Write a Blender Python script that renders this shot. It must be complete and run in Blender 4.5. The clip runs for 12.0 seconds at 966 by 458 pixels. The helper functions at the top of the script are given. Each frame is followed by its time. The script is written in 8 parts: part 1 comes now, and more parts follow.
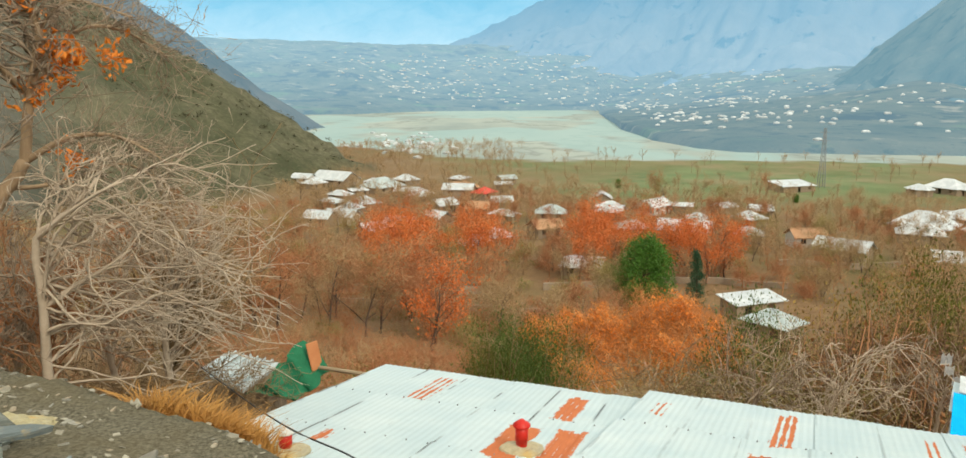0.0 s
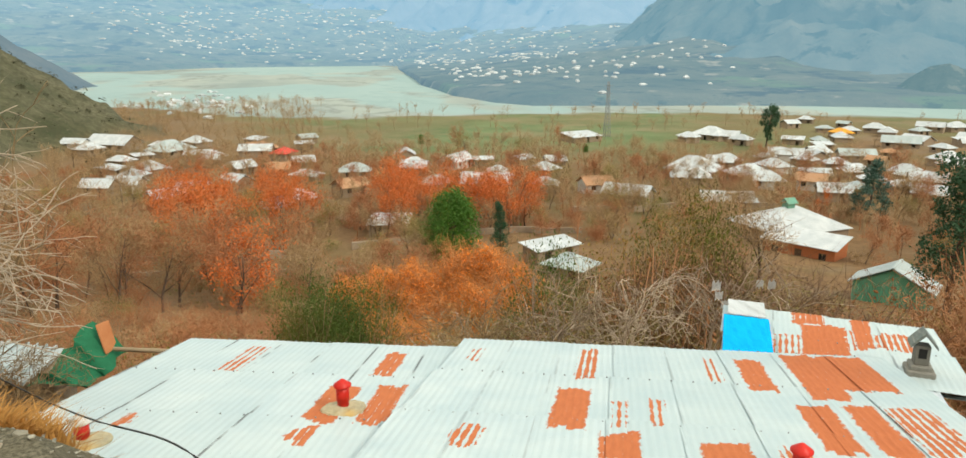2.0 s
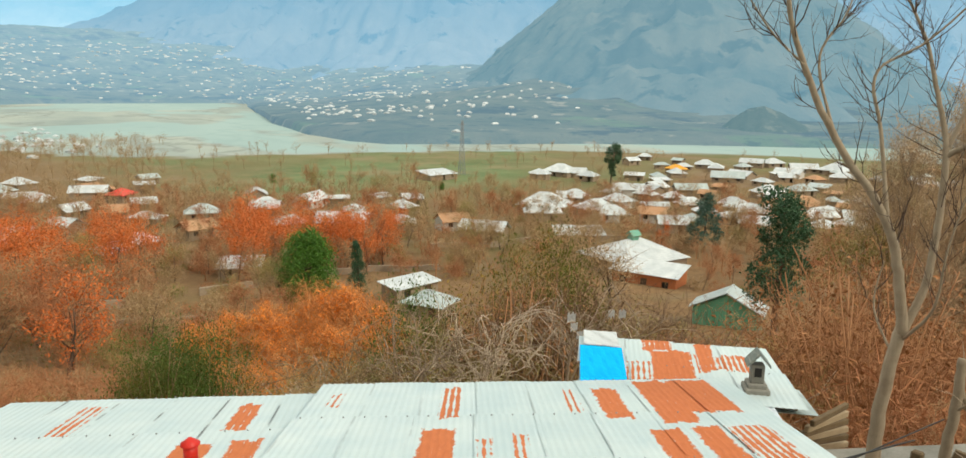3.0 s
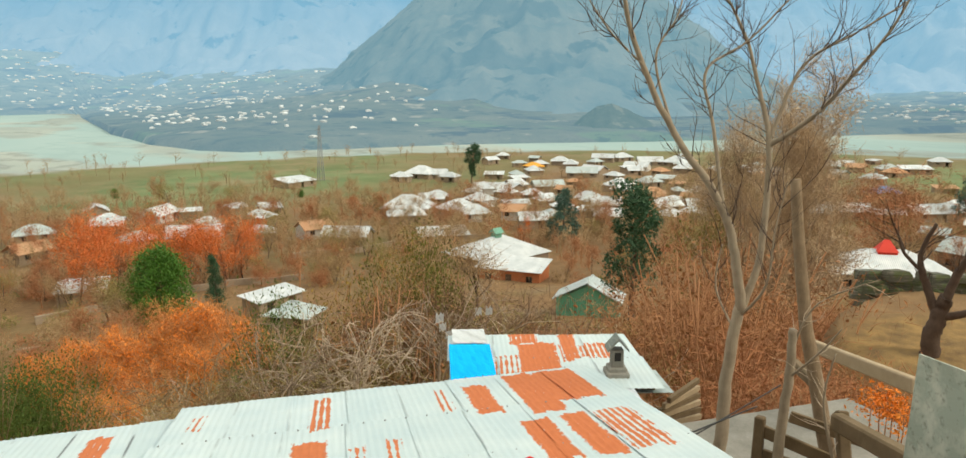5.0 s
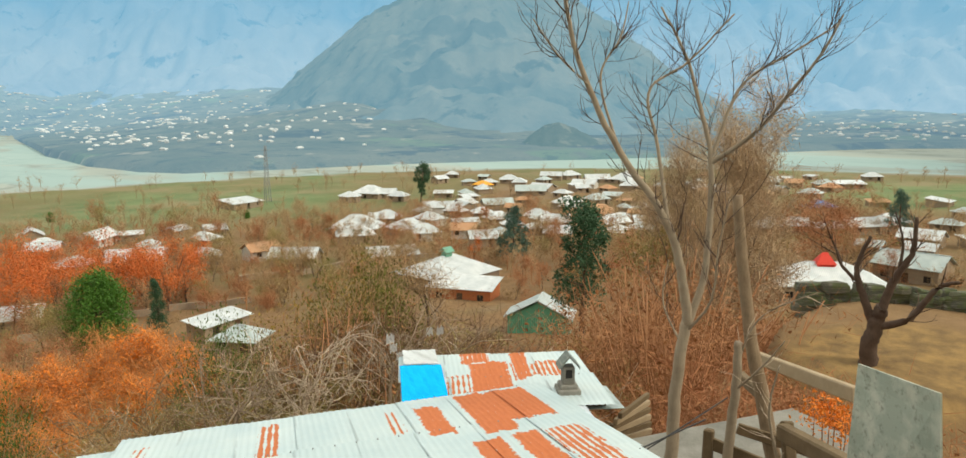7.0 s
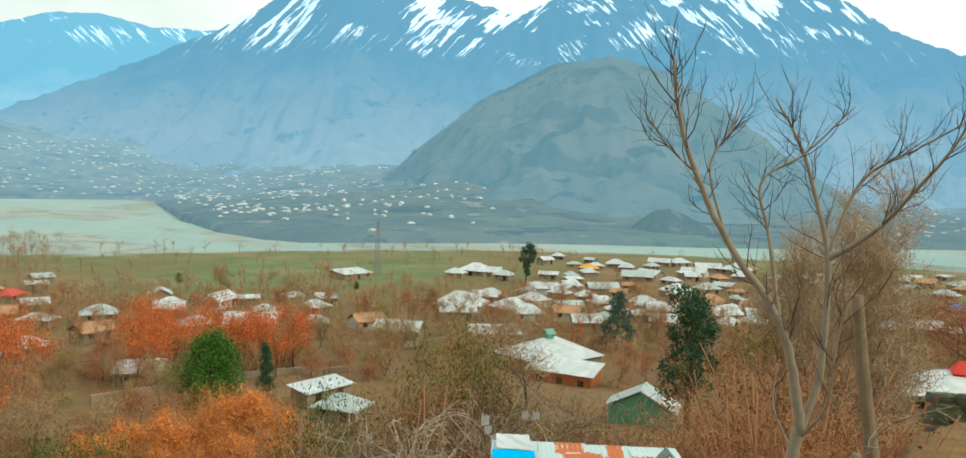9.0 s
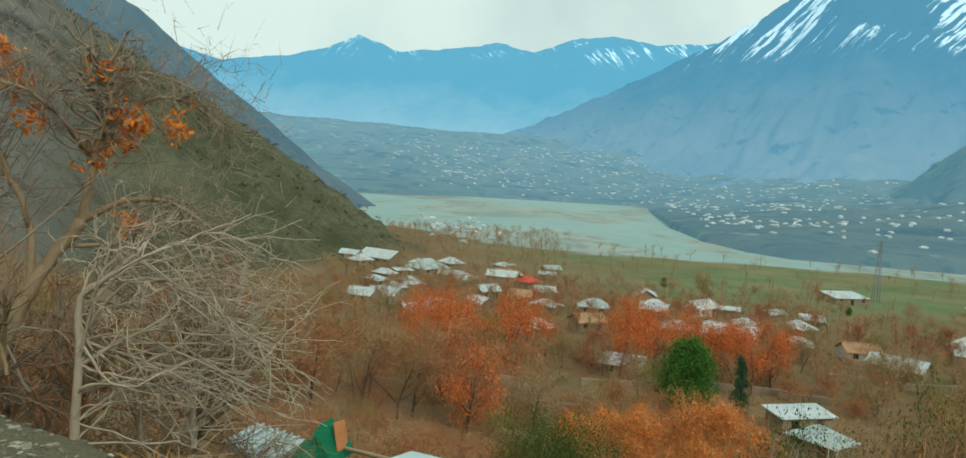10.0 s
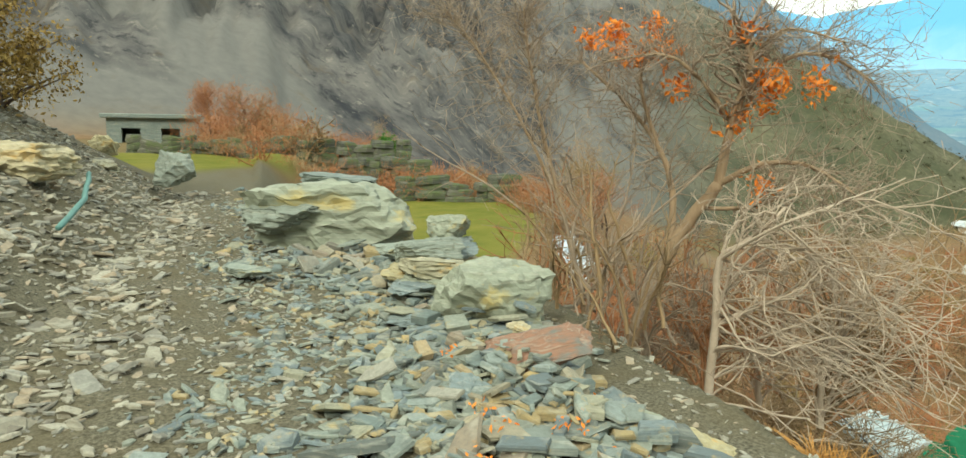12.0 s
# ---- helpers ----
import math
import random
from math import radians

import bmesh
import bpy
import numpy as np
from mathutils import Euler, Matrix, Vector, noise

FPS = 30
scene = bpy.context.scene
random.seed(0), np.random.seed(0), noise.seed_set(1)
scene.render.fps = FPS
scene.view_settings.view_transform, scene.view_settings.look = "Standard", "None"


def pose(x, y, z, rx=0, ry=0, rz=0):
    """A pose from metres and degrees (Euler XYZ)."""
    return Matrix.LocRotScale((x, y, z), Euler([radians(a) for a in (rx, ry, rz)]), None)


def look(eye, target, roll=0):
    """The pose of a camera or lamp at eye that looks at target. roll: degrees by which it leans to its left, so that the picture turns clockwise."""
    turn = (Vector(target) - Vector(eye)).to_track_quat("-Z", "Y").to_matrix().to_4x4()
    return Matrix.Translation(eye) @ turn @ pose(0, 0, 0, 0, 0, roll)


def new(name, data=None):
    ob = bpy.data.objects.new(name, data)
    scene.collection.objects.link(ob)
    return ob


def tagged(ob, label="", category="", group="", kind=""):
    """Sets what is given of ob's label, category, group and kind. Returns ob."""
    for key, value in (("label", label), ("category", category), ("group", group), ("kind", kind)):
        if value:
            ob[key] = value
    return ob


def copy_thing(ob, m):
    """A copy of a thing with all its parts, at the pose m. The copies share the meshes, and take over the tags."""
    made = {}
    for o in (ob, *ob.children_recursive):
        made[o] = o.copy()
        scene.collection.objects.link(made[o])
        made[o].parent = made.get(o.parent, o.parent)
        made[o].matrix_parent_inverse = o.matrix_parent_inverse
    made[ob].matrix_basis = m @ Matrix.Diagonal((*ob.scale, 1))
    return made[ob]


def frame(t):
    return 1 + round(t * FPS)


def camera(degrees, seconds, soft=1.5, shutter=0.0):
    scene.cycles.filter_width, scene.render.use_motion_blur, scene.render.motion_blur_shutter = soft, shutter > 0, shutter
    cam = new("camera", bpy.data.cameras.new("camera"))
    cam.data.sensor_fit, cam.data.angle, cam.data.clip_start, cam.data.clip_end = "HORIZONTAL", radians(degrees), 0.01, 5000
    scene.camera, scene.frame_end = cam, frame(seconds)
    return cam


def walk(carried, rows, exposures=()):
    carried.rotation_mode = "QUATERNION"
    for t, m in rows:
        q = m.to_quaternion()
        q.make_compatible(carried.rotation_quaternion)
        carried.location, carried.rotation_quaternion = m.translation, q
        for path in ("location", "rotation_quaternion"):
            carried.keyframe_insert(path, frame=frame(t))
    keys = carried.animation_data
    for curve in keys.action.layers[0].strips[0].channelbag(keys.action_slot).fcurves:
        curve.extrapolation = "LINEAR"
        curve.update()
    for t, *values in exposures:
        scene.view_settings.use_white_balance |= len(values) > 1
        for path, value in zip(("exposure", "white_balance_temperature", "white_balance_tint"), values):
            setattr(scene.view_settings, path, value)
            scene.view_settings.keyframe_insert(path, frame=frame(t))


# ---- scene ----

# seconds, stops, kelvin, tint
EXPO = [(0, 0.40, 7150, 5), (1.0, 0.52, 7100, 6), (1.5, 0.50, 7100, 5), (2.5, 0.34, 7150, 5), (5.5, 0.40, 7250, 5), (7.2, 0.40, 7200, 5), (8.8, 0.24, 6850, -2), (9.0, 0.18, 6750, -4), (9.5, -0.12, 6350, -11), (10.0, -0.22, 6250, -12), (10.5, -0.22, 6250, -10), (11.0, 0.3, 7050, 5), (11.5, -0.06, 7100, 2), (12, 0.66, 6700, -6)]
cam = camera(66.07, 12.0)
walk(cam, [
    (0, pose(0.000, -0.000, 1.600, 79.60, -0.00, -0.00)),
    (0.5, pose(-0.011, -0.099, 1.631, 78.23, 0.12, 10.10)),
    (1, pose(-0.040, -0.125, 1.633, 78.74, -0.62, 10.55)),
    (1.5, pose(-0.042, -0.018, 1.613, 79.79, -1.37, -0.20)),
    (2, pose(-0.044, 0.017, 1.588, 76.31, -0.09, -15.15)),
    (2.5, pose(-0.066, 0.000, 1.594, 76.81, -1.24, -22.31)),
    (3, pose(-0.035, 0.070, 1.589, 79.31, -0.87, -26.15)),
    (3.5, pose(-0.027, 0.072, 1.590, 79.39, 0.03, -30.72)),
    (3.7, pose(-0.022, 0.069, 1.596, 79.46, -0.10, -31.05)),
    (5.3, pose(-0.021, 0.046, 1.590, 79.58, 0.40, -37.53)),
    (5.5, pose(-0.020, 0.060, 1.586, 79.78, 0.43, -37.19)),
    (6, pose(-0.004, 0.076, 1.582, 78.80, 0.09, -37.93)),
    (6.5, pose(-0.007, 0.070, 1.582, 78.85, -0.03, -38.03)),
    (7, pose(-0.005, 0.053, 1.598, 80.95, 0.49, -40.90)),
    (7.2, pose(-0.010, 0.007, 1.591, 81.18, 0.37, -44.34)),
    (8.8, pose(0.023, 0.022, 1.632, 86.55, -0.33, -41.02)),
    (9, pose(0.020, 0.019, 1.624, 87.07, -1.60, -32.55)),
    (9.5, pose(0.044, 0.014, 1.623, 86.20, -2.68, -9.47)),
    (10, pose(0.045, 0.040, 1.620, 86.17, -3.74, 3.89)),
    (10.5, pose(0.025, 0.108, 1.605, 83.67, 0.42, 13.16)),
    (11, pose(-0.081, 0.161, 1.590, 82.85, -3.00, 22.76)),
    (11.5, pose(-0.279, 0.062, 1.657, 82.62, -3.63, 36.49)),
    (12, pose(-0.518, 0.245, 1.558, 81.56, -1.19, 47.05)),
], exposures=EXPO)

# ---- world and sun ----
SUN_AZ, SUN_EL = 150.0, 38.0          # bearing from the valley axis, clockwise; behind the viewer
world = bpy.data.worlds.new("sky")
scene.world = world
world.use_nodes = True
wn, wl = world.node_tree.nodes, world.node_tree.links
wn.clear()
sky = wn.new("ShaderNodeTexSky")
sky.sky_type = "NISHITA"
sky.sun_disc = False
sky.sun_elevation, sky.sun_rotation = radians(SUN_EL), radians(SUN_AZ)
sky.air_density, sky.dust_density = 1.0, 2.5
cloud = wn.new("ShaderNodeTexNoise")
cloud.inputs["Scale"].default_value = 2.2
cloud.inputs["Detail"].default_value = 6
ramp = wn.new("ShaderNodeMapRange")
ramp.inputs["From Min"].default_value, ramp.inputs["From Max"].default_value = 0.25, 0.5
ramp.inputs["To Min"].default_value, ramp.inputs["To Max"].default_value = 0.55, 1.0
cover = wn.new("ShaderNodeMix")
cover.data_type = "RGBA"
cover.inputs["B"].default_value = (8.6, 8.9, 9.0, 1)
coords = wn.new("ShaderNodeTexCoord")
back = wn.new("ShaderNodeBackground")
back.inputs["Strength"].default_value = 0.11
wout = wn.new("ShaderNodeOutputWorld")
wl.new(coords.outputs["Generated"], cloud.inputs["Vector"])
wl.new(cloud.outputs["Fac"], ramp.inputs["Value"])
wl.new(ramp.outputs["Result"], cover.inputs["Factor"])
wl.new(sky.outputs["Color"], cover.inputs["A"])
wl.new(cover.outputs["Result"], back.inputs["Color"])
wl.new(back.outputs["Background"], wout.inputs["Surface"])
sun = new("sun", bpy.data.lights.new("sun", "SUN"))
sun.data.energy, sun.data.angle, sun.data.color = 1.5, radians(14), (1.0, 0.95, 0.87)
sun_to = Vector((math.sin(radians(SUN_AZ)) * math.cos(radians(SUN_EL)), math.cos(radians(SUN_AZ)) * math.cos(radians(SUN_EL)), math.sin(radians(SUN_EL))))
sun.matrix_world = look(sun_to * 60, (0, 0, 0))

# ---- materials ----
class Mat:
    """A node material under way: small helpers that return sockets."""

    def __init__(self, name, rough=0.8, metal=0.0, spec=0.3):
        self.m = bpy.data.materials.new(name)
        self.m.use_nodes = True
        self.n, self.l = self.m.node_tree.nodes, self.m.node_tree.links
        self.b = self.n["Principled BSDF"]
        self.b.inputs["Roughness"].default_value = rough
        self.b.inputs["Metallic"].default_value = metal
        self.b.inputs["Specular IOR Level"].default_value = spec

    def node(self, kind, **ins):
        nd = self.n.new(kind)
        for k, v in ins.items():
            k = k.replace("_", " ")
            if hasattr(v, "is_output"):
                self.l.new(v, nd.inputs[k])
            else:
                nd.inputs[k].default_value = v
        return nd

    def pos(self, object_space=False):
        if object_space:
            return self.node("ShaderNodeTexCoord").outputs["Object"]
        return self.node("ShaderNodeNewGeometry").outputs["Position"]

    def scaled(self, vec, s):
        nd = self.node("ShaderNodeMapping", Vector=vec)
        nd.inputs["Scale"].default_value = s
        return nd.outputs["Vector"]

    def noise(self, vec, scale, detail=4.0, rough=0.6):
        return self.node("ShaderNodeTexNoise", Vector=vec, Scale=scale, Detail=detail, Roughness=rough).outputs["Fac"]

    def step(self, v, lo, hi, a=0.0, b=1.0):
        nd = self.node("ShaderNodeMapRange", Value=v, From_Min=lo, From_Max=hi, To_Min=a, To_Max=b)
        return nd.outputs["Result"]

    def math(self, op, a, b=0.0):
        nd = self.n.new("ShaderNodeMath")
        nd.operation = op
        for i, v in enumerate((a, b)):
            if hasattr(v, "is_output"):
                self.l.new(v, nd.inputs[i])
            else:
                nd.inputs[i].default_value = v
        return nd.outputs[0]

    def mix(self, f, a, b):
        nd = self.n.new("ShaderNodeMix")
        nd.data_type = "RGBA"
        for k, v in (("Factor", f), ("A", a), ("B", b)):
            if hasattr(v, "is_output"):
                self.l.new(v, nd.inputs[k])
            elif k == "Factor":
                nd.inputs[k].default_value = v
            else:
                nd.inputs[k].default_value = (*v, 1)
        return nd.outputs["Result"]

    def attr(self, name):
        nd = self.n.new("ShaderNodeAttribute")
        nd.attribute_name = name
        return nd.outputs["Fac"]

    def random(self, island=False):
        if island:
            return self.node("ShaderNodeNewGeometry").outputs["Random Per Island"]
        return self.node("ShaderNodeObjectInfo").outputs["Random"]

    def colour(self, c):
        if hasattr(c, "is_output"):
            self.l.new(c, self.b.inputs["Base Color"])
        else:
            self.b.inputs["Base Color"].default_value = (*c, 1)
        return self

    def bump(self, h, strength=0.4, dist=0.02):
        nd = self.node("ShaderNodeBump", Height=h, Strength=strength, Distance=dist)
        self.l.new(nd.outputs["Normal"], self.b.inputs["Normal"])
        return self


def mottled(name, a, b, scale, rough=0.8, bump=0.3, dist=0.01, island=False, vary=0.25, obj=True, metal=0.0, spec=0.3, grain=None):
    """A surface of two colours, with coarse and fine variation and relief."""
    m = Mat(name, rough, metal, spec)
    p = m.pos(obj)
    big, fine = m.noise(p, scale, 5), m.noise(p if grain is None else m.scaled(p, grain), scale * 7, 4)
    f = m.math("ADD", m.step(big, 0.3, 0.7, 0, 0.65), m.step(fine, 0.3, 0.7, 0, 0.35))
    c = m.mix(f, a, b)
    if vary:
        c = m.mix(m.step(m.random(island), 0, 1, 0, vary), c, tuple(x * 0.35 for x in a))
    m.colour(c).bump(m.math("ADD", fine, big), bump, dist)
    return m.m


M = {}
M["bark_grey"] = mottled("bark_grey", (0.26, 0.20, 0.14), (0.42, 0.34, 0.245), 6, 0.9, 0.6, 0.01, grain=(1, 1, 0.15))
M["bark_dark"] = mottled("bark_dark", (0.07, 0.045, 0.035), (0.15, 0.10, 0.07), 6, 0.9, 0.6, 0.01, grain=(1, 1, 0.15))
M["twig_pale"] = mottled("twig_pale", (0.42, 0.325, 0.235), (0.64, 0.52, 0.40), 4, 0.85, 0.2, vary=0.2)
M["twig_tan"] = mottled("twig_tan", (0.27, 0.20, 0.14), (0.43, 0.33, 0.24), 4, 0.85, 0.2, vary=0.2)
M["bark_brown"] = mottled("bark_brown", (0.19, 0.13, 0.08), (0.36, 0.26, 0.165), 6, 0.9, 0.6, 0.01, grain=(1, 1, 0.15))
M["twig_red"] = mottled("twig_red", (0.32, 0.145, 0.065), (0.48, 0.235, 0.11), 3, 0.85, 0.2, vary=0.3)
M["twig_brown"] = mottled("twig_brown", (0.250, 0.165, 0.087), (0.410, 0.276, 0.144), 3, 0.85, 0.2, vary=0.35)
M["twig_orange"] = mottled("twig_orange", (0.50, 0.20, 0.065), (0.68, 0.32, 0.12), 3, 0.85, 0.2, vary=0.3)
M["twig_dark"] = mottled("twig_dark", (0.13, 0.075, 0.045), (0.25, 0.15, 0.09), 3, 0.85, 0.2, vary=0.3)
M["fuzz_tan"] = mottled("fuzz_tan", (0.46, 0.32, 0.19), (0.60, 0.44, 0.28), 0.3, 0.9, 0.0, island=True, vary=0.2)
M["bark_fruit"] = mottled("bark_fruit", (0.28, 0.185, 0.11), (0.46, 0.33, 0.205), 6, 0.9, 0.6, 0.01, grain=(1, 1, 0.15))
M["fuzz_brown"] = mottled("fuzz_brown", (0.360, 0.233, 0.118), (0.500, 0.339, 0.182), 0.3, 0.9, 0.0, island=True, vary=0.3)
M["fuzz_red"] = mottled("fuzz_red", (0.36, 0.145, 0.065), (0.52, 0.225, 0.105), 0.3, 0.9, 0.0, island=True, vary=0.3)
M["fuzz_olive"] = mottled("fuzz_olive", (0.250, 0.209, 0.068), (0.380, 0.301, 0.114), 0.3, 0.9, 0.0, island=True, vary=0.3)
M["wood_old"] = mottled("wood_old", (0.12, 0.08, 0.042), (0.25, 0.175, 0.10), 3, 0.85, 0.4, grain=(8, 8, 0.4))
M["beam_pale"] = mottled("beam_pale", (0.34, 0.25, 0.15), (0.50, 0.38, 0.25), 3, 0.8, 0.3, grain=(8, 8, 8))
M["concrete"] = mottled("concrete", (0.20, 0.19, 0.16), (0.34, 0.32, 0.28), 4, 0.9, 0.4, 0.01)
M["wall_earth"] = mottled("wall_earth", (0.27, 0.20, 0.14), (0.40, 0.31, 0.22), 1.2, 0.9, 0.3)
M["scrap_white"] = mottled("scrap_white", (0.66, 0.68, 0.70), (0.82, 0.84, 0.85), 6, 0.5, 0.2)
M["wall_red"] = mottled("wall_red", (0.42, 0.13, 0.05), (0.52, 0.19, 0.08), 1.2, 0.9, 0.3)
M["wall_white"] = mottled("wall_white", (0.5, 0.47, 0.42), (0.68, 0.65, 0.6), 1.0, 0.9, 0.2)
M["roof_red"] = mottled("roof_red", (0.60, 0.035, 0.02), (0.72, 0.06, 0.035), 0.6, 0.5, 0.1, vary=0.05)
M["roof_orange"] = mottled("roof_orange", (0.75, 0.30, 0.02), (0.85, 0.42, 0.05), 0.6, 0.6, 0.1, vary=0.05)
M["roof_rusty"] = mottled("roof_rusty", (0.45, 0.20, 0.09), (0.55, 0.36, 0.22), 0.6, 0.8, 0.1, vary=0.1)
M["roof_blue"] = mottled("roof_blue", (0.03, 0.14, 0.35), (0.06, 0.22, 0.5), 0.6, 0.6, 0.1, vary=0.05)
def ribbed(name, a, b):
    """Painted sheet iron with fine ribs and some streaked dirt."""
    m = Mat(name, 0.5, 0.0, 0.4)
    p = m.pos(True)
    c = m.mix(m.step(m.noise(p, 0.5, 6), 0.35, 0.65), a, b)
    c = m.mix(m.step(m.noise(m.scaled(p, (1.2, 0.3, 0.3)), 1.0, 6, 0.7), 0.58, 0.75, 0, 0.4), c, (0.34, 0.32, 0.29))
    c = m.mix(m.step(m.random(), 0, 1, 0, 0.45), c, (0.36, 0.39, 0.40))
    w = m.node("ShaderNodeTexWave", Vector=p, Scale=1.3, Distortion=0.0)
    m.colour(c).bump(w.outputs["Fac"], 0.6, 0.05)
    return m.m


M["roof_white"] = ribbed("roof_white", (0.50, 0.54, 0.55), (0.72, 0.74, 0.74))
M["roof_grey"] = ribbed("roof_grey", (0.36, 0.43, 0.42), (0.50, 0.56, 0.54))
M["roof_green"] = ribbed("roof_green", (0.035, 0.30, 0.16), (0.06, 0.40, 0.23))
M["dark_open"] = mottled("dark_open", (0.015, 0.014, 0.013), (0.03, 0.027, 0.025), 2, 0.6, 0.1)
M["door_wood"] = mottled("door_wood", (0.10, 0.06, 0.035), (0.17, 0.11, 0.07), 2, 0.7, 0.2)
M["leaf_orange"] = mottled("leaf_orange", (0.84, 0.22, 0.025), (0.94, 0.35, 0.06), 0.8, 0.7, 0.0, island=True, vary=0.2)
M["leaf_red"] = mottled("leaf_red", (0.60, 0.13, 0.03), (0.82, 0.24, 0.06), 2, 0.7, 0.0, island=True, vary=0.3)
M["leaf_rust"] = mottled("leaf_rust", (0.32, 0.12, 0.045), (0.50, 0.22, 0.09), 2, 0.75, 0.0, island=True, vary=0.45)
M["leaf_green"] = mottled("leaf_green", (0.05, 0.15, 0.018), (0.12, 0.28, 0.035), 2, 0.6, 0.0, island=True, vary=0.5)
M["leaf_pine"] = mottled("leaf_pine", (0.05, 0.115, 0.085), (0.10, 0.19, 0.14), 2, 0.6, 0.0, island=True, vary=0.4)
M["leaf_bush"] = mottled("leaf_bush", (0.075, 0.125, 0.02), (0.125, 0.18, 0.035), 0.6, 0.7, 0.0, island=True, vary=0.3)
M["leaf_dark"] = mottled("leaf_dark", (0.035, 0.095, 0.045), (0.07, 0.16, 0.07), 2, 0.6, 0.0, island=True, vary=0.5)
M["leaf_olive"] = mottled("leaf_olive", (0.115, 0.12, 0.018), (0.21, 0.20, 0.035), 2, 0.7, 0.0, island=True, vary=0.5)
M["leaf_bramble"] = mottled("leaf_bramble", (0.30, 0.125, 0.05), (0.48, 0.215, 0.08), 0.7, 0.75, 0.0, island=True, vary=0.4)
M["leaf_dark_dry"] = mottled("leaf_dark_dry", (0.05, 0.056, 0.028), (0.10, 0.09, 0.045), 0.7, 0.8, 0.0, island=True, vary=0.4)
M["leaf_dun"] = mottled("leaf_dun", (0.200, 0.121, 0.049), (0.340, 0.213, 0.084), 0.7, 0.75, 0.0, island=True, vary=0.4)
M["leaf_moss"] = mottled("leaf_moss", (0.075, 0.12, 0.02), (0.15, 0.19, 0.04), 0.7, 0.75, 0.0, island=True, vary=0.4)
M["leaf_ochre"] = mottled("leaf_ochre", (0.30, 0.19, 0.04), (0.44, 0.29, 0.08), 2, 0.7, 0.0, island=True, vary=0.45)
M["grass_dry"] = mottled("grass_dry", (0.42, 0.19, 0.045), (0.62, 0.34, 0.10), 3, 0.8, 0.0, island=True, vary=0.3)
M["net_green"] = mottled("net_green", (0.008, 0.11, 0.05), (0.02, 0.19, 0.09), 5, 0.8, 0.3)
M["cloth_orange"] = mottled("cloth_orange", (0.55, 0.20, 0.08), (0.66, 0.29, 0.13), 5, 0.9, 0.2)
M["tarp_blue"] = mottled("tarp_blue", (0.0, 0.40, 0.86), (0.0, 0.48, 0.95), 4, 0.9, 0.25, 0.01, vary=0, spec=0.0)
M["pipe_red"] = mottled("pipe_red", (0.62, 0.012, 0.006), (0.74, 0.03, 0.015), 9, 0.45, 0.1, spec=0.4)
M["pipe_white"] = mottled("pipe_white", (0.6, 0.58, 0.53), (0.75, 0.73, 0.68), 9, 0.5, 0.1)
M["cable"] = mottled("cable", (0.02, 0.02, 0.02), (0.04, 0.04, 0.04), 9, 0.5, 0.0)
M["hose"] = mottled("hose", (0.10, 0.22, 0.20), (0.16, 0.32, 0.28), 9, 0.5, 0.0)
M["steel"] = mottled("steel", (0.20, 0.21, 0.21), (0.32, 0.33, 0.33), 9, 0.5, 0.0, metal=0.6)
M["sheet_blue"] = mottled("sheet_blue", (0.50, 0.56, 0.60), (0.70, 0.74, 0.78), 2, 0.4, 0.1, metal=0.2)


def slate(name, island, tones, stain=(0.50, 0.36, 0.15), much=0.60):
    """Split slate: pieces of several tones, with fine layers, dark joints and rusty stains."""
    m = Mat(name, 0.75, 0.0, 0.35)
    p = m.pos(not island)
    k = m.random(island)
    ramp_ = m.n.new("ShaderNodeValToRGB")
    ramp_.color_ramp.interpolation = "CONSTANT"
    m.l.new(k, ramp_.inputs[0])
    e = ramp_.color_ramp.elements
    e[0].position, e[0].color = 0.0, (*tones[0], 1)
    e[1].position, e[1].color = 1.0 - 1.0 / len(tones), (*tones[-1], 1)
    for i, col in enumerate(tones[1:-1]):
        x_ = e.new((i + 1.0) / len(tones))
        x_.color = (*col, 1)
    fine = m.noise(p, 40 if island else 9, 5, 0.7)
    layers = m.noise(m.scaled(p, (6, 6, 60) if island else (1.5, 1.5, 30)), 1.0, 4, 0.6)
    c = m.mix(m.step(fine, 0.35, 0.75, 0, 0.55), ramp_.outputs[0], (0.11, 0.11, 0.09))
    c = m.mix(m.step(layers, 0.5, 0.65, 0, 0.35), c, (0.52, 0.50, 0.40))
    c = m.mix(m.step(m.noise(p, 7 if island else 2.2, 5), much, much + 0.1, 0, 0.7), c, stain)
    m.colour(c).bump(m.math("ADD", fine, layers), 0.6, 0.012)
    return m.m


WALL_TONES = ((0.17, 0.21, 0.195), (0.26, 0.295, 0.25), (0.15, 0.185, 0.19), (0.30, 0.32, 0.255), (0.20, 0.245, 0.25), (0.36, 0.345, 0.245), (0.22, 0.235, 0.19), (0.28, 0.32, 0.29), (0.38, 0.29, 0.14), (0.13, 0.145, 0.13), (0.24, 0.27, 0.235))
BANK_TONES = ((0.289, 0.255, 0.187), (0.391, 0.357, 0.272), (0.238, 0.221, 0.178), (0.451, 0.408, 0.315), (0.323, 0.306, 0.255), (0.204, 0.178, 0.136), (0.408, 0.323, 0.221))
M["slate"] = slate("slate", False, WALL_TONES)
M["slate_loose"] = slate("slate_loose", True, WALL_TONES)
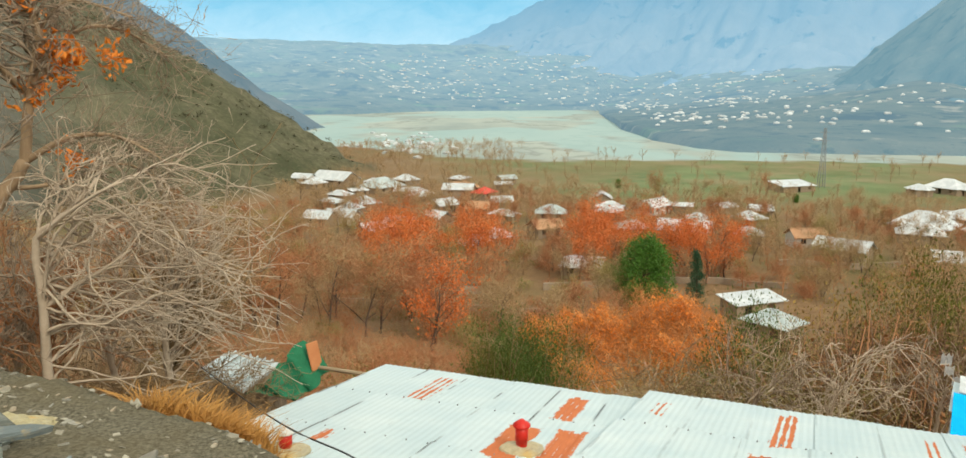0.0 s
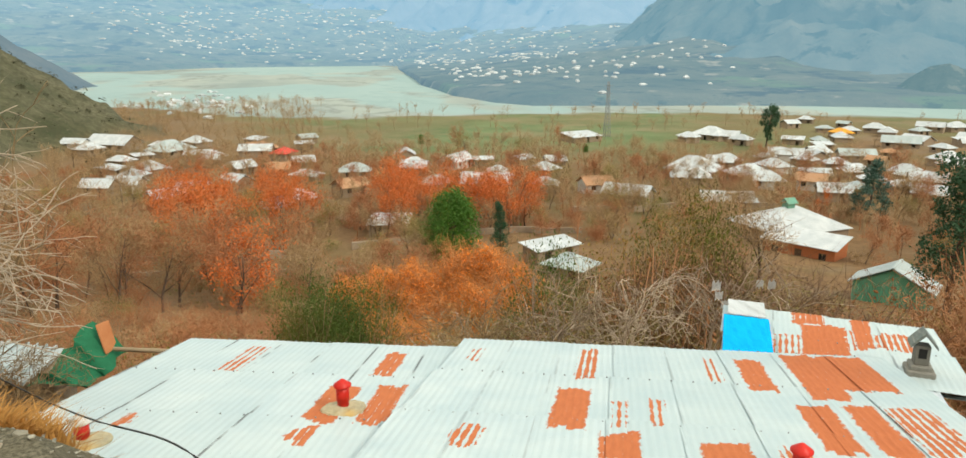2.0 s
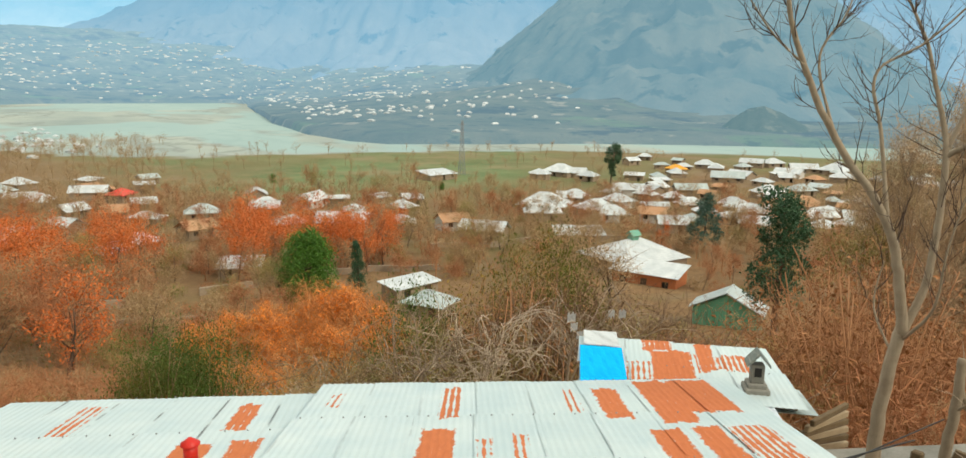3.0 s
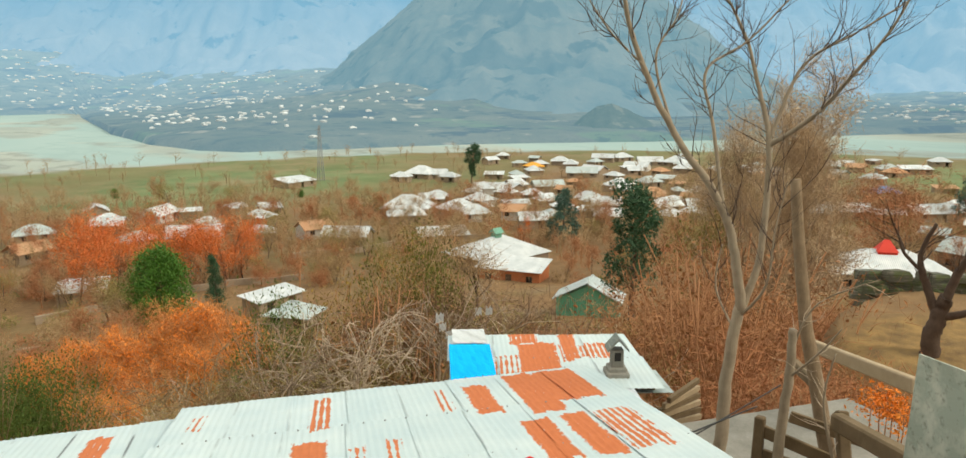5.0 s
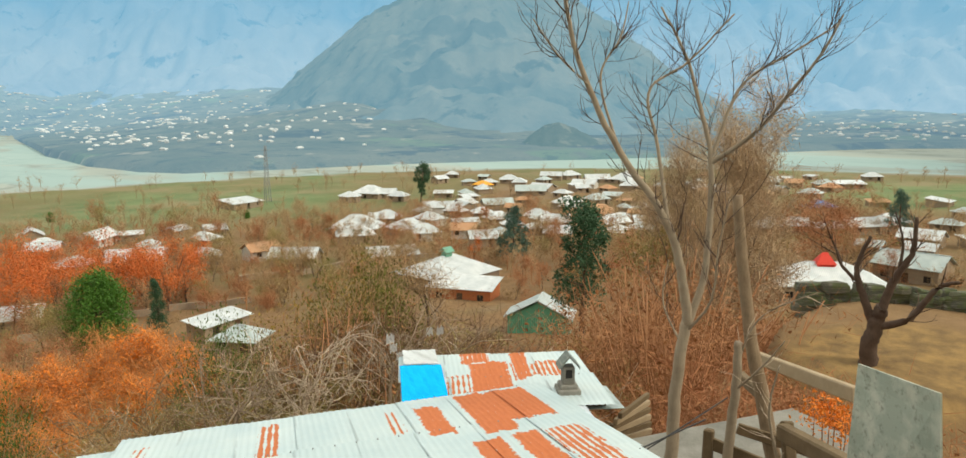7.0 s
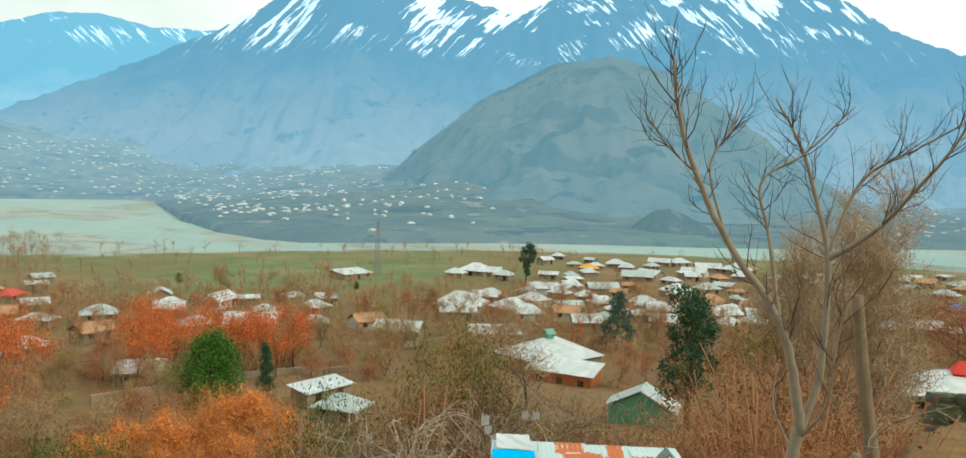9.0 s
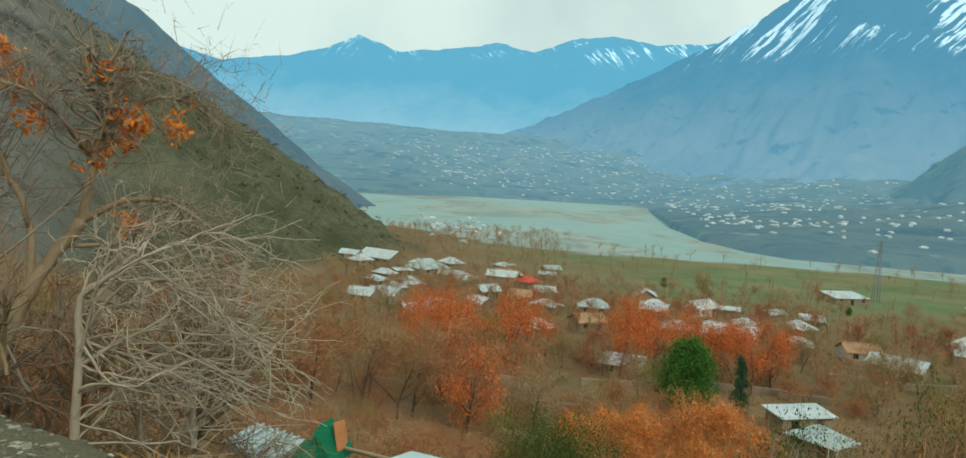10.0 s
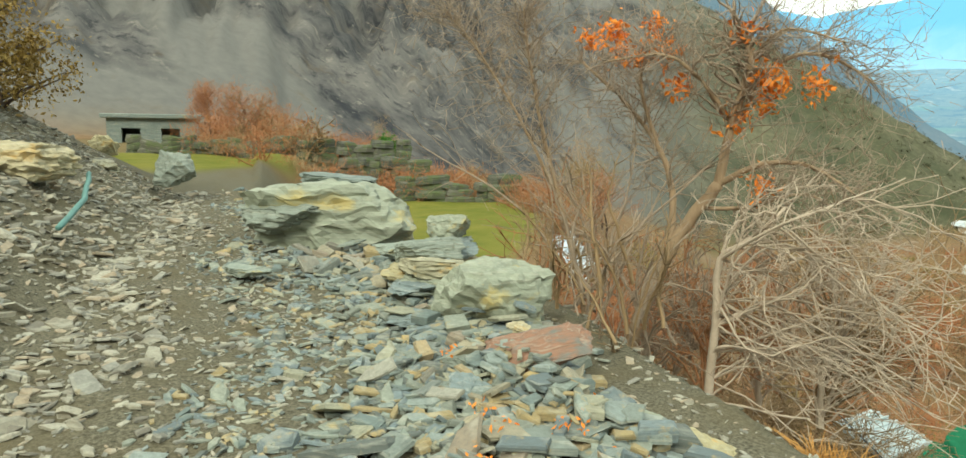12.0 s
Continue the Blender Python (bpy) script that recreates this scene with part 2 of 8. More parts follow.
M["slate_moss"] = slate("slate_moss", False, ((0.07, 0.075, 0.055), (0.11, 0.105, 0.075), (0.085, 0.095, 0.05)), (0.10, 0.13, 0.04), 0.52)
WARM_TONES = ((0.34, 0.30, 0.21), (0.42, 0.36, 0.24), (0.25, 0.23, 0.18), (0.44, 0.33, 0.18), (0.23, 0.25, 0.22), (0.37, 0.35, 0.28), (0.30, 0.24, 0.17))
M["slate_warm"] = slate("slate_warm", False, WARM_TONES, (0.46, 0.26, 0.10), 0.62)
M["slate_warm_loose"] = slate("slate_warm_loose", True, WARM_TONES, (0.46, 0.26, 0.10), 0.62)
M["slate_bank"] = slate("slate_bank", False, BANK_TONES, much=0.66)
M["slate_bank_loose"] = slate("slate_bank_loose", True, BANK_TONES, much=0.66)
M["stone_pale"] = slate("stone_pale", False, ((0.27, 0.32, 0.255), (0.34, 0.36, 0.27), (0.30, 0.335, 0.28)), (0.56, 0.43, 0.15), 0.56)
M["stone_grey"] = slate("stone_grey", False, ((0.20, 0.24, 0.22), (0.27, 0.30, 0.25), (0.23, 0.28, 0.28)), (0.42, 0.36, 0.18), 0.62)
M["stone_tan"] = slate("stone_tan", False, ((0.47, 0.40, 0.22), (0.53, 0.45, 0.28), (0.44, 0.40, 0.27)), (0.58, 0.36, 0.10), 0.55)
M["stone_red"] = slate("stone_red", False, ((0.27, 0.13, 0.075), (0.31, 0.16, 0.10)), (0.15, 0.18, 0.165), 0.52)


def grey_plate():
    """Flat weathered sheet iron with dull stains."""
    m = Mat("grey_plate", 0.55, 0.3, 0.4)
    p = m.pos(True)
    st = m.step(m.noise(p, 5, 6), 0.45, 0.62)
    c = m.mix(st, (0.36, 0.40, 0.33), (0.52, 0.54, 0.45))
    c = m.mix(m.step(m.noise(p, 16, 5), 0.56, 0.68, 0, 0.6), c, (0.17, 0.17, 0.13))
    m.colour(c).bump(m.noise(p, 12, 4), 0.3, 0.01)
    return m.m


M["grey_plate"] = grey_plate()


def painted_iron(name, boxes, o, u, v, seam=0.5, skew=0.0):
    """White paint on corrugated iron; rust shows in the boxes (u0, u1, v0, v1, strength), each rib rusted to its own length."""
    m = Mat(name, 0.5, 0.0, 0.4)
    p = m.pos()
    rel = m.node("ShaderNodeVectorMath", Vector=p)
    rel.operation = "SUBTRACT"
    rel.inputs[1].default_value = o
    axes = []
    for a in (u, v):
        d = m.node("ShaderNodeVectorMath")
        d.operation = "DOT_PRODUCT"
        m.l.new(rel.outputs[0], d.inputs[0])
        d.inputs[1].default_value = (a[0], a[1], 0)
        axes.append(d.outputs["Value"])
    vv = axes[1]
    uu = m.math("ADD", axes[0], m.math("MULTIPLY", vv, skew))
    comb = m.node("ShaderNodeCombineXYZ", X=uu, Y=vv).outputs[0]
    rib = m.math("FLOOR", m.math("DIVIDE", uu, 0.076))
    ends = m.noise(m.node("ShaderNodeCombineXYZ", X=m.math("MULTIPLY", rib, 7.31), Y=m.math("MULTIPLY", vv, 0.5)).outputs[0], 1.0, 2, 0.5)
    fray = m.noise(m.scaled(comb, (30, 12, 1)), 1.0, 5, 0.65)
    blot = m.noise(comb, 5.0, 5, 0.65)
    crest = m.math("ABSOLUTE", m.math("SUBTRACT", m.math("FRACT", m.math("DIVIDE", uu, 0.076)), 0.5))
    wander = m.math("ADD", m.math("MULTIPLY", m.math("SUBTRACT", fray, 0.5), 0.10), m.math("MULTIPLY", m.math("SUBTRACT", blot, 0.5), 0.12))
    along_ = m.math("ADD", m.math("MULTIPLY", m.math("SUBTRACT", ends, 0.5), 0.45), wander)
    worn = m.math("ADD", m.math("MULTIPLY", crest, 1.3), m.math("MULTIPLY", m.math("SUBTRACT", blot, 0.5), 1.3))
    rust = None
    for u0, u1, v0, v1, k in boxes:
        du = m.math("SUBTRACT", (u1 - u0) / 2, m.math("ABSOLUTE", m.math("SUBTRACT", uu, (u0 + u1) / 2)))
        dv = m.math("SUBTRACT", (v1 - v0) / 2, m.math("ABSOLUTE", m.math("SUBTRACT", vv, (v0 + v1) / 2)))
        d = m.math("MINIMUM", m.math("ADD", du, wander), m.math("ADD", dv, along_))
        here = m.math("MULTIPLY", m.step(d, -0.006, 0.010), m.step(worn, 0.72 - 0.95 * k, 0.84 - 0.95 * k))
        rust = here if rust is None else m.math("MAXIMUM", rust, here)
    stray = m.step(m.noise(m.scaled(comb, (9, 1.6, 1)), 2.0, 5, 0.7), 0.73, 0.77, 0, 0.8)
    rust = m.math("MAXIMUM", rust, stray)
    white = m.mix(m.step(m.noise(comb, 1.3, 6), 0.35, 0.7), (0.47, 0.57, 0.59), (0.60, 0.67, 0.66))
    white = m.mix(m.step(m.random(), 0, 1, 0, 0.5), white, (0.42, 0.52, 0.53))
    white = m.mix(m.step(m.noise(m.scaled(comb, (20, 3, 1)), 1.5, 4), 0.55, 0.8, 0, 0.35), white, (0.42, 0.46, 0.44))
    white = m.mix(m.step(m.noise(m.scaled(comb, (26, 16, 1)), 1.0, 3, 0.6), 0.73, 0.76, 0, 0.8), white, (0.13, 0.13, 0.12))
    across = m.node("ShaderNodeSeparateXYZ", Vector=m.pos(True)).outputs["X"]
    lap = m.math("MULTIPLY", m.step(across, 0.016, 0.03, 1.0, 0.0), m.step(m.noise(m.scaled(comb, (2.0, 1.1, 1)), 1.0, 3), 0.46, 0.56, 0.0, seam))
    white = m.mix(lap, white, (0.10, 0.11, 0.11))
    iron = m.mix(m.noise(m.scaled(comb, (12, 3, 1)), 2.0, 5), (0.42, 0.105, 0.035), (0.62, 0.19, 0.065))
    m.colour(m.mix(rust, white, iron))
    m.l.new(m.step(rust, 0, 1, 0.45, 0.9), m.b.inputs["Roughness"])
    m.bump(m.noise(comb, 40, 3), 0.15, 0.004)
    return m.m


def ground_material():
    """Soil, dry grass and gravel; green fields, river bed and rocky slopes where the land is so."""
    m = Mat("ground_soil", 0.95, 0.0, 0.15)
    p = m.pos()
    big, mid, fine = m.noise(p, 0.035, 6), m.noise(p, 0.9, 6), m.noise(p, 14, 5, 0.7)
    soil = m.mix(m.step(fine, 0.3, 0.7), (0.13, 0.088, 0.05), (0.29, 0.205, 0.115))
    litter = m.mix(m.step(mid, 0.3, 0.7), (0.15, 0.078, 0.036), (0.27, 0.16, 0.075))
    c = m.mix(m.step(big, 0.35, 0.65, 0.45, 0.9), soil, litter)
    c = m.mix(m.step(m.noise(p, 0.022, 5), 0.50, 0.66, 0, 0.75), c, (0.125, 0.12, 0.05))
    c = m.mix(m.step(m.noise(p, 0.05, 5), 0.54, 0.70, 0, 0.6), c, (0.235, 0.18, 0.12))
    gravel = m.mix(m.step(m.noise(p, 45, 4, 0.75), 0.35, 0.65), (0.055, 0.05, 0.032), (0.21, 0.185, 0.13))
    gravel = m.mix(m.step(m.noise(p, 1.6, 5), 0.42, 0.70, 0, 0.8), gravel, (0.13, 0.105, 0.06))
    c = m.mix(m.attr("road"), c, gravel)
    grass = m.mix(m.step(m.noise(p, 0.06, 4), 0.35, 0.65), (0.105, 0.152, 0.062), (0.170, 0.215, 0.098))
    grass = m.mix(m.step(m.noise(p, 0.05, 5), 0.47, 0.62, 0, 0.75), grass, (0.25, 0.20, 0.11))
    c = m.mix(m.attr("field"), c, grass)
    moss = m.mix(m.step(m.noise(p, 1.1, 6), 0.3, 0.7), (0.115, 0.13, 0.016), (0.20, 0.18, 0.035))
    c = m.mix(m.attr("lawn"), c, moss)
    straw = m.mix(m.step(m.noise(p, 1.4, 6), 0.35, 0.7), (0.15, 0.095, 0.045), (0.33, 0.205, 0.08))
    c = m.mix(m.attr("straw"), c, straw)
    turf = m.mix(m.step(m.noise(m.scaled(p, (0.04, 0.04, 0.012)), 1.0, 8, 0.7), 0.38, 0.62), (0.055, 0.064, 0.030), (0.150, 0.138, 0.082))
    turf = m.mix(m.step(m.noise(p, 0.22, 5, 0.7), 0.57, 0.66, 0, 0.8), turf, (0.062, 0.064, 0.032))
    turf = m.mix(m.step(m.noise(p, 0.55, 6, 0.75), 0.42, 0.62, 0, 0.75), turf, (0.055, 0.053, 0.030))
    turf = m.mix(m.step(m.noise(p, 0.9, 6, 0.75), 0.57, 0.67, 0, 0.45), turf, (0.25, 0.22, 0.155))
    crag = m.mix(m.step(m.noise(m.scaled(p, (0.09, 0.09, 0.028)), 1.0, 9, 0.7), 0.38, 0.62), (0.035, 0.036, 0.040), (0.165, 0.150, 0.135))
    crag = m.mix(m.step(m.noise(m.scaled(p, (0.4, 0.4, 0.16)), 1.0, 5, 0.7), 0.54, 0.64, 0, 0.75), crag, (0.022, 0.024, 0.028))
    crag = m.mix(m.step(m.noise(m.scaled(p, (0.5, 0.5, 0.2)), 1.0, 5, 0.7), 0.58, 0.66, 0, 0.6), crag, (0.27, 0.24, 0.20))
    crag = m.mix(m.step(m.noise(m.scaled(p, (0.014, 0.02, 0.006)), 1.0, 5, 0.6), 0.50, 0.56, 0, 0.85), crag, m.mix(mid, (0.13, 0.125, 0.115), (0.22, 0.205, 0.18)))
    crag = m.mix(m.step(m.noise(p, 0.11, 6, 0.7), 0.56, 0.68, 0, 0.55), crag, (0.13, 0.095, 0.055))
    c = m.mix(m.attr("slope"), c, m.mix(m.attr("crag"), turf, crag))
    bed = m.mix(m.step(m.noise(m.scaled(p, (0.010, 0.0035, 1)), 1.0, 8), 0.38, 0.62), (0.25, 0.30, 0.28), (0.38, 0.41, 0.36))
    bed = m.mix(m.step(m.math("ABSOLUTE", m.math("SUBTRACT", m.noise(m.scaled(p, (0.012, 0.006, 1)), 1.0, 6, 0.6), 0.5)), 0.0, 0.03, 0.6, 0.0), bed, (0.19, 0.21, 0.19))
    water = m.step(m.noise(m.scaled(p, (0.006, 0.003, 1)), 1.0, 4, 0.5), 0.50, 0.53)
    bed = m.mix(m.math("MULTIPLY", water, 0.7), bed, (0.30, 0.43, 0.42))
    c = m.mix(m.attr("river"), c, bed)
    m.colour(c)
    m.bump(m.math("ADD", m.math("MULTIPLY", fine, 0.5), mid), 0.6, 0.06)
    return m.m


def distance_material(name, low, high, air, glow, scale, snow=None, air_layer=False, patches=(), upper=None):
    """Far land with haze painted on: land colours, and over them the pale colour of the air as surface emission. A
    patch: scale, edge, amount, colour; upper: heights between which the land changes, and its colour above; snow:
    lowest and full height, distance of the face, width of the gullies, where along the face they turn the other way.
    """
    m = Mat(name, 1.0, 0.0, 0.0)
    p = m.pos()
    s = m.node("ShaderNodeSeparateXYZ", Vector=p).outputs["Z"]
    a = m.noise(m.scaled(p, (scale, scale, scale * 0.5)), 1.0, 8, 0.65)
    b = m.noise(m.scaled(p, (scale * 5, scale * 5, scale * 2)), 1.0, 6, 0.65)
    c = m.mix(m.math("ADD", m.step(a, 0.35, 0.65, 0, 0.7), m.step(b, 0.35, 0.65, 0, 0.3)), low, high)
    if upper:
        c = m.mix(m.step(m.math("ADD", s, m.math("MULTIPLY", m.math("SUBTRACT", a, 0.5), 500)), upper[0], upper[1]), c, upper[2])
    for ps, edge, much, col in patches:
        c = m.mix(m.step(m.noise(m.scaled(p, (ps, ps, ps * 0.8)), 1.0, 7, 0.62), edge, edge + 0.05, 0, much), c, col)
    if snow:
        lo, hi, face, wide, turn_at = snow
        xyz = m.node("ShaderNodeSeparateXYZ", Vector=p)
        side = m.math("MULTIPLY", m.math("ARCTAN2", xyz.outputs["X"], xyz.outputs["Y"]), face)
        up = m.math("MULTIPLY", s, 0.75)
        falls = []
        for sign in ("SUBTRACT", "ADD"):
            n_ = m.math(sign, side, up)
            lie = m.node("ShaderNodeCombineXYZ", X=m.math("MULTIPLY", n_, 0.0155), Y=m.math("MULTIPLY", s, 0.0022), Z=m.math("MULTIPLY", side, 0.0015)).outputs[0]
            falls.append(m.math("ABSOLUTE", m.math("SUBTRACT", m.noise(lie, 1.0, 6, 0.6), 0.52)))
        other = m.step(side, turn_at - 30, turn_at + 30)
        vein = m.math("ADD", m.math("MULTIPLY", falls[0], m.math("SUBTRACT", 1.0, other)), m.math("MULTIPLY", falls[1], other))
        room = m.step(m.noise(m.scaled(p, (0.0032, 0.0032, 0.0042)), 1.0, 3), 0.45, 0.60, 0.0, 1.0)
        k = m.math("SUBTRACT", m.math("MULTIPLY", m.step(s, lo, hi, 0.0, wide), room), vein)
        c = m.mix(m.step(k, 0.001, 0.010), c, (0.64, 0.66, 0.68))
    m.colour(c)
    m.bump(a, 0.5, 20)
    # the haze: every such surface glows in the air's colour
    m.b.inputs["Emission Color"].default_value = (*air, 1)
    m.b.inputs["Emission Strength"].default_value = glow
    # haze emission scaled by the mesh's own distance layer
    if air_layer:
        m.l.new(m.math("MULTIPLY", m.attr("haze_by_depth"), glow), m.b.inputs["Emission Strength"])
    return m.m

# ---- the lie of the land ----
def smooth(x, a, b):
    t = np.clip((np.asarray(x, float) - a) / (b - a), 0, 1)
    return t * t * (3 - 2 * t)


def wobble(x, y, scale, seed=0.0):
    """Cheap rolling noise from a few sines, about -1 to 1."""
    x, y = np.asarray(x, float) * scale + seed, np.asarray(y, float) * scale - seed * 0.7
    return (np.sin(x + 1.7 * np.sin(y * 0.9)) + 0.6 * np.sin(2.1 * y + 1.3 * np.sin(x * 1.7)) + 0.35 * np.sin(4.3 * x - 3.1 * y) + 0.2 * np.sin(7.9 * y + 6.1 * x)) / 2.15


ROAD_U, ROAD_N = (-0.9, 0.436), (0.436, 0.9)      # along the track, and out over the valley
RIVER_Z = -29.5


def bank_near(az):
    return np.interp(az, [-14, -8.5, -3, 5, 19, 33, 52, 70, 100], [470, 425, 362, 342, 362, 388, 402, 395, 395])


def bank_far(az):
    return np.interp(az, [-30, -10, -4, 8.2, 9.4, 10.5, 12.8, 16, 19, 27, 34, 49, 56, 62, 70, 100], [1050, 1110, 1270, 1370, 900, 640, 500, 435, 412, 420, 440, 468, 500, 560, 640, 800])


def spur_crest(az):
    """Radius and height of the near spur's crest by bearing."""
    rc = np.interp(az, [-110, -80, -60, -40, -26, -9], [300, 320, 380, 430, 340, 282])
    el = np.interp(az, [-110, -80, -60, -45, -38, -34, -33.3, -26.2, -23.5, -20, -17, -14.7, -12.3, -9.1, -8.2], [26, 26, 23, 16, 12.5, 10.2, 9.4, 5.7, 4.1, 1.7, -0.1, -1.5, -3.1, -5.5, -6.2])
    return rc, 1.6 + rc * np.tan(np.radians(el))


def height(x, y):
    x, y = np.asarray(x, float), np.asarray(y, float)
    r, az = np.hypot(x, y), np.degrees(np.arctan2(x, y))
    s, q = ROAD_N[0] * x + ROAD_N[1] * y, ROAD_U[0] * x + ROAD_U[1] * y
    edge = 1.5 + 1.17 * smooth(q, 0.9, 2.9) - 0.9 * smooth(q, 7.5, 10)
    t = s - edge
    z = np.interp(t, [-40, -9.5, -4.6, -2.9 - 0.4, 0, 0.9, 2.2, 5.5, 11, 38, 75, 110, 228, 300, 420], [22, 4.8, 1.3, 0.02, -0.1, -0.9, -3.2, -4.6, -7.0, -16.5, -23.3, -26, -28.2, -28.8, -29.2])
    z = np.where(t < -1.7, np.interp(s, [-40, -9, -4, -1.5, 1.6], [22, 4.8, 1.6, 0.05, 0.0]) * (1 - smooth(q, 15, 23)) - 0.5 * smooth(q, 18, 26), z)
    left = smooth(-az, 26, 42) * smooth(r, 7, 14)
    z = np.where(z < 0, z * (1 - 0.42 * left), z)
    yard = smooth(np.hypot((x - 27.5) / 7.5, (y - 8.6) / 4.4), 1.25, 0.9)
    z = z * (1 - yard) + (-6.0) * yard
    lea = smooth(np.hypot((az + 52) / 11, (r - 23) / 14), 1.15, 0.8)
    z = z * (1 - lea) - 1.55 * lea
    rough = smooth(r, 6, 40)
    z = z + 0.03 * wobble(x, y, 2.3) * smooth(r, 1, 4) + rough * 0.35 * wobble(x, y, 0.21, 3) + smooth(r, 90, 200) * (0.7 * wobble(x, y, 0.03, 5)) * (1 - smooth(r, 300, 380))
    river = smooth(r, bank_near(az) - 6, bank_near(az) + 4)
    z = z * (1 - river) + RIVER_Z * river
    # the spur on the west side
    rc, zc = spur_crest(az)
    rb = np.interp(az, [-110, -70, -50, -35, -20, -9], [58, 72, 92, 140, 205, 276])
    f = np.clip((r - rb) / (rc - rb), 0, None)
    base = np.where(az < -8, z, -60)
    face = base + (zc - base) * np.minimum(f, 1) ** 1.12
    gully = np.abs(wobble(az * 9.0, r * 0.8, 0.05, 6)) + 0.5 * np.abs(wobble(az * 9.0, r * 0.8, 0.13, 2))
    face = face - (11 * gully - 4 + 2.2 * wobble(x, y, 0.16, 7)) * smooth(-az, 30, 50) * smooth(f, 0.03, 0.25) * (1 - smooth(f, 0.9, 1.0))
    face = face + (3.0 * wobble(x, y, 0.06, 9) + 6 * np.abs(wobble(x, y * 0.4, 0.025, 2)) + 0.9 * wobble(x, y, 0.3, 4)) * smooth(f, 0.02, 0.25) * (1 - smooth(f, 0.86, 1.0)) + 1.3 * wobble(x, y, 0.09, 1) * smooth(f, 0.8, 1.0)
    face = np.where(f > 1, zc - (r - rc) * 0.9, face)
    use = (f > 0) & (az < -8.2) & (az > -128)
    return np.where(use, np.maximum(face, z), z)


def ground_z(x, y):
    return float(height(x, y))


def sheet(name, xs, ys, zs, material, layers=()):
    """A grid of columns and rows as one mesh, smooth-shaded, with float layers."""
    n, k = xs.shape
    i = np.arange(n * k).reshape(n, k)
    quads = np.stack([i[:-1, :-1], i[1:, :-1], i[1:, 1:], i[:-1, 1:]], -1).reshape(-1, 4)
    me = bpy.data.meshes.new(name)
    me.from_pydata(np.stack([xs, ys, zs], -1).reshape(-1, 3).tolist(), [], quads.tolist())
    me.polygons.foreach_set("use_smooth", [True] * len(me.polygons))
    for key, values in layers:
        me.attributes.new(key, "FLOAT", "POINT").data.foreach_set("value", np.asarray(values, float).reshape(-1))
    me.materials.append(material)
    me.update()
    return new(name, me)


bearing = np.concatenate([np.linspace(-180, -106, 50), np.linspace(-105, 90, 560), np.linspace(91, 180, 50)])
radius = np.concatenate([[0.05], np.geomspace(0.5, 1700, 240), [4700]])
AZ, RR = np.meshgrid(bearing, radius, indexing="ij")
GX, GY = RR * np.sin(np.radians(AZ)), RR * np.cos(np.radians(AZ))
GZ = height(GX, GY)
S, Q = ROAD_N[0] * GX + ROAD_N[1] * GY, ROAD_U[0] * GX + ROAD_U[1] * GY
rc_, zc_ = spur_crest(AZ)
rb_ = np.interp(AZ, [-110, -70, -50, -35, -20, -9], [58, 72, 92, 140, 205, 276])
on_spur = smooth(RR, rb_ - 6, rb_ + 8) * (1 - smooth(RR, rc_ + 20, rc_ + 60)) * smooth(-AZ, 7.6, 8.6) * (AZ > -128)
in_river = smooth(RR, bank_near(AZ) - 4, bank_near(AZ) + 3) * (1 - on_spur)
patch = wobble(GX, GY, 0.02, 1)
FIELD = np.interp(AZ, [0, 8, 28, 38, 43, 56, 60, 80], [250, 205, 200, 220, 310, 310, 245, 245])
ground = tagged(sheet("ground", GX, GY, GZ, ground_material(), [
    ("road", (1 - smooth(S, 3.0, 4.2)) * (1 - smooth(Q, 26, 30)) * smooth(S, -60, -58)),
    ("field", smooth(RR, FIELD - 20, FIELD + 18) * (1 - in_river) * smooth(AZ, -9, 3) * (1 - on_spur) * np.clip(0.62 + 0.6 * patch, 0.2, 1)),
    ("lawn", np.maximum(smooth(np.hypot((AZ + 52) / 9, (RR - 23) / 10), 1.1, 0.85), smooth(np.hypot((AZ + 70) / 9, (RR - 32) / 5.5), 1.1, 0.85))),
    ("straw", smooth(np.hypot((GX - 23.5) / 4.6, (GY - 8.2) / 3.2), 1.15, 0.7)),
    ("slope", on_spur),
    ("crag", smooth(-AZ, 26, 39)),
    ("river", in_river)]),
    "sloping ground of soil, dry grass, green fields and pale river bed", "ground", kind="structure")


# ---- the far side of the valley ----
def spread(name, az0, az1, n, k, near, far, z_of, material, label, layers=()):
    a, t = np.meshgrid(np.linspace(az0, az1, n), np.linspace(0, 1, k), indexing="ij")
    r0, r1 = near(a), far(a)
    r = r0 * (r1 / r0) ** t
    x, y = r * np.sin(np.radians(a)), r * np.cos(np.radians(a))
    return tagged(sheet(name, x, y, z_of(a, r, x, y), material, [(key, fn(a, r)) for key, fn in layers]), label, "mountain", kind="structure")


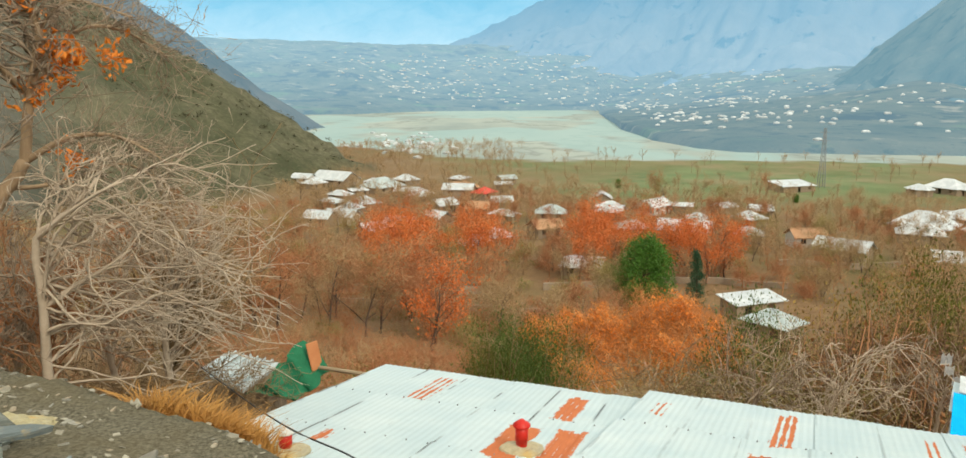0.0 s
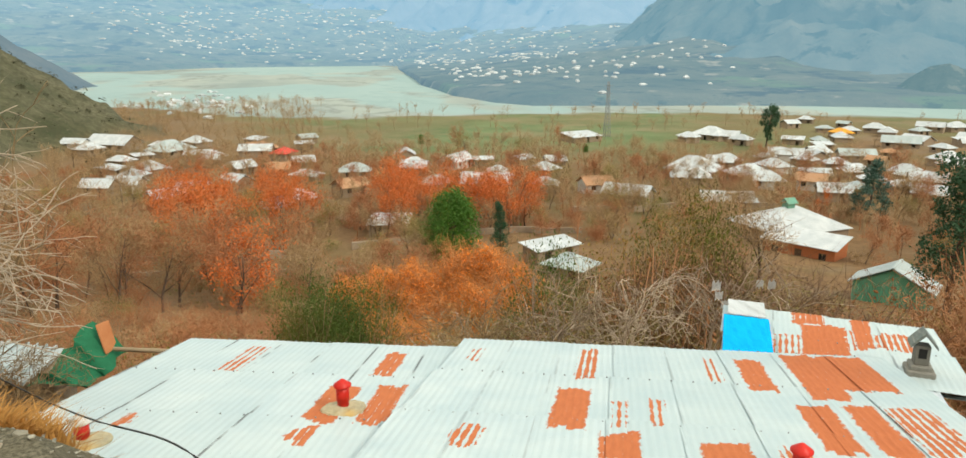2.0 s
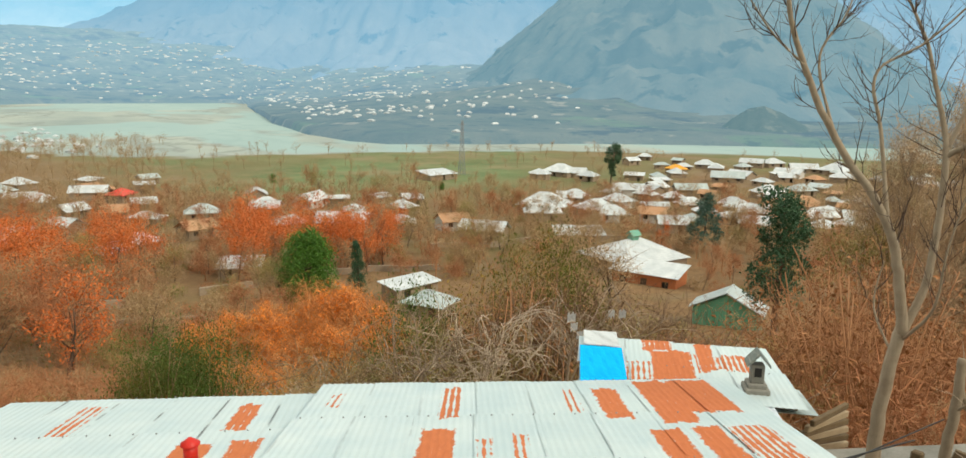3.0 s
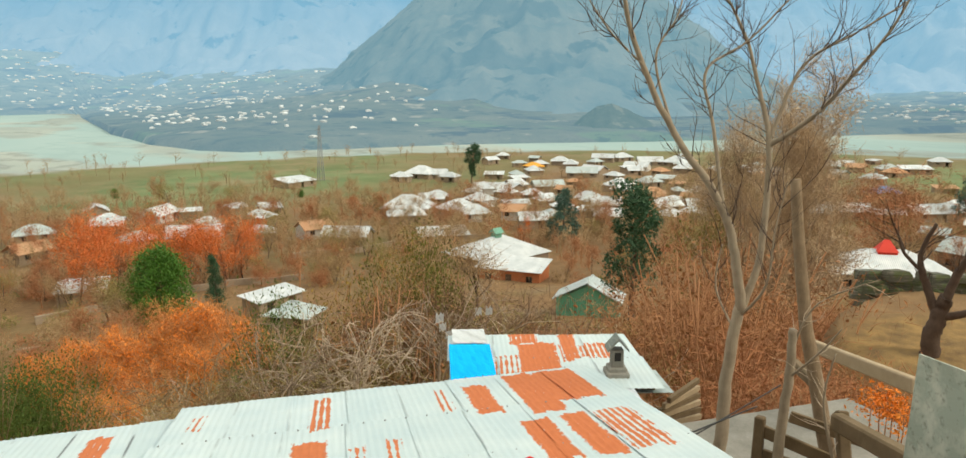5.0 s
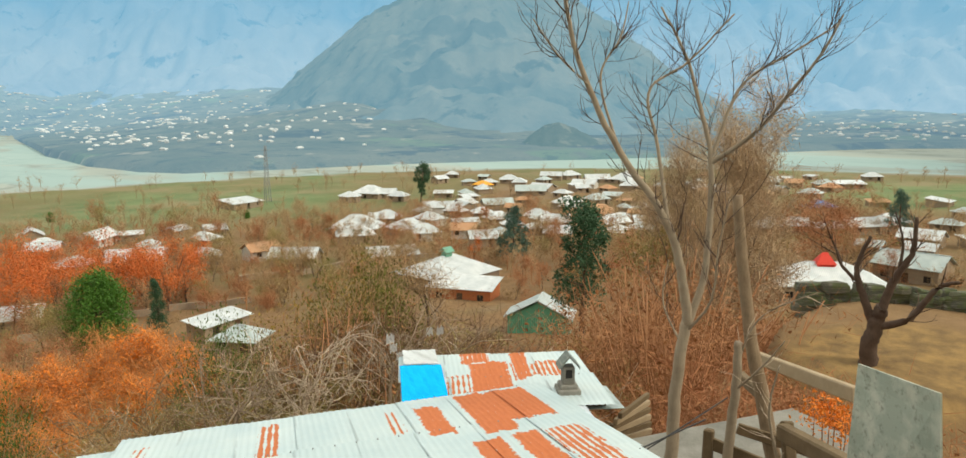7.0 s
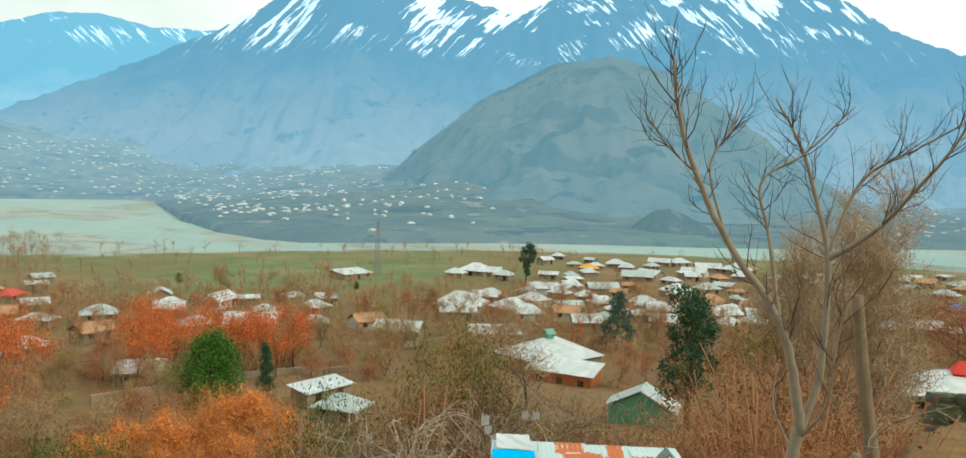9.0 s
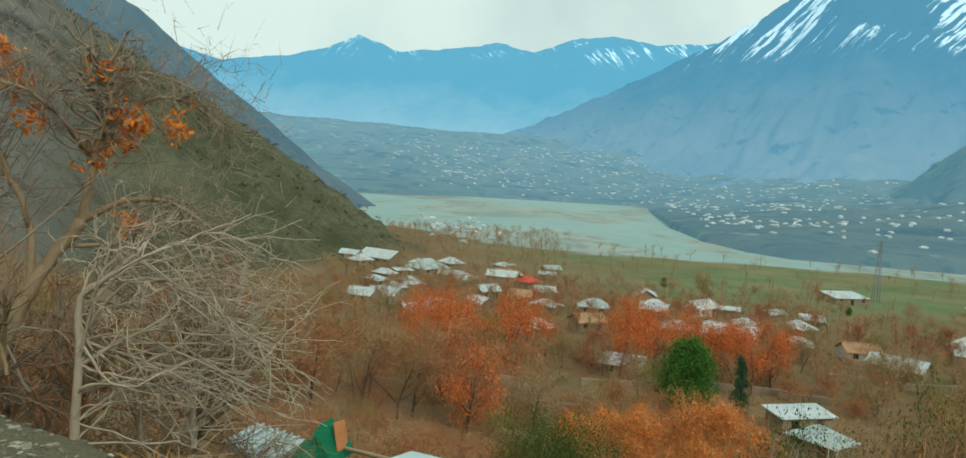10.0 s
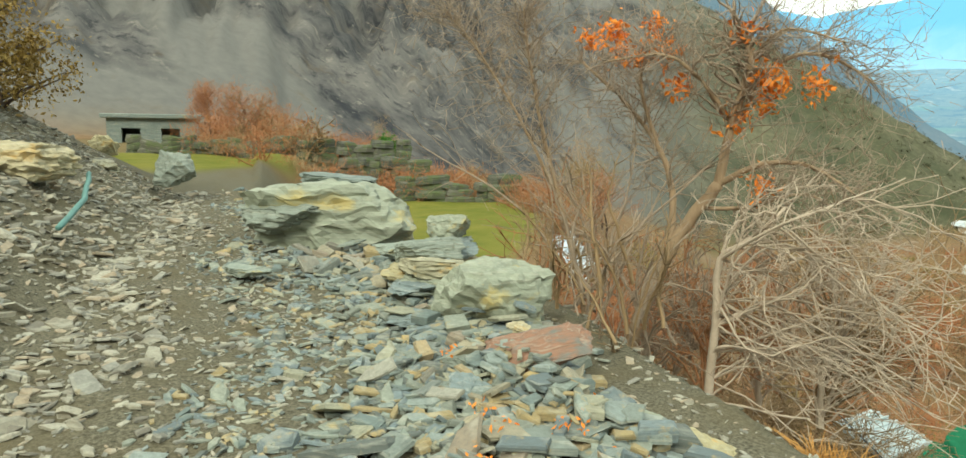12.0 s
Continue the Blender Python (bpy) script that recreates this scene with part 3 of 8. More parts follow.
def shelf_z(a, r, x=None, y=None):
    rf = bank_far(a)
    rise = np.interp(a, [-14, 8, 11, 30, 46, 54, 75, 100], [0.13, 0.14, 0.085, 0.085, 0.06, 0.02, 0.015, 0.02])
    side = np.maximum(np.radians(a - 8.6) * r * 1.3, 0) + np.maximum(r - 1370, 0)
    d = np.where(a > 8.0, np.minimum(np.maximum(r - rf, 0), side), np.maximum(r - rf, 0))
    bluff = 5 * smooth(d, 0, 25)
    x, y = r * np.sin(np.radians(a)), r * np.cos(np.radians(a))
    cap = np.interp(a, [-14, 8, 14, 100], [1500, 1350, 900, 900])
    d = np.minimum(d, cap)
    return RIVER_Z - 1 + bluff + d * rise * (0.5 + 0.5 * smooth(d, 0, 700)) + smooth(d, 30, 400) * (7 * wobble(x, y, 0.011, 4) + 3 * wobble(x, y, 0.035, 2))


def range_z(els, near, crest, power, amp, scale, seed):
    """Height of a mountain range from its skyline's angles, falling away behind its crest."""
    az_, el_ = els

    def z(a, r, x, y):
        zc = 1.6 + crest * np.tan(np.radians(np.interp(a, az_, el_)))
        f = np.clip((r - near) / (crest - near), 0, 1)
        gully = np.abs(wobble(x, y, scale, seed)) + 0.5 * np.abs(wobble(x, y, scale * 2.7, seed + 1)) + 0.25 * np.abs(wobble(x, y, scale * 6.5, seed + 2))
        crag = 0.08 * amp * wobble(x, y, scale * 9, seed) + 0.04 * amp * wobble(x, y, scale * 21, seed)
        return -45 + (zc + 45) * f ** power - amp * gully * np.sin(np.pi * f) + crag * f - np.maximum(r - crest, 0) * 1.1
    return z


# painted haze: the hillside's emission rises with distance
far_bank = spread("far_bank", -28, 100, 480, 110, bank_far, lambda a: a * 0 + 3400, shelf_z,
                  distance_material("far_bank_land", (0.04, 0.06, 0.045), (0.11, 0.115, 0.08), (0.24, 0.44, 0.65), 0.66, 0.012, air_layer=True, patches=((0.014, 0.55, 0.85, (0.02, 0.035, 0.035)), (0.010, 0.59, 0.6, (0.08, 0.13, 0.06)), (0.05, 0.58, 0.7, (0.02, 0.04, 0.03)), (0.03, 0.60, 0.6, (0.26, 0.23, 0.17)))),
                  "hazy hillside with terraces beyond the river", [("haze_by_depth", lambda a, r: 0.50 + 0.50 * smooth(r, 430, 2300))])
# ridge, front hill and knoll: blue haze painted in as emission
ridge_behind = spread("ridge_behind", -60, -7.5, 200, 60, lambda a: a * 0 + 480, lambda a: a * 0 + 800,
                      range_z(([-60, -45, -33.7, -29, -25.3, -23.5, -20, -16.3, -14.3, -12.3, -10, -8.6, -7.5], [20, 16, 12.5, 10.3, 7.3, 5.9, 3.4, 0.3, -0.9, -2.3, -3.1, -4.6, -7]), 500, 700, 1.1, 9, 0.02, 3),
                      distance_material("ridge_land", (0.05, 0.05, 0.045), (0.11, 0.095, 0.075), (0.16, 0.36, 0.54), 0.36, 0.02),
                      "dark mountain ridge behind the near spur, under painted blue haze")
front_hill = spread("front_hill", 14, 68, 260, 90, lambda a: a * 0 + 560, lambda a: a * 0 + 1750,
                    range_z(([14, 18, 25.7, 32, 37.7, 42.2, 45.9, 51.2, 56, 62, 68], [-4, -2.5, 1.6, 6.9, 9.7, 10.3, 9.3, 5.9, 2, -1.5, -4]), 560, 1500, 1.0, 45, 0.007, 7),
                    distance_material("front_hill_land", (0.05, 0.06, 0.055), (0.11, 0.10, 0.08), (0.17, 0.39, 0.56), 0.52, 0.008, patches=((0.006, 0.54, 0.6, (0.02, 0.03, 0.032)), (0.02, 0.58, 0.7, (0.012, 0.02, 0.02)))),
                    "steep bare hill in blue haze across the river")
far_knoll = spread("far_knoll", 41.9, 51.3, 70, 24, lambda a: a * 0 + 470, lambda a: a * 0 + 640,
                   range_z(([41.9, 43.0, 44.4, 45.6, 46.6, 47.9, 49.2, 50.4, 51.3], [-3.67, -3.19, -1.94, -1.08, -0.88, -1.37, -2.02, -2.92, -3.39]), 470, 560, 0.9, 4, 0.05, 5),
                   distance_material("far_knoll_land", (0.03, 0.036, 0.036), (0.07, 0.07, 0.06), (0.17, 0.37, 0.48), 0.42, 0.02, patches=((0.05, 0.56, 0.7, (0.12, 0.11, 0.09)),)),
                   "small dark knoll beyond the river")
# both high ranges glow blue in place of the haze before them
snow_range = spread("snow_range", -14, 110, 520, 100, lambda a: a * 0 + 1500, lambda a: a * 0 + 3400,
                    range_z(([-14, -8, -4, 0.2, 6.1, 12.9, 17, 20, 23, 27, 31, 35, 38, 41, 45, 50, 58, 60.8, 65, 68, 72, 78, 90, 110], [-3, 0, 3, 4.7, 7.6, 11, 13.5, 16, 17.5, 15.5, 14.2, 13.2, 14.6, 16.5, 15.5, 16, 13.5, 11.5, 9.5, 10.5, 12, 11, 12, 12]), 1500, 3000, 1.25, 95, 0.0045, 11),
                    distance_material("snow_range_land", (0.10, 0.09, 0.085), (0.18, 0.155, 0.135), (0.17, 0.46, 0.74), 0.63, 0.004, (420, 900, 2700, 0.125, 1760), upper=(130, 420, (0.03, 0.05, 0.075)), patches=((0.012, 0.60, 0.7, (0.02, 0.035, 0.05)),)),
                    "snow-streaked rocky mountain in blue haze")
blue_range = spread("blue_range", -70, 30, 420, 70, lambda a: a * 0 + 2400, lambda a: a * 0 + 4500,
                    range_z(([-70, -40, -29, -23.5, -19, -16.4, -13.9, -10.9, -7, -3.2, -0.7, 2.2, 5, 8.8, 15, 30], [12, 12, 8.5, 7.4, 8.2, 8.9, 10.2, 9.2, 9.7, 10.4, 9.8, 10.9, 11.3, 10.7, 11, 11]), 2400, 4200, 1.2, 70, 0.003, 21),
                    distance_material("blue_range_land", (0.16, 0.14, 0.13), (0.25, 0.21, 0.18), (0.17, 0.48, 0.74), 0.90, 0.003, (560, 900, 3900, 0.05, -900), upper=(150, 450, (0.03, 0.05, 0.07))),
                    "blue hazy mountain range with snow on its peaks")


def ring(n, r, z0, z1, material):
    """Hills behind the viewer that close the valley."""
    a = np.linspace(88, 262, n)[:, None] * np.ones(12)
    t = np.ones(n)[:, None] * np.linspace(0, 1, 12)
    rr = r + 900 * t
    x, y = rr * np.sin(np.radians(a)), rr * np.cos(np.radians(a))
    return x, y, z0 + (z1 - z0) * t + 30 * wobble(x, y, 0.006, 3), material


# out of view; carries a faint grey-blue haze emission too
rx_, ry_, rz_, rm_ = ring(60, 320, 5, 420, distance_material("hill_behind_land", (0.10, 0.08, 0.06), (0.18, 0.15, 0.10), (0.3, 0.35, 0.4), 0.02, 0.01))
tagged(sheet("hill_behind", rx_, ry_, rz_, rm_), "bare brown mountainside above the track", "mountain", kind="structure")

# ---- building kit ----
def mesh_object(name, verts, faces, material, parent=None, label="", smooth_faces=False):
    me = bpy.data.meshes.new(name)
    me.from_pydata(verts, [], faces)
    if smooth_faces:
        me.polygons.foreach_set("use_smooth", [True] * len(me.polygons))
    me.materials.append(material)
    me.update()
    ob = new(name, me)
    ob.parent = parent
    if label:
        ob["label"] = label
    return ob


def thing(name, m, label, category, group=""):
    """An empty at the base of a thing; its parts hang under it in local coordinates."""
    ob = new(name)
    ob.empty_display_size = 0.2
    ob.matrix_basis = m
    return tagged(ob, label, category, group)


def share(name, ob, parent, m):
    """Another part on the same mesh."""
    o = new(name, ob.data)
    o.parent = parent
    o.matrix_basis = m
    return o


def part(name, bm, material, parent, label="", smooth_faces=False):
    """Links a bmesh as one mesh object under a thing or a part."""
    me = bpy.data.meshes.new(name)
    bm.to_mesh(me)
    bm.free()
    if smooth_faces:
        me.polygons.foreach_set("use_smooth", [True] * len(me.polygons))
    me.materials.append(material)
    ob = new(name, me)
    ob.parent = parent
    if label:
        ob["label"] = label
    return ob


def box(bm, cx, cy, cz, sx, sy, sz, m=None, bevel=0.0):
    """A box by centre and size, with worn edges where bevel is given."""
    got = bmesh.ops.create_cube(bm, size=1.0, matrix=(m or Matrix()) @ Matrix.LocRotScale((cx, cy, cz), None, (sx, sy, sz)))
    if bevel:
        edges = list({e for v in got["verts"] for e in v.link_edges})
        bmesh.ops.bevel(bm, geom=edges, offset=bevel, segments=1, affect="EDGES")
    return bm


def beam(bm, a, b, w, h, bevel=0.008):
    a, b = Vector(a), Vector(b)
    m = look((a + b) / 2, b)
    return box(bm, 0, 0, 0, w, h, (b - a).length, m, bevel)


class Tubes:
    """Gathers tapered tubes as one mesh."""

    def __init__(self):
        self.v, self.f = [], []

    def add(self, path, radii, sides=5):
        base, n = len(self.v), len(path)
        for i, p in enumerate(path):
            d = (path[min(i + 1, n - 1)] - path[max(i - 1, 0)])
            d = d.normalized() if d.length > 1e-9 else Vector((0, 0, 1))
            u = d.orthogonal().normalized()
            w = d.cross(u)
            for k in range(sides):
                a = 2 * math.pi * k / sides
                self.v.append(p + (u * math.cos(a) + w * math.sin(a)) * radii[i])
        for i in range(n - 1):
            for k in range(sides):
                k2 = (k + 1) % sides
                self.f.append((base + i * sides + k, base + i * sides + k2, base + (i + 1) * sides + k2, base + (i + 1) * sides + k))
        self.f.append(tuple(base + (n - 1) * sides + k for k in range(sides)))

    def object(self, name, material, parent=None, label=""):
        return mesh_object(name, [tuple(v) for v in self.v], self.f, material, parent, label, True)


def curve_path(points, n, rng, jitter):
    """A smooth way through a few control points, with some irregularity."""
    pts = [Vector(p) for p in points]
    out = []
    m = len(pts) - 1
    for i in range(n + 1):
        t = i / n * m
        k = min(int(t), m - 1)
        t -= k
        p0, p1, p2, p3 = pts[max(k - 1, 0)], pts[k], pts[k + 1], pts[min(k + 2, m)]
        p = 0.5 * ((2 * p1) + (p2 - p0) * t + (2 * p0 - 5 * p1 + 4 * p2 - p3) * t * t + (3 * p1 - p0 - 3 * p2 + p3) * t ** 3)
        out.append(p + Vector([rng.uniform(-jitter, jitter) for _ in range(3)]) * (1 if 0 < i < n else 0))
    return out


def shoot(rng, start, way, length, segs, bend, rise):
    """One wandering branch."""
    p, d, out = start.copy(), way.normalized(), [start.copy()]
    for _ in range(segs):
        d = (d + Vector((rng.gauss(0, bend), rng.gauss(0, bend), rng.gauss(0, bend) + rise))).normalized()
        p = p + d * (length / segs)
        out.append(p.copy())
    return out


THINNEST = [0.004]


def branch_out(rng, tubes, path, r0, r1, spec, tips):
    """Adds a branch and, by the spec's remaining levels, its side branches. A level: count, length, angle, bend, rise, thickness, sides."""
    n = len(path) - 1
    tubes[0].add(path, [r0 + (r1 - r0) * i / n for i in range(n + 1)], spec[0][6] if spec else 3)
    if not spec:
        tips.append(path[-1])
        tips.append(path[n // 2])
        return
    count, length, angle, bend, rise, thick, sides = spec[0]
    for k in range(count):
        t = 0.25 + 0.75 * (k + rng.random()) / count
        i = min(int(t * n), n - 1)
        fr = t * n - i
        at = path[i].lerp(path[i + 1], min(fr, 1))
        d = (path[i + 1] - path[i]).normalized()
        u = d.orthogonal().normalized()
        u.rotate(Matrix.Rotation(rng.uniform(0, 6.283), 3, d))
        a = radians(angle * rng.uniform(0.6, 1.3))
        way = d * math.cos(a) + u * math.sin(a)
        r = max((r0 + (r1 - r0) * t) * thick, THINNEST[0])
        ln = length * rng.uniform(0.6, 1.25) * (1.15 - 0.4 * t)
        sub = shoot(rng, at, way, ln, 3 if len(spec) > 1 else 2, bend, rise)
        branch_out(rng, tubes[1:] if len(tubes) > 1 else tubes, sub, r, r * 0.35, spec[1:], tips)


def leaf_cloud(rng, centres, count, spread_m, size, squash=1.0):
    """Small bent leaves round the given places."""
    v, f = [], []
    for c in centres:
        for _ in range(count):
            p = c + Vector((rng.gauss(0, spread_m), rng.gauss(0, spread_m), rng.gauss(0, spread_m * squash)))
            a = Vector((rng.gauss(0, 1), rng.gauss(0, 1), rng.gauss(0, 1))).normalized()
            b = a.orthogonal().normalized()
            b.rotate(Matrix.Rotation(rng.uniform(0, 6.28), 3, a))
            s = size * rng.uniform(0.6, 1.4)
            k = len(v)
            nrm = a.cross(b)
            v += [tuple(p - a * s), tuple(p + b * s * 0.5 + nrm * s * 0.2), tuple(p + a * s), tuple(p - b * s * 0.5 + nrm * s * 0.2)]
            f += [(k, k + 1, k + 2), (k, k + 2, k + 3)]
    return v, f


def grown_tree(name, seed, label, category, trunk_mat, twig_mat, height_m, girth, spec, stems=1, lean=0.1, leaves=None, group="", fuzz=None):
    """A tree of trunk, twigs and maybe leaves (material, per tip, spread, size, share of tips), standing at the origin."""
    rng = random.Random(seed)
    root = thing(name, Matrix(), label, category, group)
    trunk, twigs, tips = Tubes(), Tubes(), []
    for s in range(stems):
        a = rng.uniform(0, 6.28)
        out = Vector((math.cos(a), math.sin(a), 0)) * (0.0 if stems == 1 else rng.uniform(0.1, 0.9))
        way = Vector((rng.gauss(0, lean), rng.gauss(0, lean), 1)) + out * 0.8
        path = shoot(rng, Vector((0, 0, -0.3)) + out * 0.25, way, height_m * (rng.uniform(0.75, 1) if stems > 1 else 1), 7, 0.10, 0.05)
        branch_out(rng, [trunk, trunk, twigs], path, girth, girth * 0.18, spec, tips)
    trunk.object("trunk", trunk_mat, root)
    if twigs.v:
        twigs.object("crown", twig_mat, root)
    if leaves:
        mat, per, sp, size, part_of = leaves
        keep = [t for t in tips if rng.random() < part_of and noise.noise(t * 0.9 + Vector((seed, 0, 0))) > -0.12]
        v, f = leaf_cloud(rng, keep, per, sp, size)
        mesh_object("foliage", v, f, mat, root)
    if fuzz:
        mat, per, sp, length, width = fuzz
        fuzzy(root, seed + 1, tips, per, sp, length, width, mat)
    return root


def crown_tree(name, seed, label, height_m, width, base, shape, count, leaf, size, trunk_mat, leaf_mat):
    """A dense evergreen: tapered trunk, limbs, and sprays of small leaves in an uneven crown; shape maps 0..1 of height to 0..1 of width."""
    rng = random.Random(seed)
    root = thing(name, Matrix(), label, "tree")
    t = Tubes()
    path = shoot(rng, Vector((0, 0, -0.3)), Vector((0, 0, 1)), height_m * 0.95, 6, 0.03, 0.1)
    t.add(path, [width * 0.06 * (1 - 0.14 * i) for i in range(7)], 6)
    centres = []
    for k in range(count):
        h = rng.random()
        w = shape(h) * width * 0.5 * (0.75 + 0.25 * math.sin(k * 2.4 + h * 9)) * (0.45 + 0.55 * rng.random() ** 0.4)
        a = rng.uniform(0, 6.28)
        z = base + h * (height_m - base)
        axis = path[min(int(z / height_m * 6.3), 6)]
        c = Vector((axis.x + w * math.cos(a), axis.y + w * math.sin(a), z))
        centres.append(c)
        if k % 4 == 0:
            t.add([Vector((axis.x, axis.y, z - w * 0.5)), c], [0.04, 0.01], 3)
    t.object("trunk", trunk_mat, root)
    v, f = leaf_cloud(rng, centres, leaf, width * 0.055, size, 1.1)
    mesh_object("crown", v, f, leaf_mat, root)
    return root


def place(proto, x, y, size=1.0, turn=0.0, sink=0.1, label="", z=None):
    """A copy of a standing thing on the ground, turned and scaled."""
    zz = ground_z(x, y) - sink if z is None else z
    ob = copy_thing(proto, pose(x, y, zz, 0, 0, turn))
    ob.matrix_basis = pose(x, y, zz, 0, 0, turn) @ Matrix.Diagonal((size, size, size, 1))
    if label:
        ob["label"] = label
    return ob


def retire(proto):
    """Removes a pattern that has been copied."""
    for o in (*proto.children_recursive, proto):
        bpy.data.objects.remove(o)


def thicket(name, label, category, protos, rng, spots):
    """Countless shrubs as one mesh, put together from patterns at the spots (x, y, size)."""
    data = []
    for p in protos:
        for o in p.children:
            me = o.data
            v = np.empty(len(me.vertices) * 3)
            me.vertices.foreach_get("co", v)
            data.append((p, v.reshape(-1, 3), [tuple(q.vertices) for q in me.polygons], me.materials[0]))
    mats = list(dict.fromkeys(d[3] for d in data))
    vs, fs, mi, base = [], [], [], 0
    for x, y, size in spots:
        who = rng.choice(protos)
        a = rng.uniform(0, 6.28)
        ca, sa, z = math.cos(a) * size, math.sin(a) * size, ground_z(x, y) - 0.15
        for p, v, f, m in data:
            if p is who:
                vs.append(np.stack([x + v[:, 0] * ca - v[:, 1] * sa, y + v[:, 0] * sa + v[:, 1] * ca, z + v[:, 2] * size], -1))
                fs += [tuple(i + base for i in q) for q in f]
                mi += [mats.index(m)] * len(f)
                base += len(v)
    me = bpy.data.meshes.new(name)
    me.from_pydata(np.concatenate(vs).tolist(), [], fs)
    for m in mats:
        me.materials.append(m)
    me.polygons.foreach_set("material_index", mi)
    me.update()
    return tagged(new(name, me), label, category, kind="stuff")


def spots_in(rng, n, az, rad, size, ok):
    out, tries = [], 0
    while len(out) < n and tries < 30 * n:
        tries += 1
        a, r = radians(rng.uniform(*az)), math.sqrt(rng.uniform(rad[0] ** 2, rad[1] ** 2))
        x, y = r * math.sin(a), r * math.cos(a)
        if ok(x, y):
            out.append((x, y, rng.uniform(*size)))
    return out


def holed_wall(w, h, t, holes, foot=0.6):
    """A wall along x from -w/2 to w/2, with its openings (x0, x1, z0, z1) cut right through."""
    xs = sorted({-w / 2, w / 2, *(v for o in holes for v in o[:2])})
    zs = sorted({-foot, h, *(v for o in holes for v in o[2:])})
    bm = bmesh.new()
    solid = lambda i, j: 0 <= i < len(xs) - 1 and 0 <= j < len(zs) - 1 and not any(a <= xs[i] and xs[i + 1] <= b and c <= zs[j] and zs[j + 1] <= d for a, b, c, d in holes)
    vert = {}

    def at_(i, j, k):
        if (i, j, k) not in vert:
            vert[i, j, k] = bm.verts.new((xs[i], t if k else 0.0, zs[j]))
        return vert[i, j, k]
    for i in range(len(xs) - 1):
        for j in range(len(zs) - 1):
            if not solid(i, j):
                continue
            bm.faces.new((at_(i, j, 0), at_(i + 1, j, 0), at_(i + 1, j + 1, 0), at_(i, j + 1, 0)))
            bm.faces.new((at_(i, j + 1, 1), at_(i + 1, j + 1, 1), at_(i + 1, j, 1), at_(i, j, 1)))
            for di, dj, a, b in ((-1, 0, (i, j), (i, j + 1)), (1, 0, (i + 1, j + 1), (i + 1, j)), (0, -1, (i + 1, j), (i, j)), (0, 1, (i, j + 1), (i + 1, j + 1))):
                if not solid(i + di, j + dj):
                    bm.faces.new((at_(*a, 0), at_(*b, 0), at_(*b, 1), at_(*a, 1)))
    bmesh.ops.recalc_face_normals(bm, faces=bm.faces)
    return bm


def mound(seed, wide, tall, clumps, per, size, leaf_mat, twig_mat, wild=10, length=0.5, fine=0.006, label="bush"):
    """A leafy bush: an uneven many-headed dome of leaves and fine twigs on a few stems."""
    rng = random.Random(seed)
    root = thing("leafy_bush", Matrix(), label, "shrub", "leafy bushes of the slope")
    t, centres = Tubes(), []
    heads = [(rng.uniform(-0.5, 0.5) * wide, rng.uniform(-0.5, 0.5) * wide, rng.uniform(0.6, 1.0)) for _ in range(5)]
    for k in range(clumps):
        hx, hy, hh = heads[k % 5]
        a, rr = rng.uniform(0, 6.28), wide * 0.6 * rng.random() ** 0.5
        z = tall * hh * math.sqrt(max(0.03, 1 - (rr / (wide * 0.62)) ** 2)) * rng.uniform(0.35, 1.05)
        c = Vector((hx + rr * math.cos(a), hy + rr * math.sin(a), z))
        centres.append(c)
        if k % 5 == 0:
            t.add(shoot(rng, Vector((c.x * 0.25, c.y * 0.25, -0.1)), Vector((c.x * 0.75, c.y * 0.75, c.z + 0.2)), c.length * 1.2, 3, 0.14, 0.03), [0.024, 0.018, 0.014, 0.010], 3)
    t.object("trunk", twig_mat, root)
    if per:
        v, f = leaf_cloud(rng, centres, per, wide * 0.12, size)
        mesh_object("foliage", v, f, leaf_mat, root)
    return fuzzy(root, seed, centres, wild, wide * 0.12, length, fine, twig_mat, 0.7)


def twig_cloud(rng, centres, count, spread_m, length, width, lift=0.5):
    """Countless fine twigs round the given places, each a thin sliver."""
    v, f = [], []
    for c in centres:
        for _ in range(count):
            p = c + Vector((rng.gauss(0, spread_m), rng.gauss(0, spread_m), rng.gauss(0, spread_m)))
            d = Vector((rng.gauss(0, 1), rng.gauss(0, 1), rng.gauss(lift, 1))).normalized() * length * rng.uniform(0.5, 1.4)
            u = d.cross(Vector((rng.gauss(0, 1), rng.gauss(0, 1), rng.gauss(0, 1)))).normalized() * width
            k = len(v)
            v += [tuple(p + u), tuple(p - u), tuple(p + d)]
            f.append((k, k + 1, k + 2))
    return v, f


def fuzzy(root, seed, centres, count, spread_m, length, width, mat, lift=0.5):
    """Adds a haze of fine twigs to a tree or bush."""
    v, f = twig_cloud(random.Random(seed), centres, count, spread_m, length, width, lift)
    tagged(mesh_object("spray", v, f, mat, root), kind="stuff")
    return root


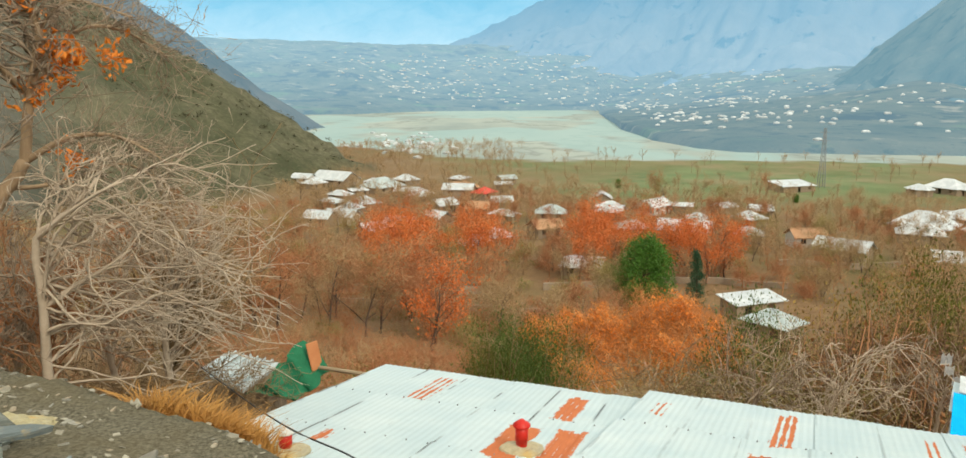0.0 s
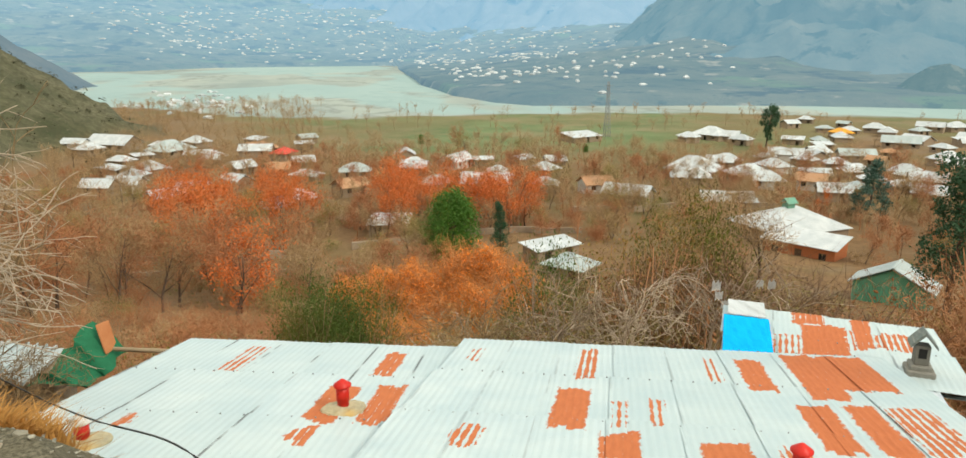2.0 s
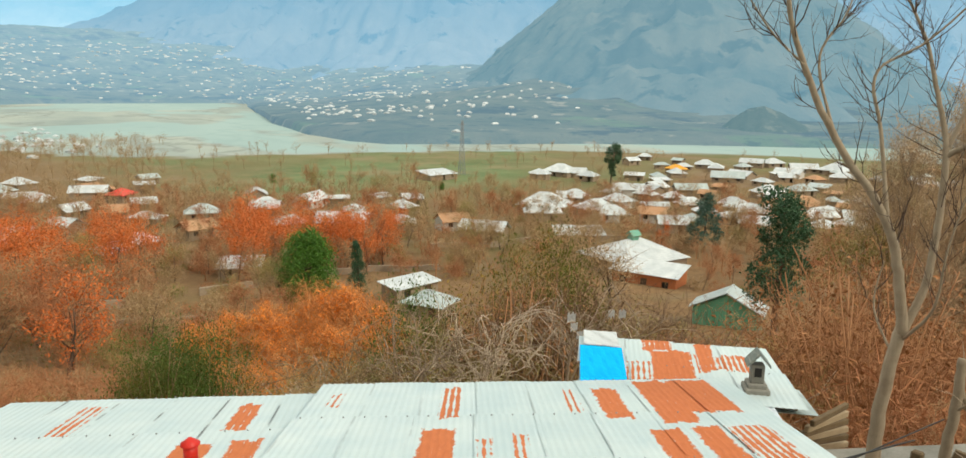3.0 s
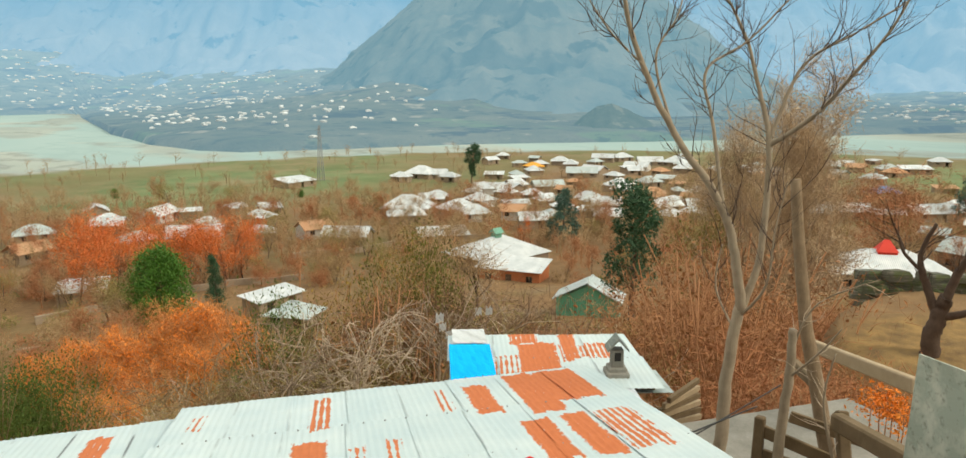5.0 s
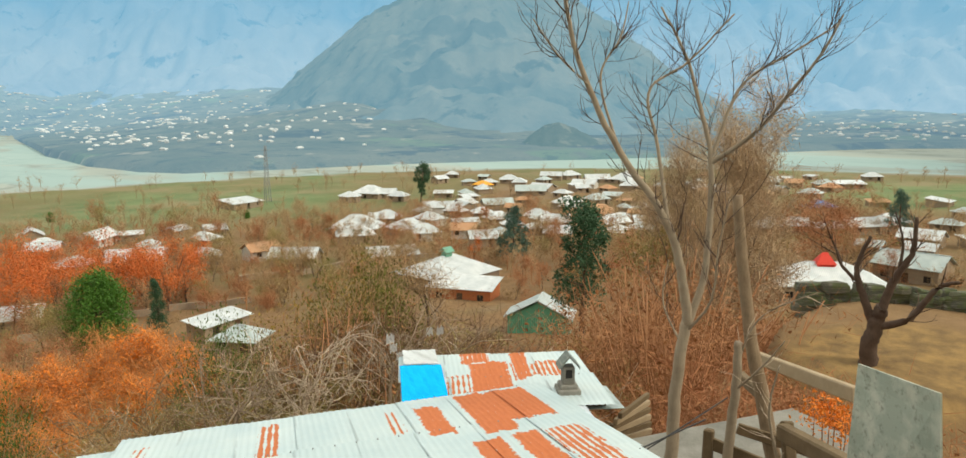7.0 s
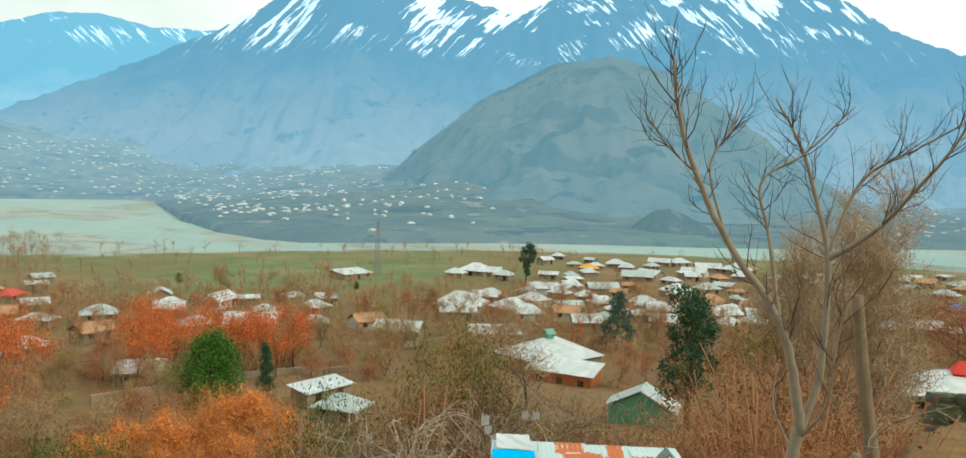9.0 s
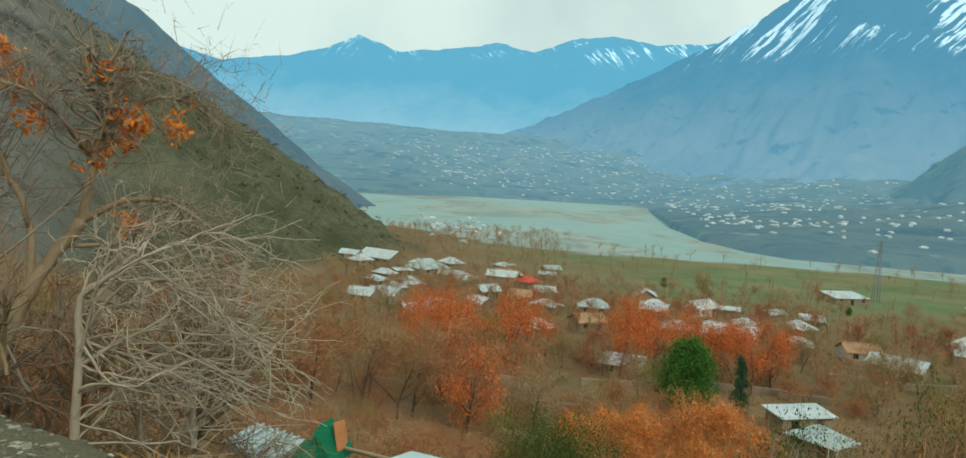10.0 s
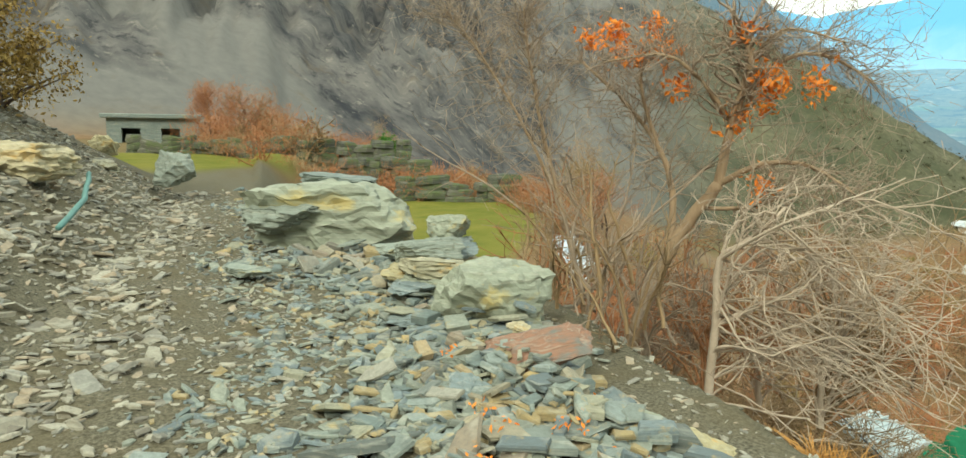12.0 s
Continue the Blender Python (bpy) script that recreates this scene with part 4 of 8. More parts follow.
def clump_tree(name, seed, label, height_m, trunk_r, lobes, leaf, size, leaf_mat, trunk_mat):
    """An evergreen whose crown is made of ragged clumps; a lobe: share of height, reach from the trunk, radius."""
    rng = random.Random(seed)
    root = thing(name, Matrix(), label, "tree")
    t = Tubes()
    path = shoot(rng, Vector((0, 0, -0.3)), Vector((0, 0, 1)), height_m * 0.93, 8, 0.05, 0.1)
    t.add(path, [trunk_r * (1 - 0.11 * i) for i in range(9)], 6)
    centres = []
    for k, (h, reach, rad) in enumerate(lobes):
        a = k * 2.4 + rng.uniform(-0.5, 0.5)
        axis = path[min(int(h * 8.3), 8)]
        c = Vector((axis.x + reach * math.cos(a), axis.y + reach * math.sin(a), h * height_m))
        t.add([Vector((axis.x, axis.y, c.z - reach * 0.4)), c], [trunk_r * 0.35, 0.02], 4)
        for _ in range(int(26 * rad * rad) + 8):
            d = Vector((rng.gauss(0, 1), rng.gauss(0, 1), rng.gauss(0, 0.75))).normalized() * rad * rng.uniform(0.35, 1.0) ** 0.5
            centres.append(c + d)
    t.object("trunk", trunk_mat, root)
    v, f = leaf_cloud(rng, centres, leaf, 0.22, size)
    mesh_object("crown", v, f, leaf_mat, root)
    return root

# ---- houses of the valley ----
def slab_roof(kind, w, d, rise, over):
    """Roof planes (quads or triangles) over a w x d plan, eaves at z = 0."""
    a, b = w / 2 + over, d / 2 + over
    if kind == "shed":
        return [[(-a, -b, 0), (a, -b, 0), (a, b, rise), (-a, b, rise)]]
    if kind == "gable":
        return [[(-a, -b, 0), (a, -b, 0), (a, 0, rise), (-a, 0, rise)], [(a, b, 0), (-a, b, 0), (-a, 0, rise), (a, 0, rise)]]
    c = max(a - b, a * 0.25)
    return [[(-a, -b, 0), (a, -b, 0), (c, 0, rise), (-c, 0, rise)], [(a, b, 0), (-a, b, 0), (-c, 0, rise), (c, 0, rise)],
            [(a, -b, 0), (a, b, 0), (c, 0, rise)], [(-a, b, 0), (-a, -b, 0), (-c, 0, rise)]]


def house(x, y, turn, w, d, h, kind, roof, wall, label, rise=None, detail=True, z=None):
    """A village house: four walls with openings, roof slabs, door and windows in the front."""
    if rise is None:
        rise = 0.16 * d if kind == "shed" else 0.31 * d
        turn += 38 * math.sin(x * 1.7 + y * 2.3)
    zz = min(ground_z(x + i * w * 0.4, y + j * d * 0.4) for i in (-1, 1) for j in (-1, 1)) if z is None else z
    root = thing("house", pose(x, y, zz, 0, 0, turn), label, "house", "village houses")
    t = 0.3
    n = max(2, int(w / 3.0))
    pitch = w / n
    doors = [(-w / 2 + (i + 0.5) * pitch, i == n // 2) for i in range(n)]
    holes = [(c - 0.5, c + 0.5, 0.0, 2.0) if is_door else (c - 0.5, c + 0.5, 0.9, 1.95) for c, is_door in doors]
    for deg, ln, off, hs in ((0, w, -d / 2, holes), (180, w, -d / 2, []), (90, d - 2 * t, -w / 2, []), (270, d - 2 * t, -w / 2, [])):
        o = part("wall", holed_wall(ln, h, t, hs), M[wall], root)
        o.matrix_basis = pose(0, 0, 0, 0, 0, deg) @ pose(0, off, 0)
    if kind == "gable":
        for sx in (-1, 1):
            bm = bmesh.new()
            tri = [(-d / 2, h), (d / 2, h), (0, h + rise * d / (d + 1.1))]
            fa = [bm.verts.new((sx * w / 2, y_, z_)) for y_, z_ in tri]
            fb = [bm.verts.new((sx * (w / 2 - t), y_, z_)) for y_, z_ in tri]
            bm.faces.new(fa)
            bm.faces.new(fb[::-1])
            for i in range(3):
                bm.faces.new((fa[i], fa[(i + 1) % 3], fb[(i + 1) % 3], fb[i]))
            bmesh.ops.recalc_face_normals(bm, faces=bm.faces)
            part("gable", bm, M[wall], root)
    elif kind == "shed":
        for sx in (-1, 1):
            bm = bmesh.new()
            tri = [(-d / 2, h), (d / 2, h), (d / 2, h + rise * 0.9)]
            fa = [bm.verts.new((sx * w / 2, y_, z_)) for y_, z_ in tri]
            fb = [bm.verts.new((sx * (w / 2 - t), y_, z_)) for y_, z_ in tri]
            bm.faces.new(fa)
            bm.faces.new(fb[::-1])
            for i in range(3):
                bm.faces.new((fa[i], fa[(i + 1) % 3], fb[(i + 1) % 3], fb[i]))
            bmesh.ops.recalc_face_normals(bm, faces=bm.faces)
            part("gable", bm, M[wall], root)
    over = 0.4
    for q in slab_roof(kind, w, d, rise, over):
        bm = bmesh.new()
        lo = [bm.verts.new((p[0], p[1], p[2] + h)) for p in q]
        hi = [bm.verts.new((p[0], p[1], p[2] + h + 0.09)) for p in q]
        bm.faces.new(hi)
        bm.faces.new(lo[::-1])
        for i in range(len(q)):
            j = (i + 1) % len(q)
            bm.faces.new((lo[i], lo[j], hi[j], hi[i]))
        bmesh.ops.recalc_face_normals(bm, faces=bm.faces)
        part("roof_slope", bm, M[roof], root)
    if detail:
        if kind != "shed":
            bm = bmesh.new()
            length = w + 2 * over if kind == "gable" else max(w + 2 * over - (d + 2 * over), 1.0)
            beam(bm, (-length / 2, 0, h + rise + 0.1), (length / 2, 0, h + rise + 0.1), 0.3, 0.06, 0.01)
            part("ridge_cap", bm, M[roof], root)
        for c, is_door in doors:
            bm = bmesh.new()
            if is_door:
                box(bm, c, -d / 2 + t * 0.6, 1.0, 0.98, 0.06, 1.98, bevel=0.01)
                part("door", bm, M["door_wood"], root)
            else:
                frame_ = holed_wall(0.98, 0.98, 0.08, [(-0.43, -0.03, 0.06, 0.9), (0.03, 0.43, 0.06, 0.9)], foot=0.0)
                win = part("window", frame_, M["door_wood"], root)
                win.matrix_basis = pose(c, -d / 2 + t * 0.4, 0.93)
                box(bm, 0, 0.06, 0.5, 0.9, 0.02, 0.9)
                part("pane", bm, M["dark_open"], win)
    return root


house(-47.6, 239.1, -1, 13.5, 8.1, 2.0, "gable", "roof_white", "wall_earth", "mud-walled house under a white ridged sheet-iron roof", detail=False)
house(-58.0, 239.4, -11, 6.8, 4.5, 2.0, "gable", "roof_white", "wall_white", "whitewashed house under a white ridged sheet-iron roof", detail=False)
house(-30.0, 219.7, 16, 10.5, 8.4, 2.0, "hip", "roof_grey", "wall_earth", "mud-walled house under a grey-green hipped sheet-iron roof", detail=False)
house(-29.7, 185.0, -16, 6.7, 5.4, 2.0, "hip", "roof_white", "wall_earth", "mud-walled house under a white hipped sheet-iron roof", detail=True)
house(-30.6, 159.2, -14, 6.5, 4.5, 2.0, "gable", "roof_white", "wall_white", "whitewashed house under a white ridged sheet-iron roof", detail=True)
house(-20.7, 141.0, 28, 5.7, 4.5, 2.0, "gable", "roof_white", "wall_earth", "mud-walled house under a white ridged sheet-iron roof", detail=True)
house(-6.9, 211.2, -23, 8.4, 5.0, 2.0, "gable", "roof_white", "wall_earth", "mud-walled house under a white ridged sheet-iron roof", detail=True)
house(0.2, 199.8, 20, 5.5, 4.4, 2.0, "hip", "roof_red", "wall_earth", "mud-walled house under a bright red hipped sheet-iron roof", detail=True)
house(-9.5, 177.1, 3, 5.6, 4.5, 2.0, "gable", "roof_white", "wall_earth", "mud-walled house under a white ridged sheet-iron roof", detail=True)
house(-1.3, 171.5, -25, 5.5, 4.5, 2.0, "gable", "roof_rusty", "wall_earth", "mud-walled house under a rusty brown ridged sheet-iron roof", detail=True)
house(-9.7, 156.7, -8, 5.5, 4.5, 2.0, "gable", "roof_white", "wall_earth", "mud-walled house under a white ridged sheet-iron roof", detail=True)
house(15.4, 165.8, 25, 6.6, 5.3, 2.0, "hip", "roof_grey", "wall_earth", "mud-walled house under a grey-green hipped sheet-iron roof", detail=True)
house(-1.5, 127.1, 1, 5.5, 4.4, 2.0, "hip", "roof_white", "wall_earth", "mud-walled house under a white hipped sheet-iron roof", detail=True)
house(2.7, 133.9, -13, 5.5, 4.4, 2.0, "hip", "roof_white", "wall_earth", "mud-walled house under a white hipped sheet-iron roof", detail=True)
house(12.3, 144.3, -5, 5.8, 4.5, 2.0, "gable", "roof_rusty", "wall_earth", "mud-walled house under a rusty brown ridged sheet-iron roof", detail=True)
house(28.5, 164.8, -35, 6.0, 4.5, 2.0, "gable", "roof_white", "wall_earth", "mud-walled house under a white ridged sheet-iron roof", detail=True)
house(40.7, 175.8, 17, 8.6, 5.2, 2.0, "gable", "roof_white", "wall_white", "whitewashed house under a white ridged sheet-iron roof", detail=True)
house(39.2, 142.7, 5, 9.5, 5.7, 2.0, "gable", "roof_white", "wall_earth", "mud-walled house under a white ridged sheet-iron roof", detail=True)
house(56.9, 156.4, -32, 5.5, 4.4, 2.0, "hip", "roof_white", "wall_earth", "mud-walled house under a white hipped sheet-iron roof", detail=True)
house(94.3, 225.8, -15, 11.6, 7.0, 2.0, "shed", "roof_white", "wall_earth", "mud-walled house under a white lean-to sheet-iron roof", detail=False)
house(129.0, 218.0, -56, 6.0, 4.8, 2.0, "hip", "roof_white", "wall_earth", "mud-walled house under a white hipped sheet-iron roof", detail=False)
house(141.6, 224.6, -57, 10.5, 8.4, 2.0, "hip", "roof_white", "wall_earth", "mud-walled house under a white hipped sheet-iron roof", detail=False)
house(93.0, 154.4, -11, 11.5, 9.2, 2.0, "hip", "roof_white", "wall_earth", "mud-walled house under a white hipped sheet-iron roof", detail=True)
house(107.6, 166.1, -13, 6.3, 4.5, 2.0, "gable", "roof_white", "wall_earth", "mud-walled house under a white ridged sheet-iron roof", detail=True)
house(59.7, 134.6, -16, 5.9, 4.5, 2.0, "gable", "roof_rusty", "wall_white", "whitewashed house under a rusty brown ridged sheet-iron roof", detail=True)
house(62.2, 125.4, -6, 8.4, 5.0, 2.0, "gable", "roof_white", "wall_earth", "mud-walled house under a white ridged sheet-iron roof", detail=True)
house(-16.7, 148.0, 14, 5.5, 4.5, 2.0, "gable", "roof_white", "wall_white", "whitewashed house under a white ridged sheet-iron roof", detail=True)
house(-34.5, 155.5, 1, 5.7, 4.5, 2.0, "gable", "roof_white", "wall_earth", "mud-walled house under a white ridged sheet-iron roof", detail=True)
house(14.8, 108.0, -8, 5.5, 4.5, 2.0, "shed", "roof_white", "wall_earth", "mud-walled house under a white lean-to sheet-iron roof", detail=True)
house(76.0, 113.7, -59, 8.7, 5.2, 2.0, "shed", "roof_white", "wall_earth", "mud-walled house under a white lean-to sheet-iron roof", detail=True)
house(96.3, 131.6, -61, 7.1, 5.7, 2.0, "hip", "roof_white", "wall_white", "whitewashed house under a white hipped sheet-iron roof", detail=True)
house(99.6, 142.2, -5, 8.3, 6.6, 2.0, "hip", "roof_white", "wall_earth", "mud-walled house under a white hipped sheet-iron roof", detail=True)
house(94.6, 157.7, -11, 7.3, 5.8, 2.0, "hip", "roof_white", "wall_white", "whitewashed house under a white hipped sheet-iron roof", detail=True)
house(83.5, 139.4, -1, 7.8, 6.2, 2.0, "hip", "roof_white", "wall_earth", "mud-walled house under a white hipped sheet-iron roof", detail=True)
house(110.3, 167.6, -45, 6.4, 5.1, 2.0, "hip", "roof_white", "wall_earth", "mud-walled house under a white hipped sheet-iron roof", detail=True)
house(134.0, 175.2, -62, 8.7, 5.2, 2.0, "gable", "roof_white", "wall_white", "whitewashed house under a white ridged sheet-iron roof", detail=False)
house(113.9, 152.9, -49, 6.8, 5.5, 2.0, "hip", "roof_white", "wall_white", "whitewashed house under a white hipped sheet-iron roof", detail=True)
house(99.9, 115.9, -41, 5.5, 4.5, 2.0, "gable", "roof_white", "wall_earth", "mud-walled house under a white ridged sheet-iron roof", detail=True)
house(104.5, 127.6, -39, 5.5, 4.5, 2.0, "gable", "roof_rusty", "wall_white", "whitewashed house under a rusty brown ridged sheet-iron roof", detail=True)
house(137.9, 137.8, -15, 6.2, 5.0, 2.0, "hip", "roof_white", "wall_earth", "mud-walled house under a white hipped sheet-iron roof", detail=True)
house(165.1, 152.2, -17, 8.0, 6.4, 2.0, "hip", "roof_white", "wall_earth", "mud-walled house under a white hipped sheet-iron roof", detail=False)
house(137.5, 112.1, -51, 7.1, 4.5, 2.0, "gable", "roof_white", "wall_earth", "mud-walled house under a white ridged sheet-iron roof", detail=True)
house(144.4, 221.3, -58, 9.4, 5.6, 2.0, "gable", "roof_white", "wall_earth", "mud-walled house under a white ridged sheet-iron roof", detail=False)
house(129.1, 217.6, -31, 5.5, 4.4, 2.0, "hip", "roof_white", "wall_earth", "mud-walled house under a white hipped sheet-iron roof", detail=False)
house(143.2, 209.7, -59, 6.0, 4.8, 2.0, "hip", "roof_white", "wall_earth", "mud-walled house under a white hipped sheet-iron roof", detail=False)
house(191.3, 221.3, -53, 6.5, 5.2, 2.0, "hip", "roof_orange", "wall_earth", "mud-walled house under a orange hipped sheet-iron roof", detail=False)
house(212.0, 228.4, -35, 7.4, 5.9, 2.0, "hip", "roof_white", "wall_earth", "mud-walled house under a white hipped sheet-iron roof", detail=False)
house(186.9, 190.0, -70, 10.5, 6.3, 2.0, "gable", "roof_grey", "wall_earth", "mud-walled house under a grey-green ridged sheet-iron roof", detail=False)
house(235.8, 226.7, -16, 9.0, 5.4, 2.0, "gable", "roof_white", "wall_earth", "mud-walled house under a white ridged sheet-iron roof", detail=False)
house(246.3, 225.6, -48, 7.9, 6.3, 2.0, "hip", "roof_white", "wall_earth", "mud-walled house under a white hipped sheet-iron roof", detail=False)
house(235.8, 200.8, -75, 9.8, 5.9, 2.0, "gable", "roof_white", "wall_earth", "mud-walled house under a white ridged sheet-iron roof", detail=False)
house(241.9, 191.7, -52, 9.8, 7.8, 2.0, "hip", "roof_white", "wall_earth", "mud-walled house under a white hipped sheet-iron roof", detail=False)
house(219.4, 192.9, -61, 9.2, 5.5, 2.0, "gable", "roof_white", "wall_white", "whitewashed house under a white ridged sheet-iron roof", detail=False)
house(148.9, 165.8, -22, 8.8, 5.3, 2.0, "gable", "roof_grey", "wall_earth", "mud-walled house under a grey-green ridged sheet-iron roof", detail=False)
house(197.7, 194.6, -45, 8.8, 5.3, 2.0, "gable", "roof_white", "wall_earth", "mud-walled house under a white ridged sheet-iron roof", detail=False)
house(198.0, 110.6, -53, 9.0, 5.4, 2.0, "gable", "roof_red", "wall_earth", "mud-walled house under a bright red ridged sheet-iron roof", detail=False)
house(160.7, 80.9, -75, 8.6, 5.1, 2.0, "gable", "roof_white", "wall_earth", "mud-walled house under a white ridged sheet-iron roof", detail=True)
house(205.3, 94.5, -57, 7.2, 5.7, 2.0, "hip", "roof_blue", "wall_earth", "mud-walled house under a blue hipped sheet-iron roof", detail=False)
house(170.5, 68.5, -68, 8.8, 5.3, 2.0, "gable", "roof_white", "wall_earth", "mud-walled house under a white ridged sheet-iron roof", detail=True)
house(154.8, 84.0, -62, 7.0, 4.5, 2.0, "gable", "roof_white", "wall_earth", "mud-walled house under a white ridged sheet-iron roof", detail=True)
house(281.3, 118.4, -59, 9.6, 5.8, 2.0, "shed", "roof_white", "wall_earth", "mud-walled house under a white lean-to sheet-iron roof", detail=False)
house(318.7, 125.3, -69, 6.8, 5.4, 2.0, "hip", "roof_white", "wall_earth", "mud-walled house under a white hipped sheet-iron roof", detail=False)
house(167.4, 99.6, -59, 6.2, 4.5, 2.0, "gable", "roof_white", "wall_earth", "mud-walled house under a white ridged sheet-iron roof", detail=True)
house(116.2, 109.6, -39, 5.5, 4.5, 2.0, "gable", "roof_white", "wall_earth", "mud-walled house under a white ridged sheet-iron roof", detail=True)
house(139.1, 169.8, -64, 6.1, 4.5, 2.0, "gable", "roof_white", "wall_earth", "mud-walled house under a white ridged sheet-iron roof", detail=False)
house(145.8, 108.8, -78, 5.5, 4.5, 2.0, "gable", "roof_white", "wall_earth", "mud-walled house under a white ridged sheet-iron roof", detail=True)
house(178.0, 66.1, -40, 8.3, 6.6, 2.0, "hip", "roof_white", "wall_earth", "mud-walled house under a white hipped sheet-iron roof", detail=True)

# ---- houses with a form of their own ----
big = house(72.5, 93, 8, 12.4, 11.6, 3.0, "hip", "roof_white", "wall_earth", "large earth-walled house with a hipped pale iron roof and cupola", rise=2.6, z=-27.0)
bm = bmesh.new()
for q in slab_roof("gable", 1.5, 1.3, 0.8, 0.25):
    bm.faces.new([bm.verts.new((p[0], p[1], p[2] + 6.2)) for p in q])
bmesh.ops.recalc_face_normals(bm, faces=bm.faces)
box(bm, 0, 0, 5.8, 1.4, 1.1, 0.8)
part("cupola", bm, M["roof_green"], big, "small gabled roof cupola with a green front")
house(67.5, 82.5, -61, 9.6, 4.2, 2.6, "shed", "roof_white", "wall_red", "low red-walled wing under a glossy white lean-to roof", rise=1.1, z=-26.4)
house(31.5, 84, -18, 6.6, 3.0, 2.2, "shed", "roof_white", "wall_earth", "small earth-walled shed under a pale lean-to iron roof")
house(30.5, 75, -15, 4.8, 3.8, 1.8, "hip", "roof_grey", "wall_earth", "small shed under a faded grey-green iron roof")
house(58.4, 57.8, 36, 3.4, 7.0, 2.4, "gable", "roof_grey", "roof_green", "shed of green-painted iron under a pale roof among bare trees", rise=2.0, z=-23.7)
capped = house(99.5, 44.5, -50, 14.5, 9.5, 2.6, "hip", "roof_white", "wall_earth", "long house with a white hipped roof and red skylight cap", rise=2.4)
bm = bmesh.new()
for q in slab_roof("hip", 2.4, 2.2, 1.5, 0.1):
    bm.faces.new([bm.verts.new((p[0], p[1], p[2] + 4.9)) for p in q])
bmesh.ops.recalc_face_normals(bm, faces=bm.faces)
box(bm, 0, 0, 4.75, 2.3, 2.1, 0.5)
part("skylight_cap", bm, M["roof_red"], capped, "red pyramid cap with white hips")
house(119, 40, -60, 9, 6, 2.8, "gable", "roof_grey", "wall_earth", "earth-walled house under a blue-grey iron roof")

# smaller houses that crowd between the others
crowd = random.Random(31)
taken = [(o.location.x, o.location.y) for o in scene.objects if o.name.startswith("house")]
for n_, az_, rad_ in ((30, (35, 56), (160, 240)), (42, (37, 66), (240, 345)), (16, (-13, 2), (150, 250)), (14, (60, 78), (140, 260)), (9, (8, 26), (140, 200))):
    made = tries_ = 0
    while made < n_ and tries_ < 400:
        tries_ += 1
        a_, r_ = radians(crowd.uniform(*az_)), crowd.uniform(*rad_)
        x_, y_ = r_ * math.sin(a_), r_ * math.cos(a_)
        if any(math.hypot(x_ - p_[0], y_ - p_[1]) < 7.0 for p_ in taken):
            continue
        taken.append((x_, y_))
        w_ = crowd.uniform(4.0, 7.5)
        kind_ = crowd.choice(("gable", "hip", "hip", "shed"))
        roof_ = crowd.choice(("roof_white", "roof_white", "roof_white", "roof_grey", "roof_rusty"))
        house(x_, y_, -math.degrees(a_) + crowd.uniform(-60, 60), w_, w_ * crowd.uniform(0.6, 0.85), 1.9, kind_, roof_, "wall_earth",
              {"roof_white": "small mud-walled house under a pale iron roof", "roof_grey": "small mud-walled house under a grey iron roof", "roof_rusty": "small mud-walled house under a rusty iron roof"}[roof_], detail=False)
        made += 1

# ---- the corrugated roof below the track ----
RO, RU, RV = Vector((-1.37, 10.05, -2.2)), Vector((0.942, -0.337, 0)), Vector((-0.337, -0.942, 0.15))
R2O = RO + RU * 3.66 + RV * -0.20 + Vector((0, 0, 0.07))
R2U, R2V = (RU + RV * 0.065), (RV - RU * 0.115)
RWO, RWU, RWV = Vector((5.2, 7.72, -2.24)), Vector((0.80, -0.60, 0.0)), Vector((-0.55, -0.835, 0.02))


def corrugated(width, length, pitch=0.076, deep=0.0038, per=4):
    """A corrugated sheet in its own plane: x across the waves, y along them, a thin turned-down edge at its lower end."""
    n = int(width / pitch * per)
    v, f = [], []
    for j, y in enumerate((0.0, length * 0.5, length)):
        for i in range(n + 1):
            x = width * i / n
            v.append((x, y, deep * math.cos(2 * math.pi * x / pitch) + 0.004 * math.sin(3 * x + j)))
    for j in range(2):
        for i in range(n):
            a = j * (n + 1) + i
            f.append((a, a + 1, a + n + 2, a + n + 1))
    return v, f


def roof_frame(o, u, v):
    x, y = u.normalized(), v.normalized()
    z = x.cross(y)
    m = Matrix((x, y, z)).transposed().to_4x4()
    m.translation = o
    return m


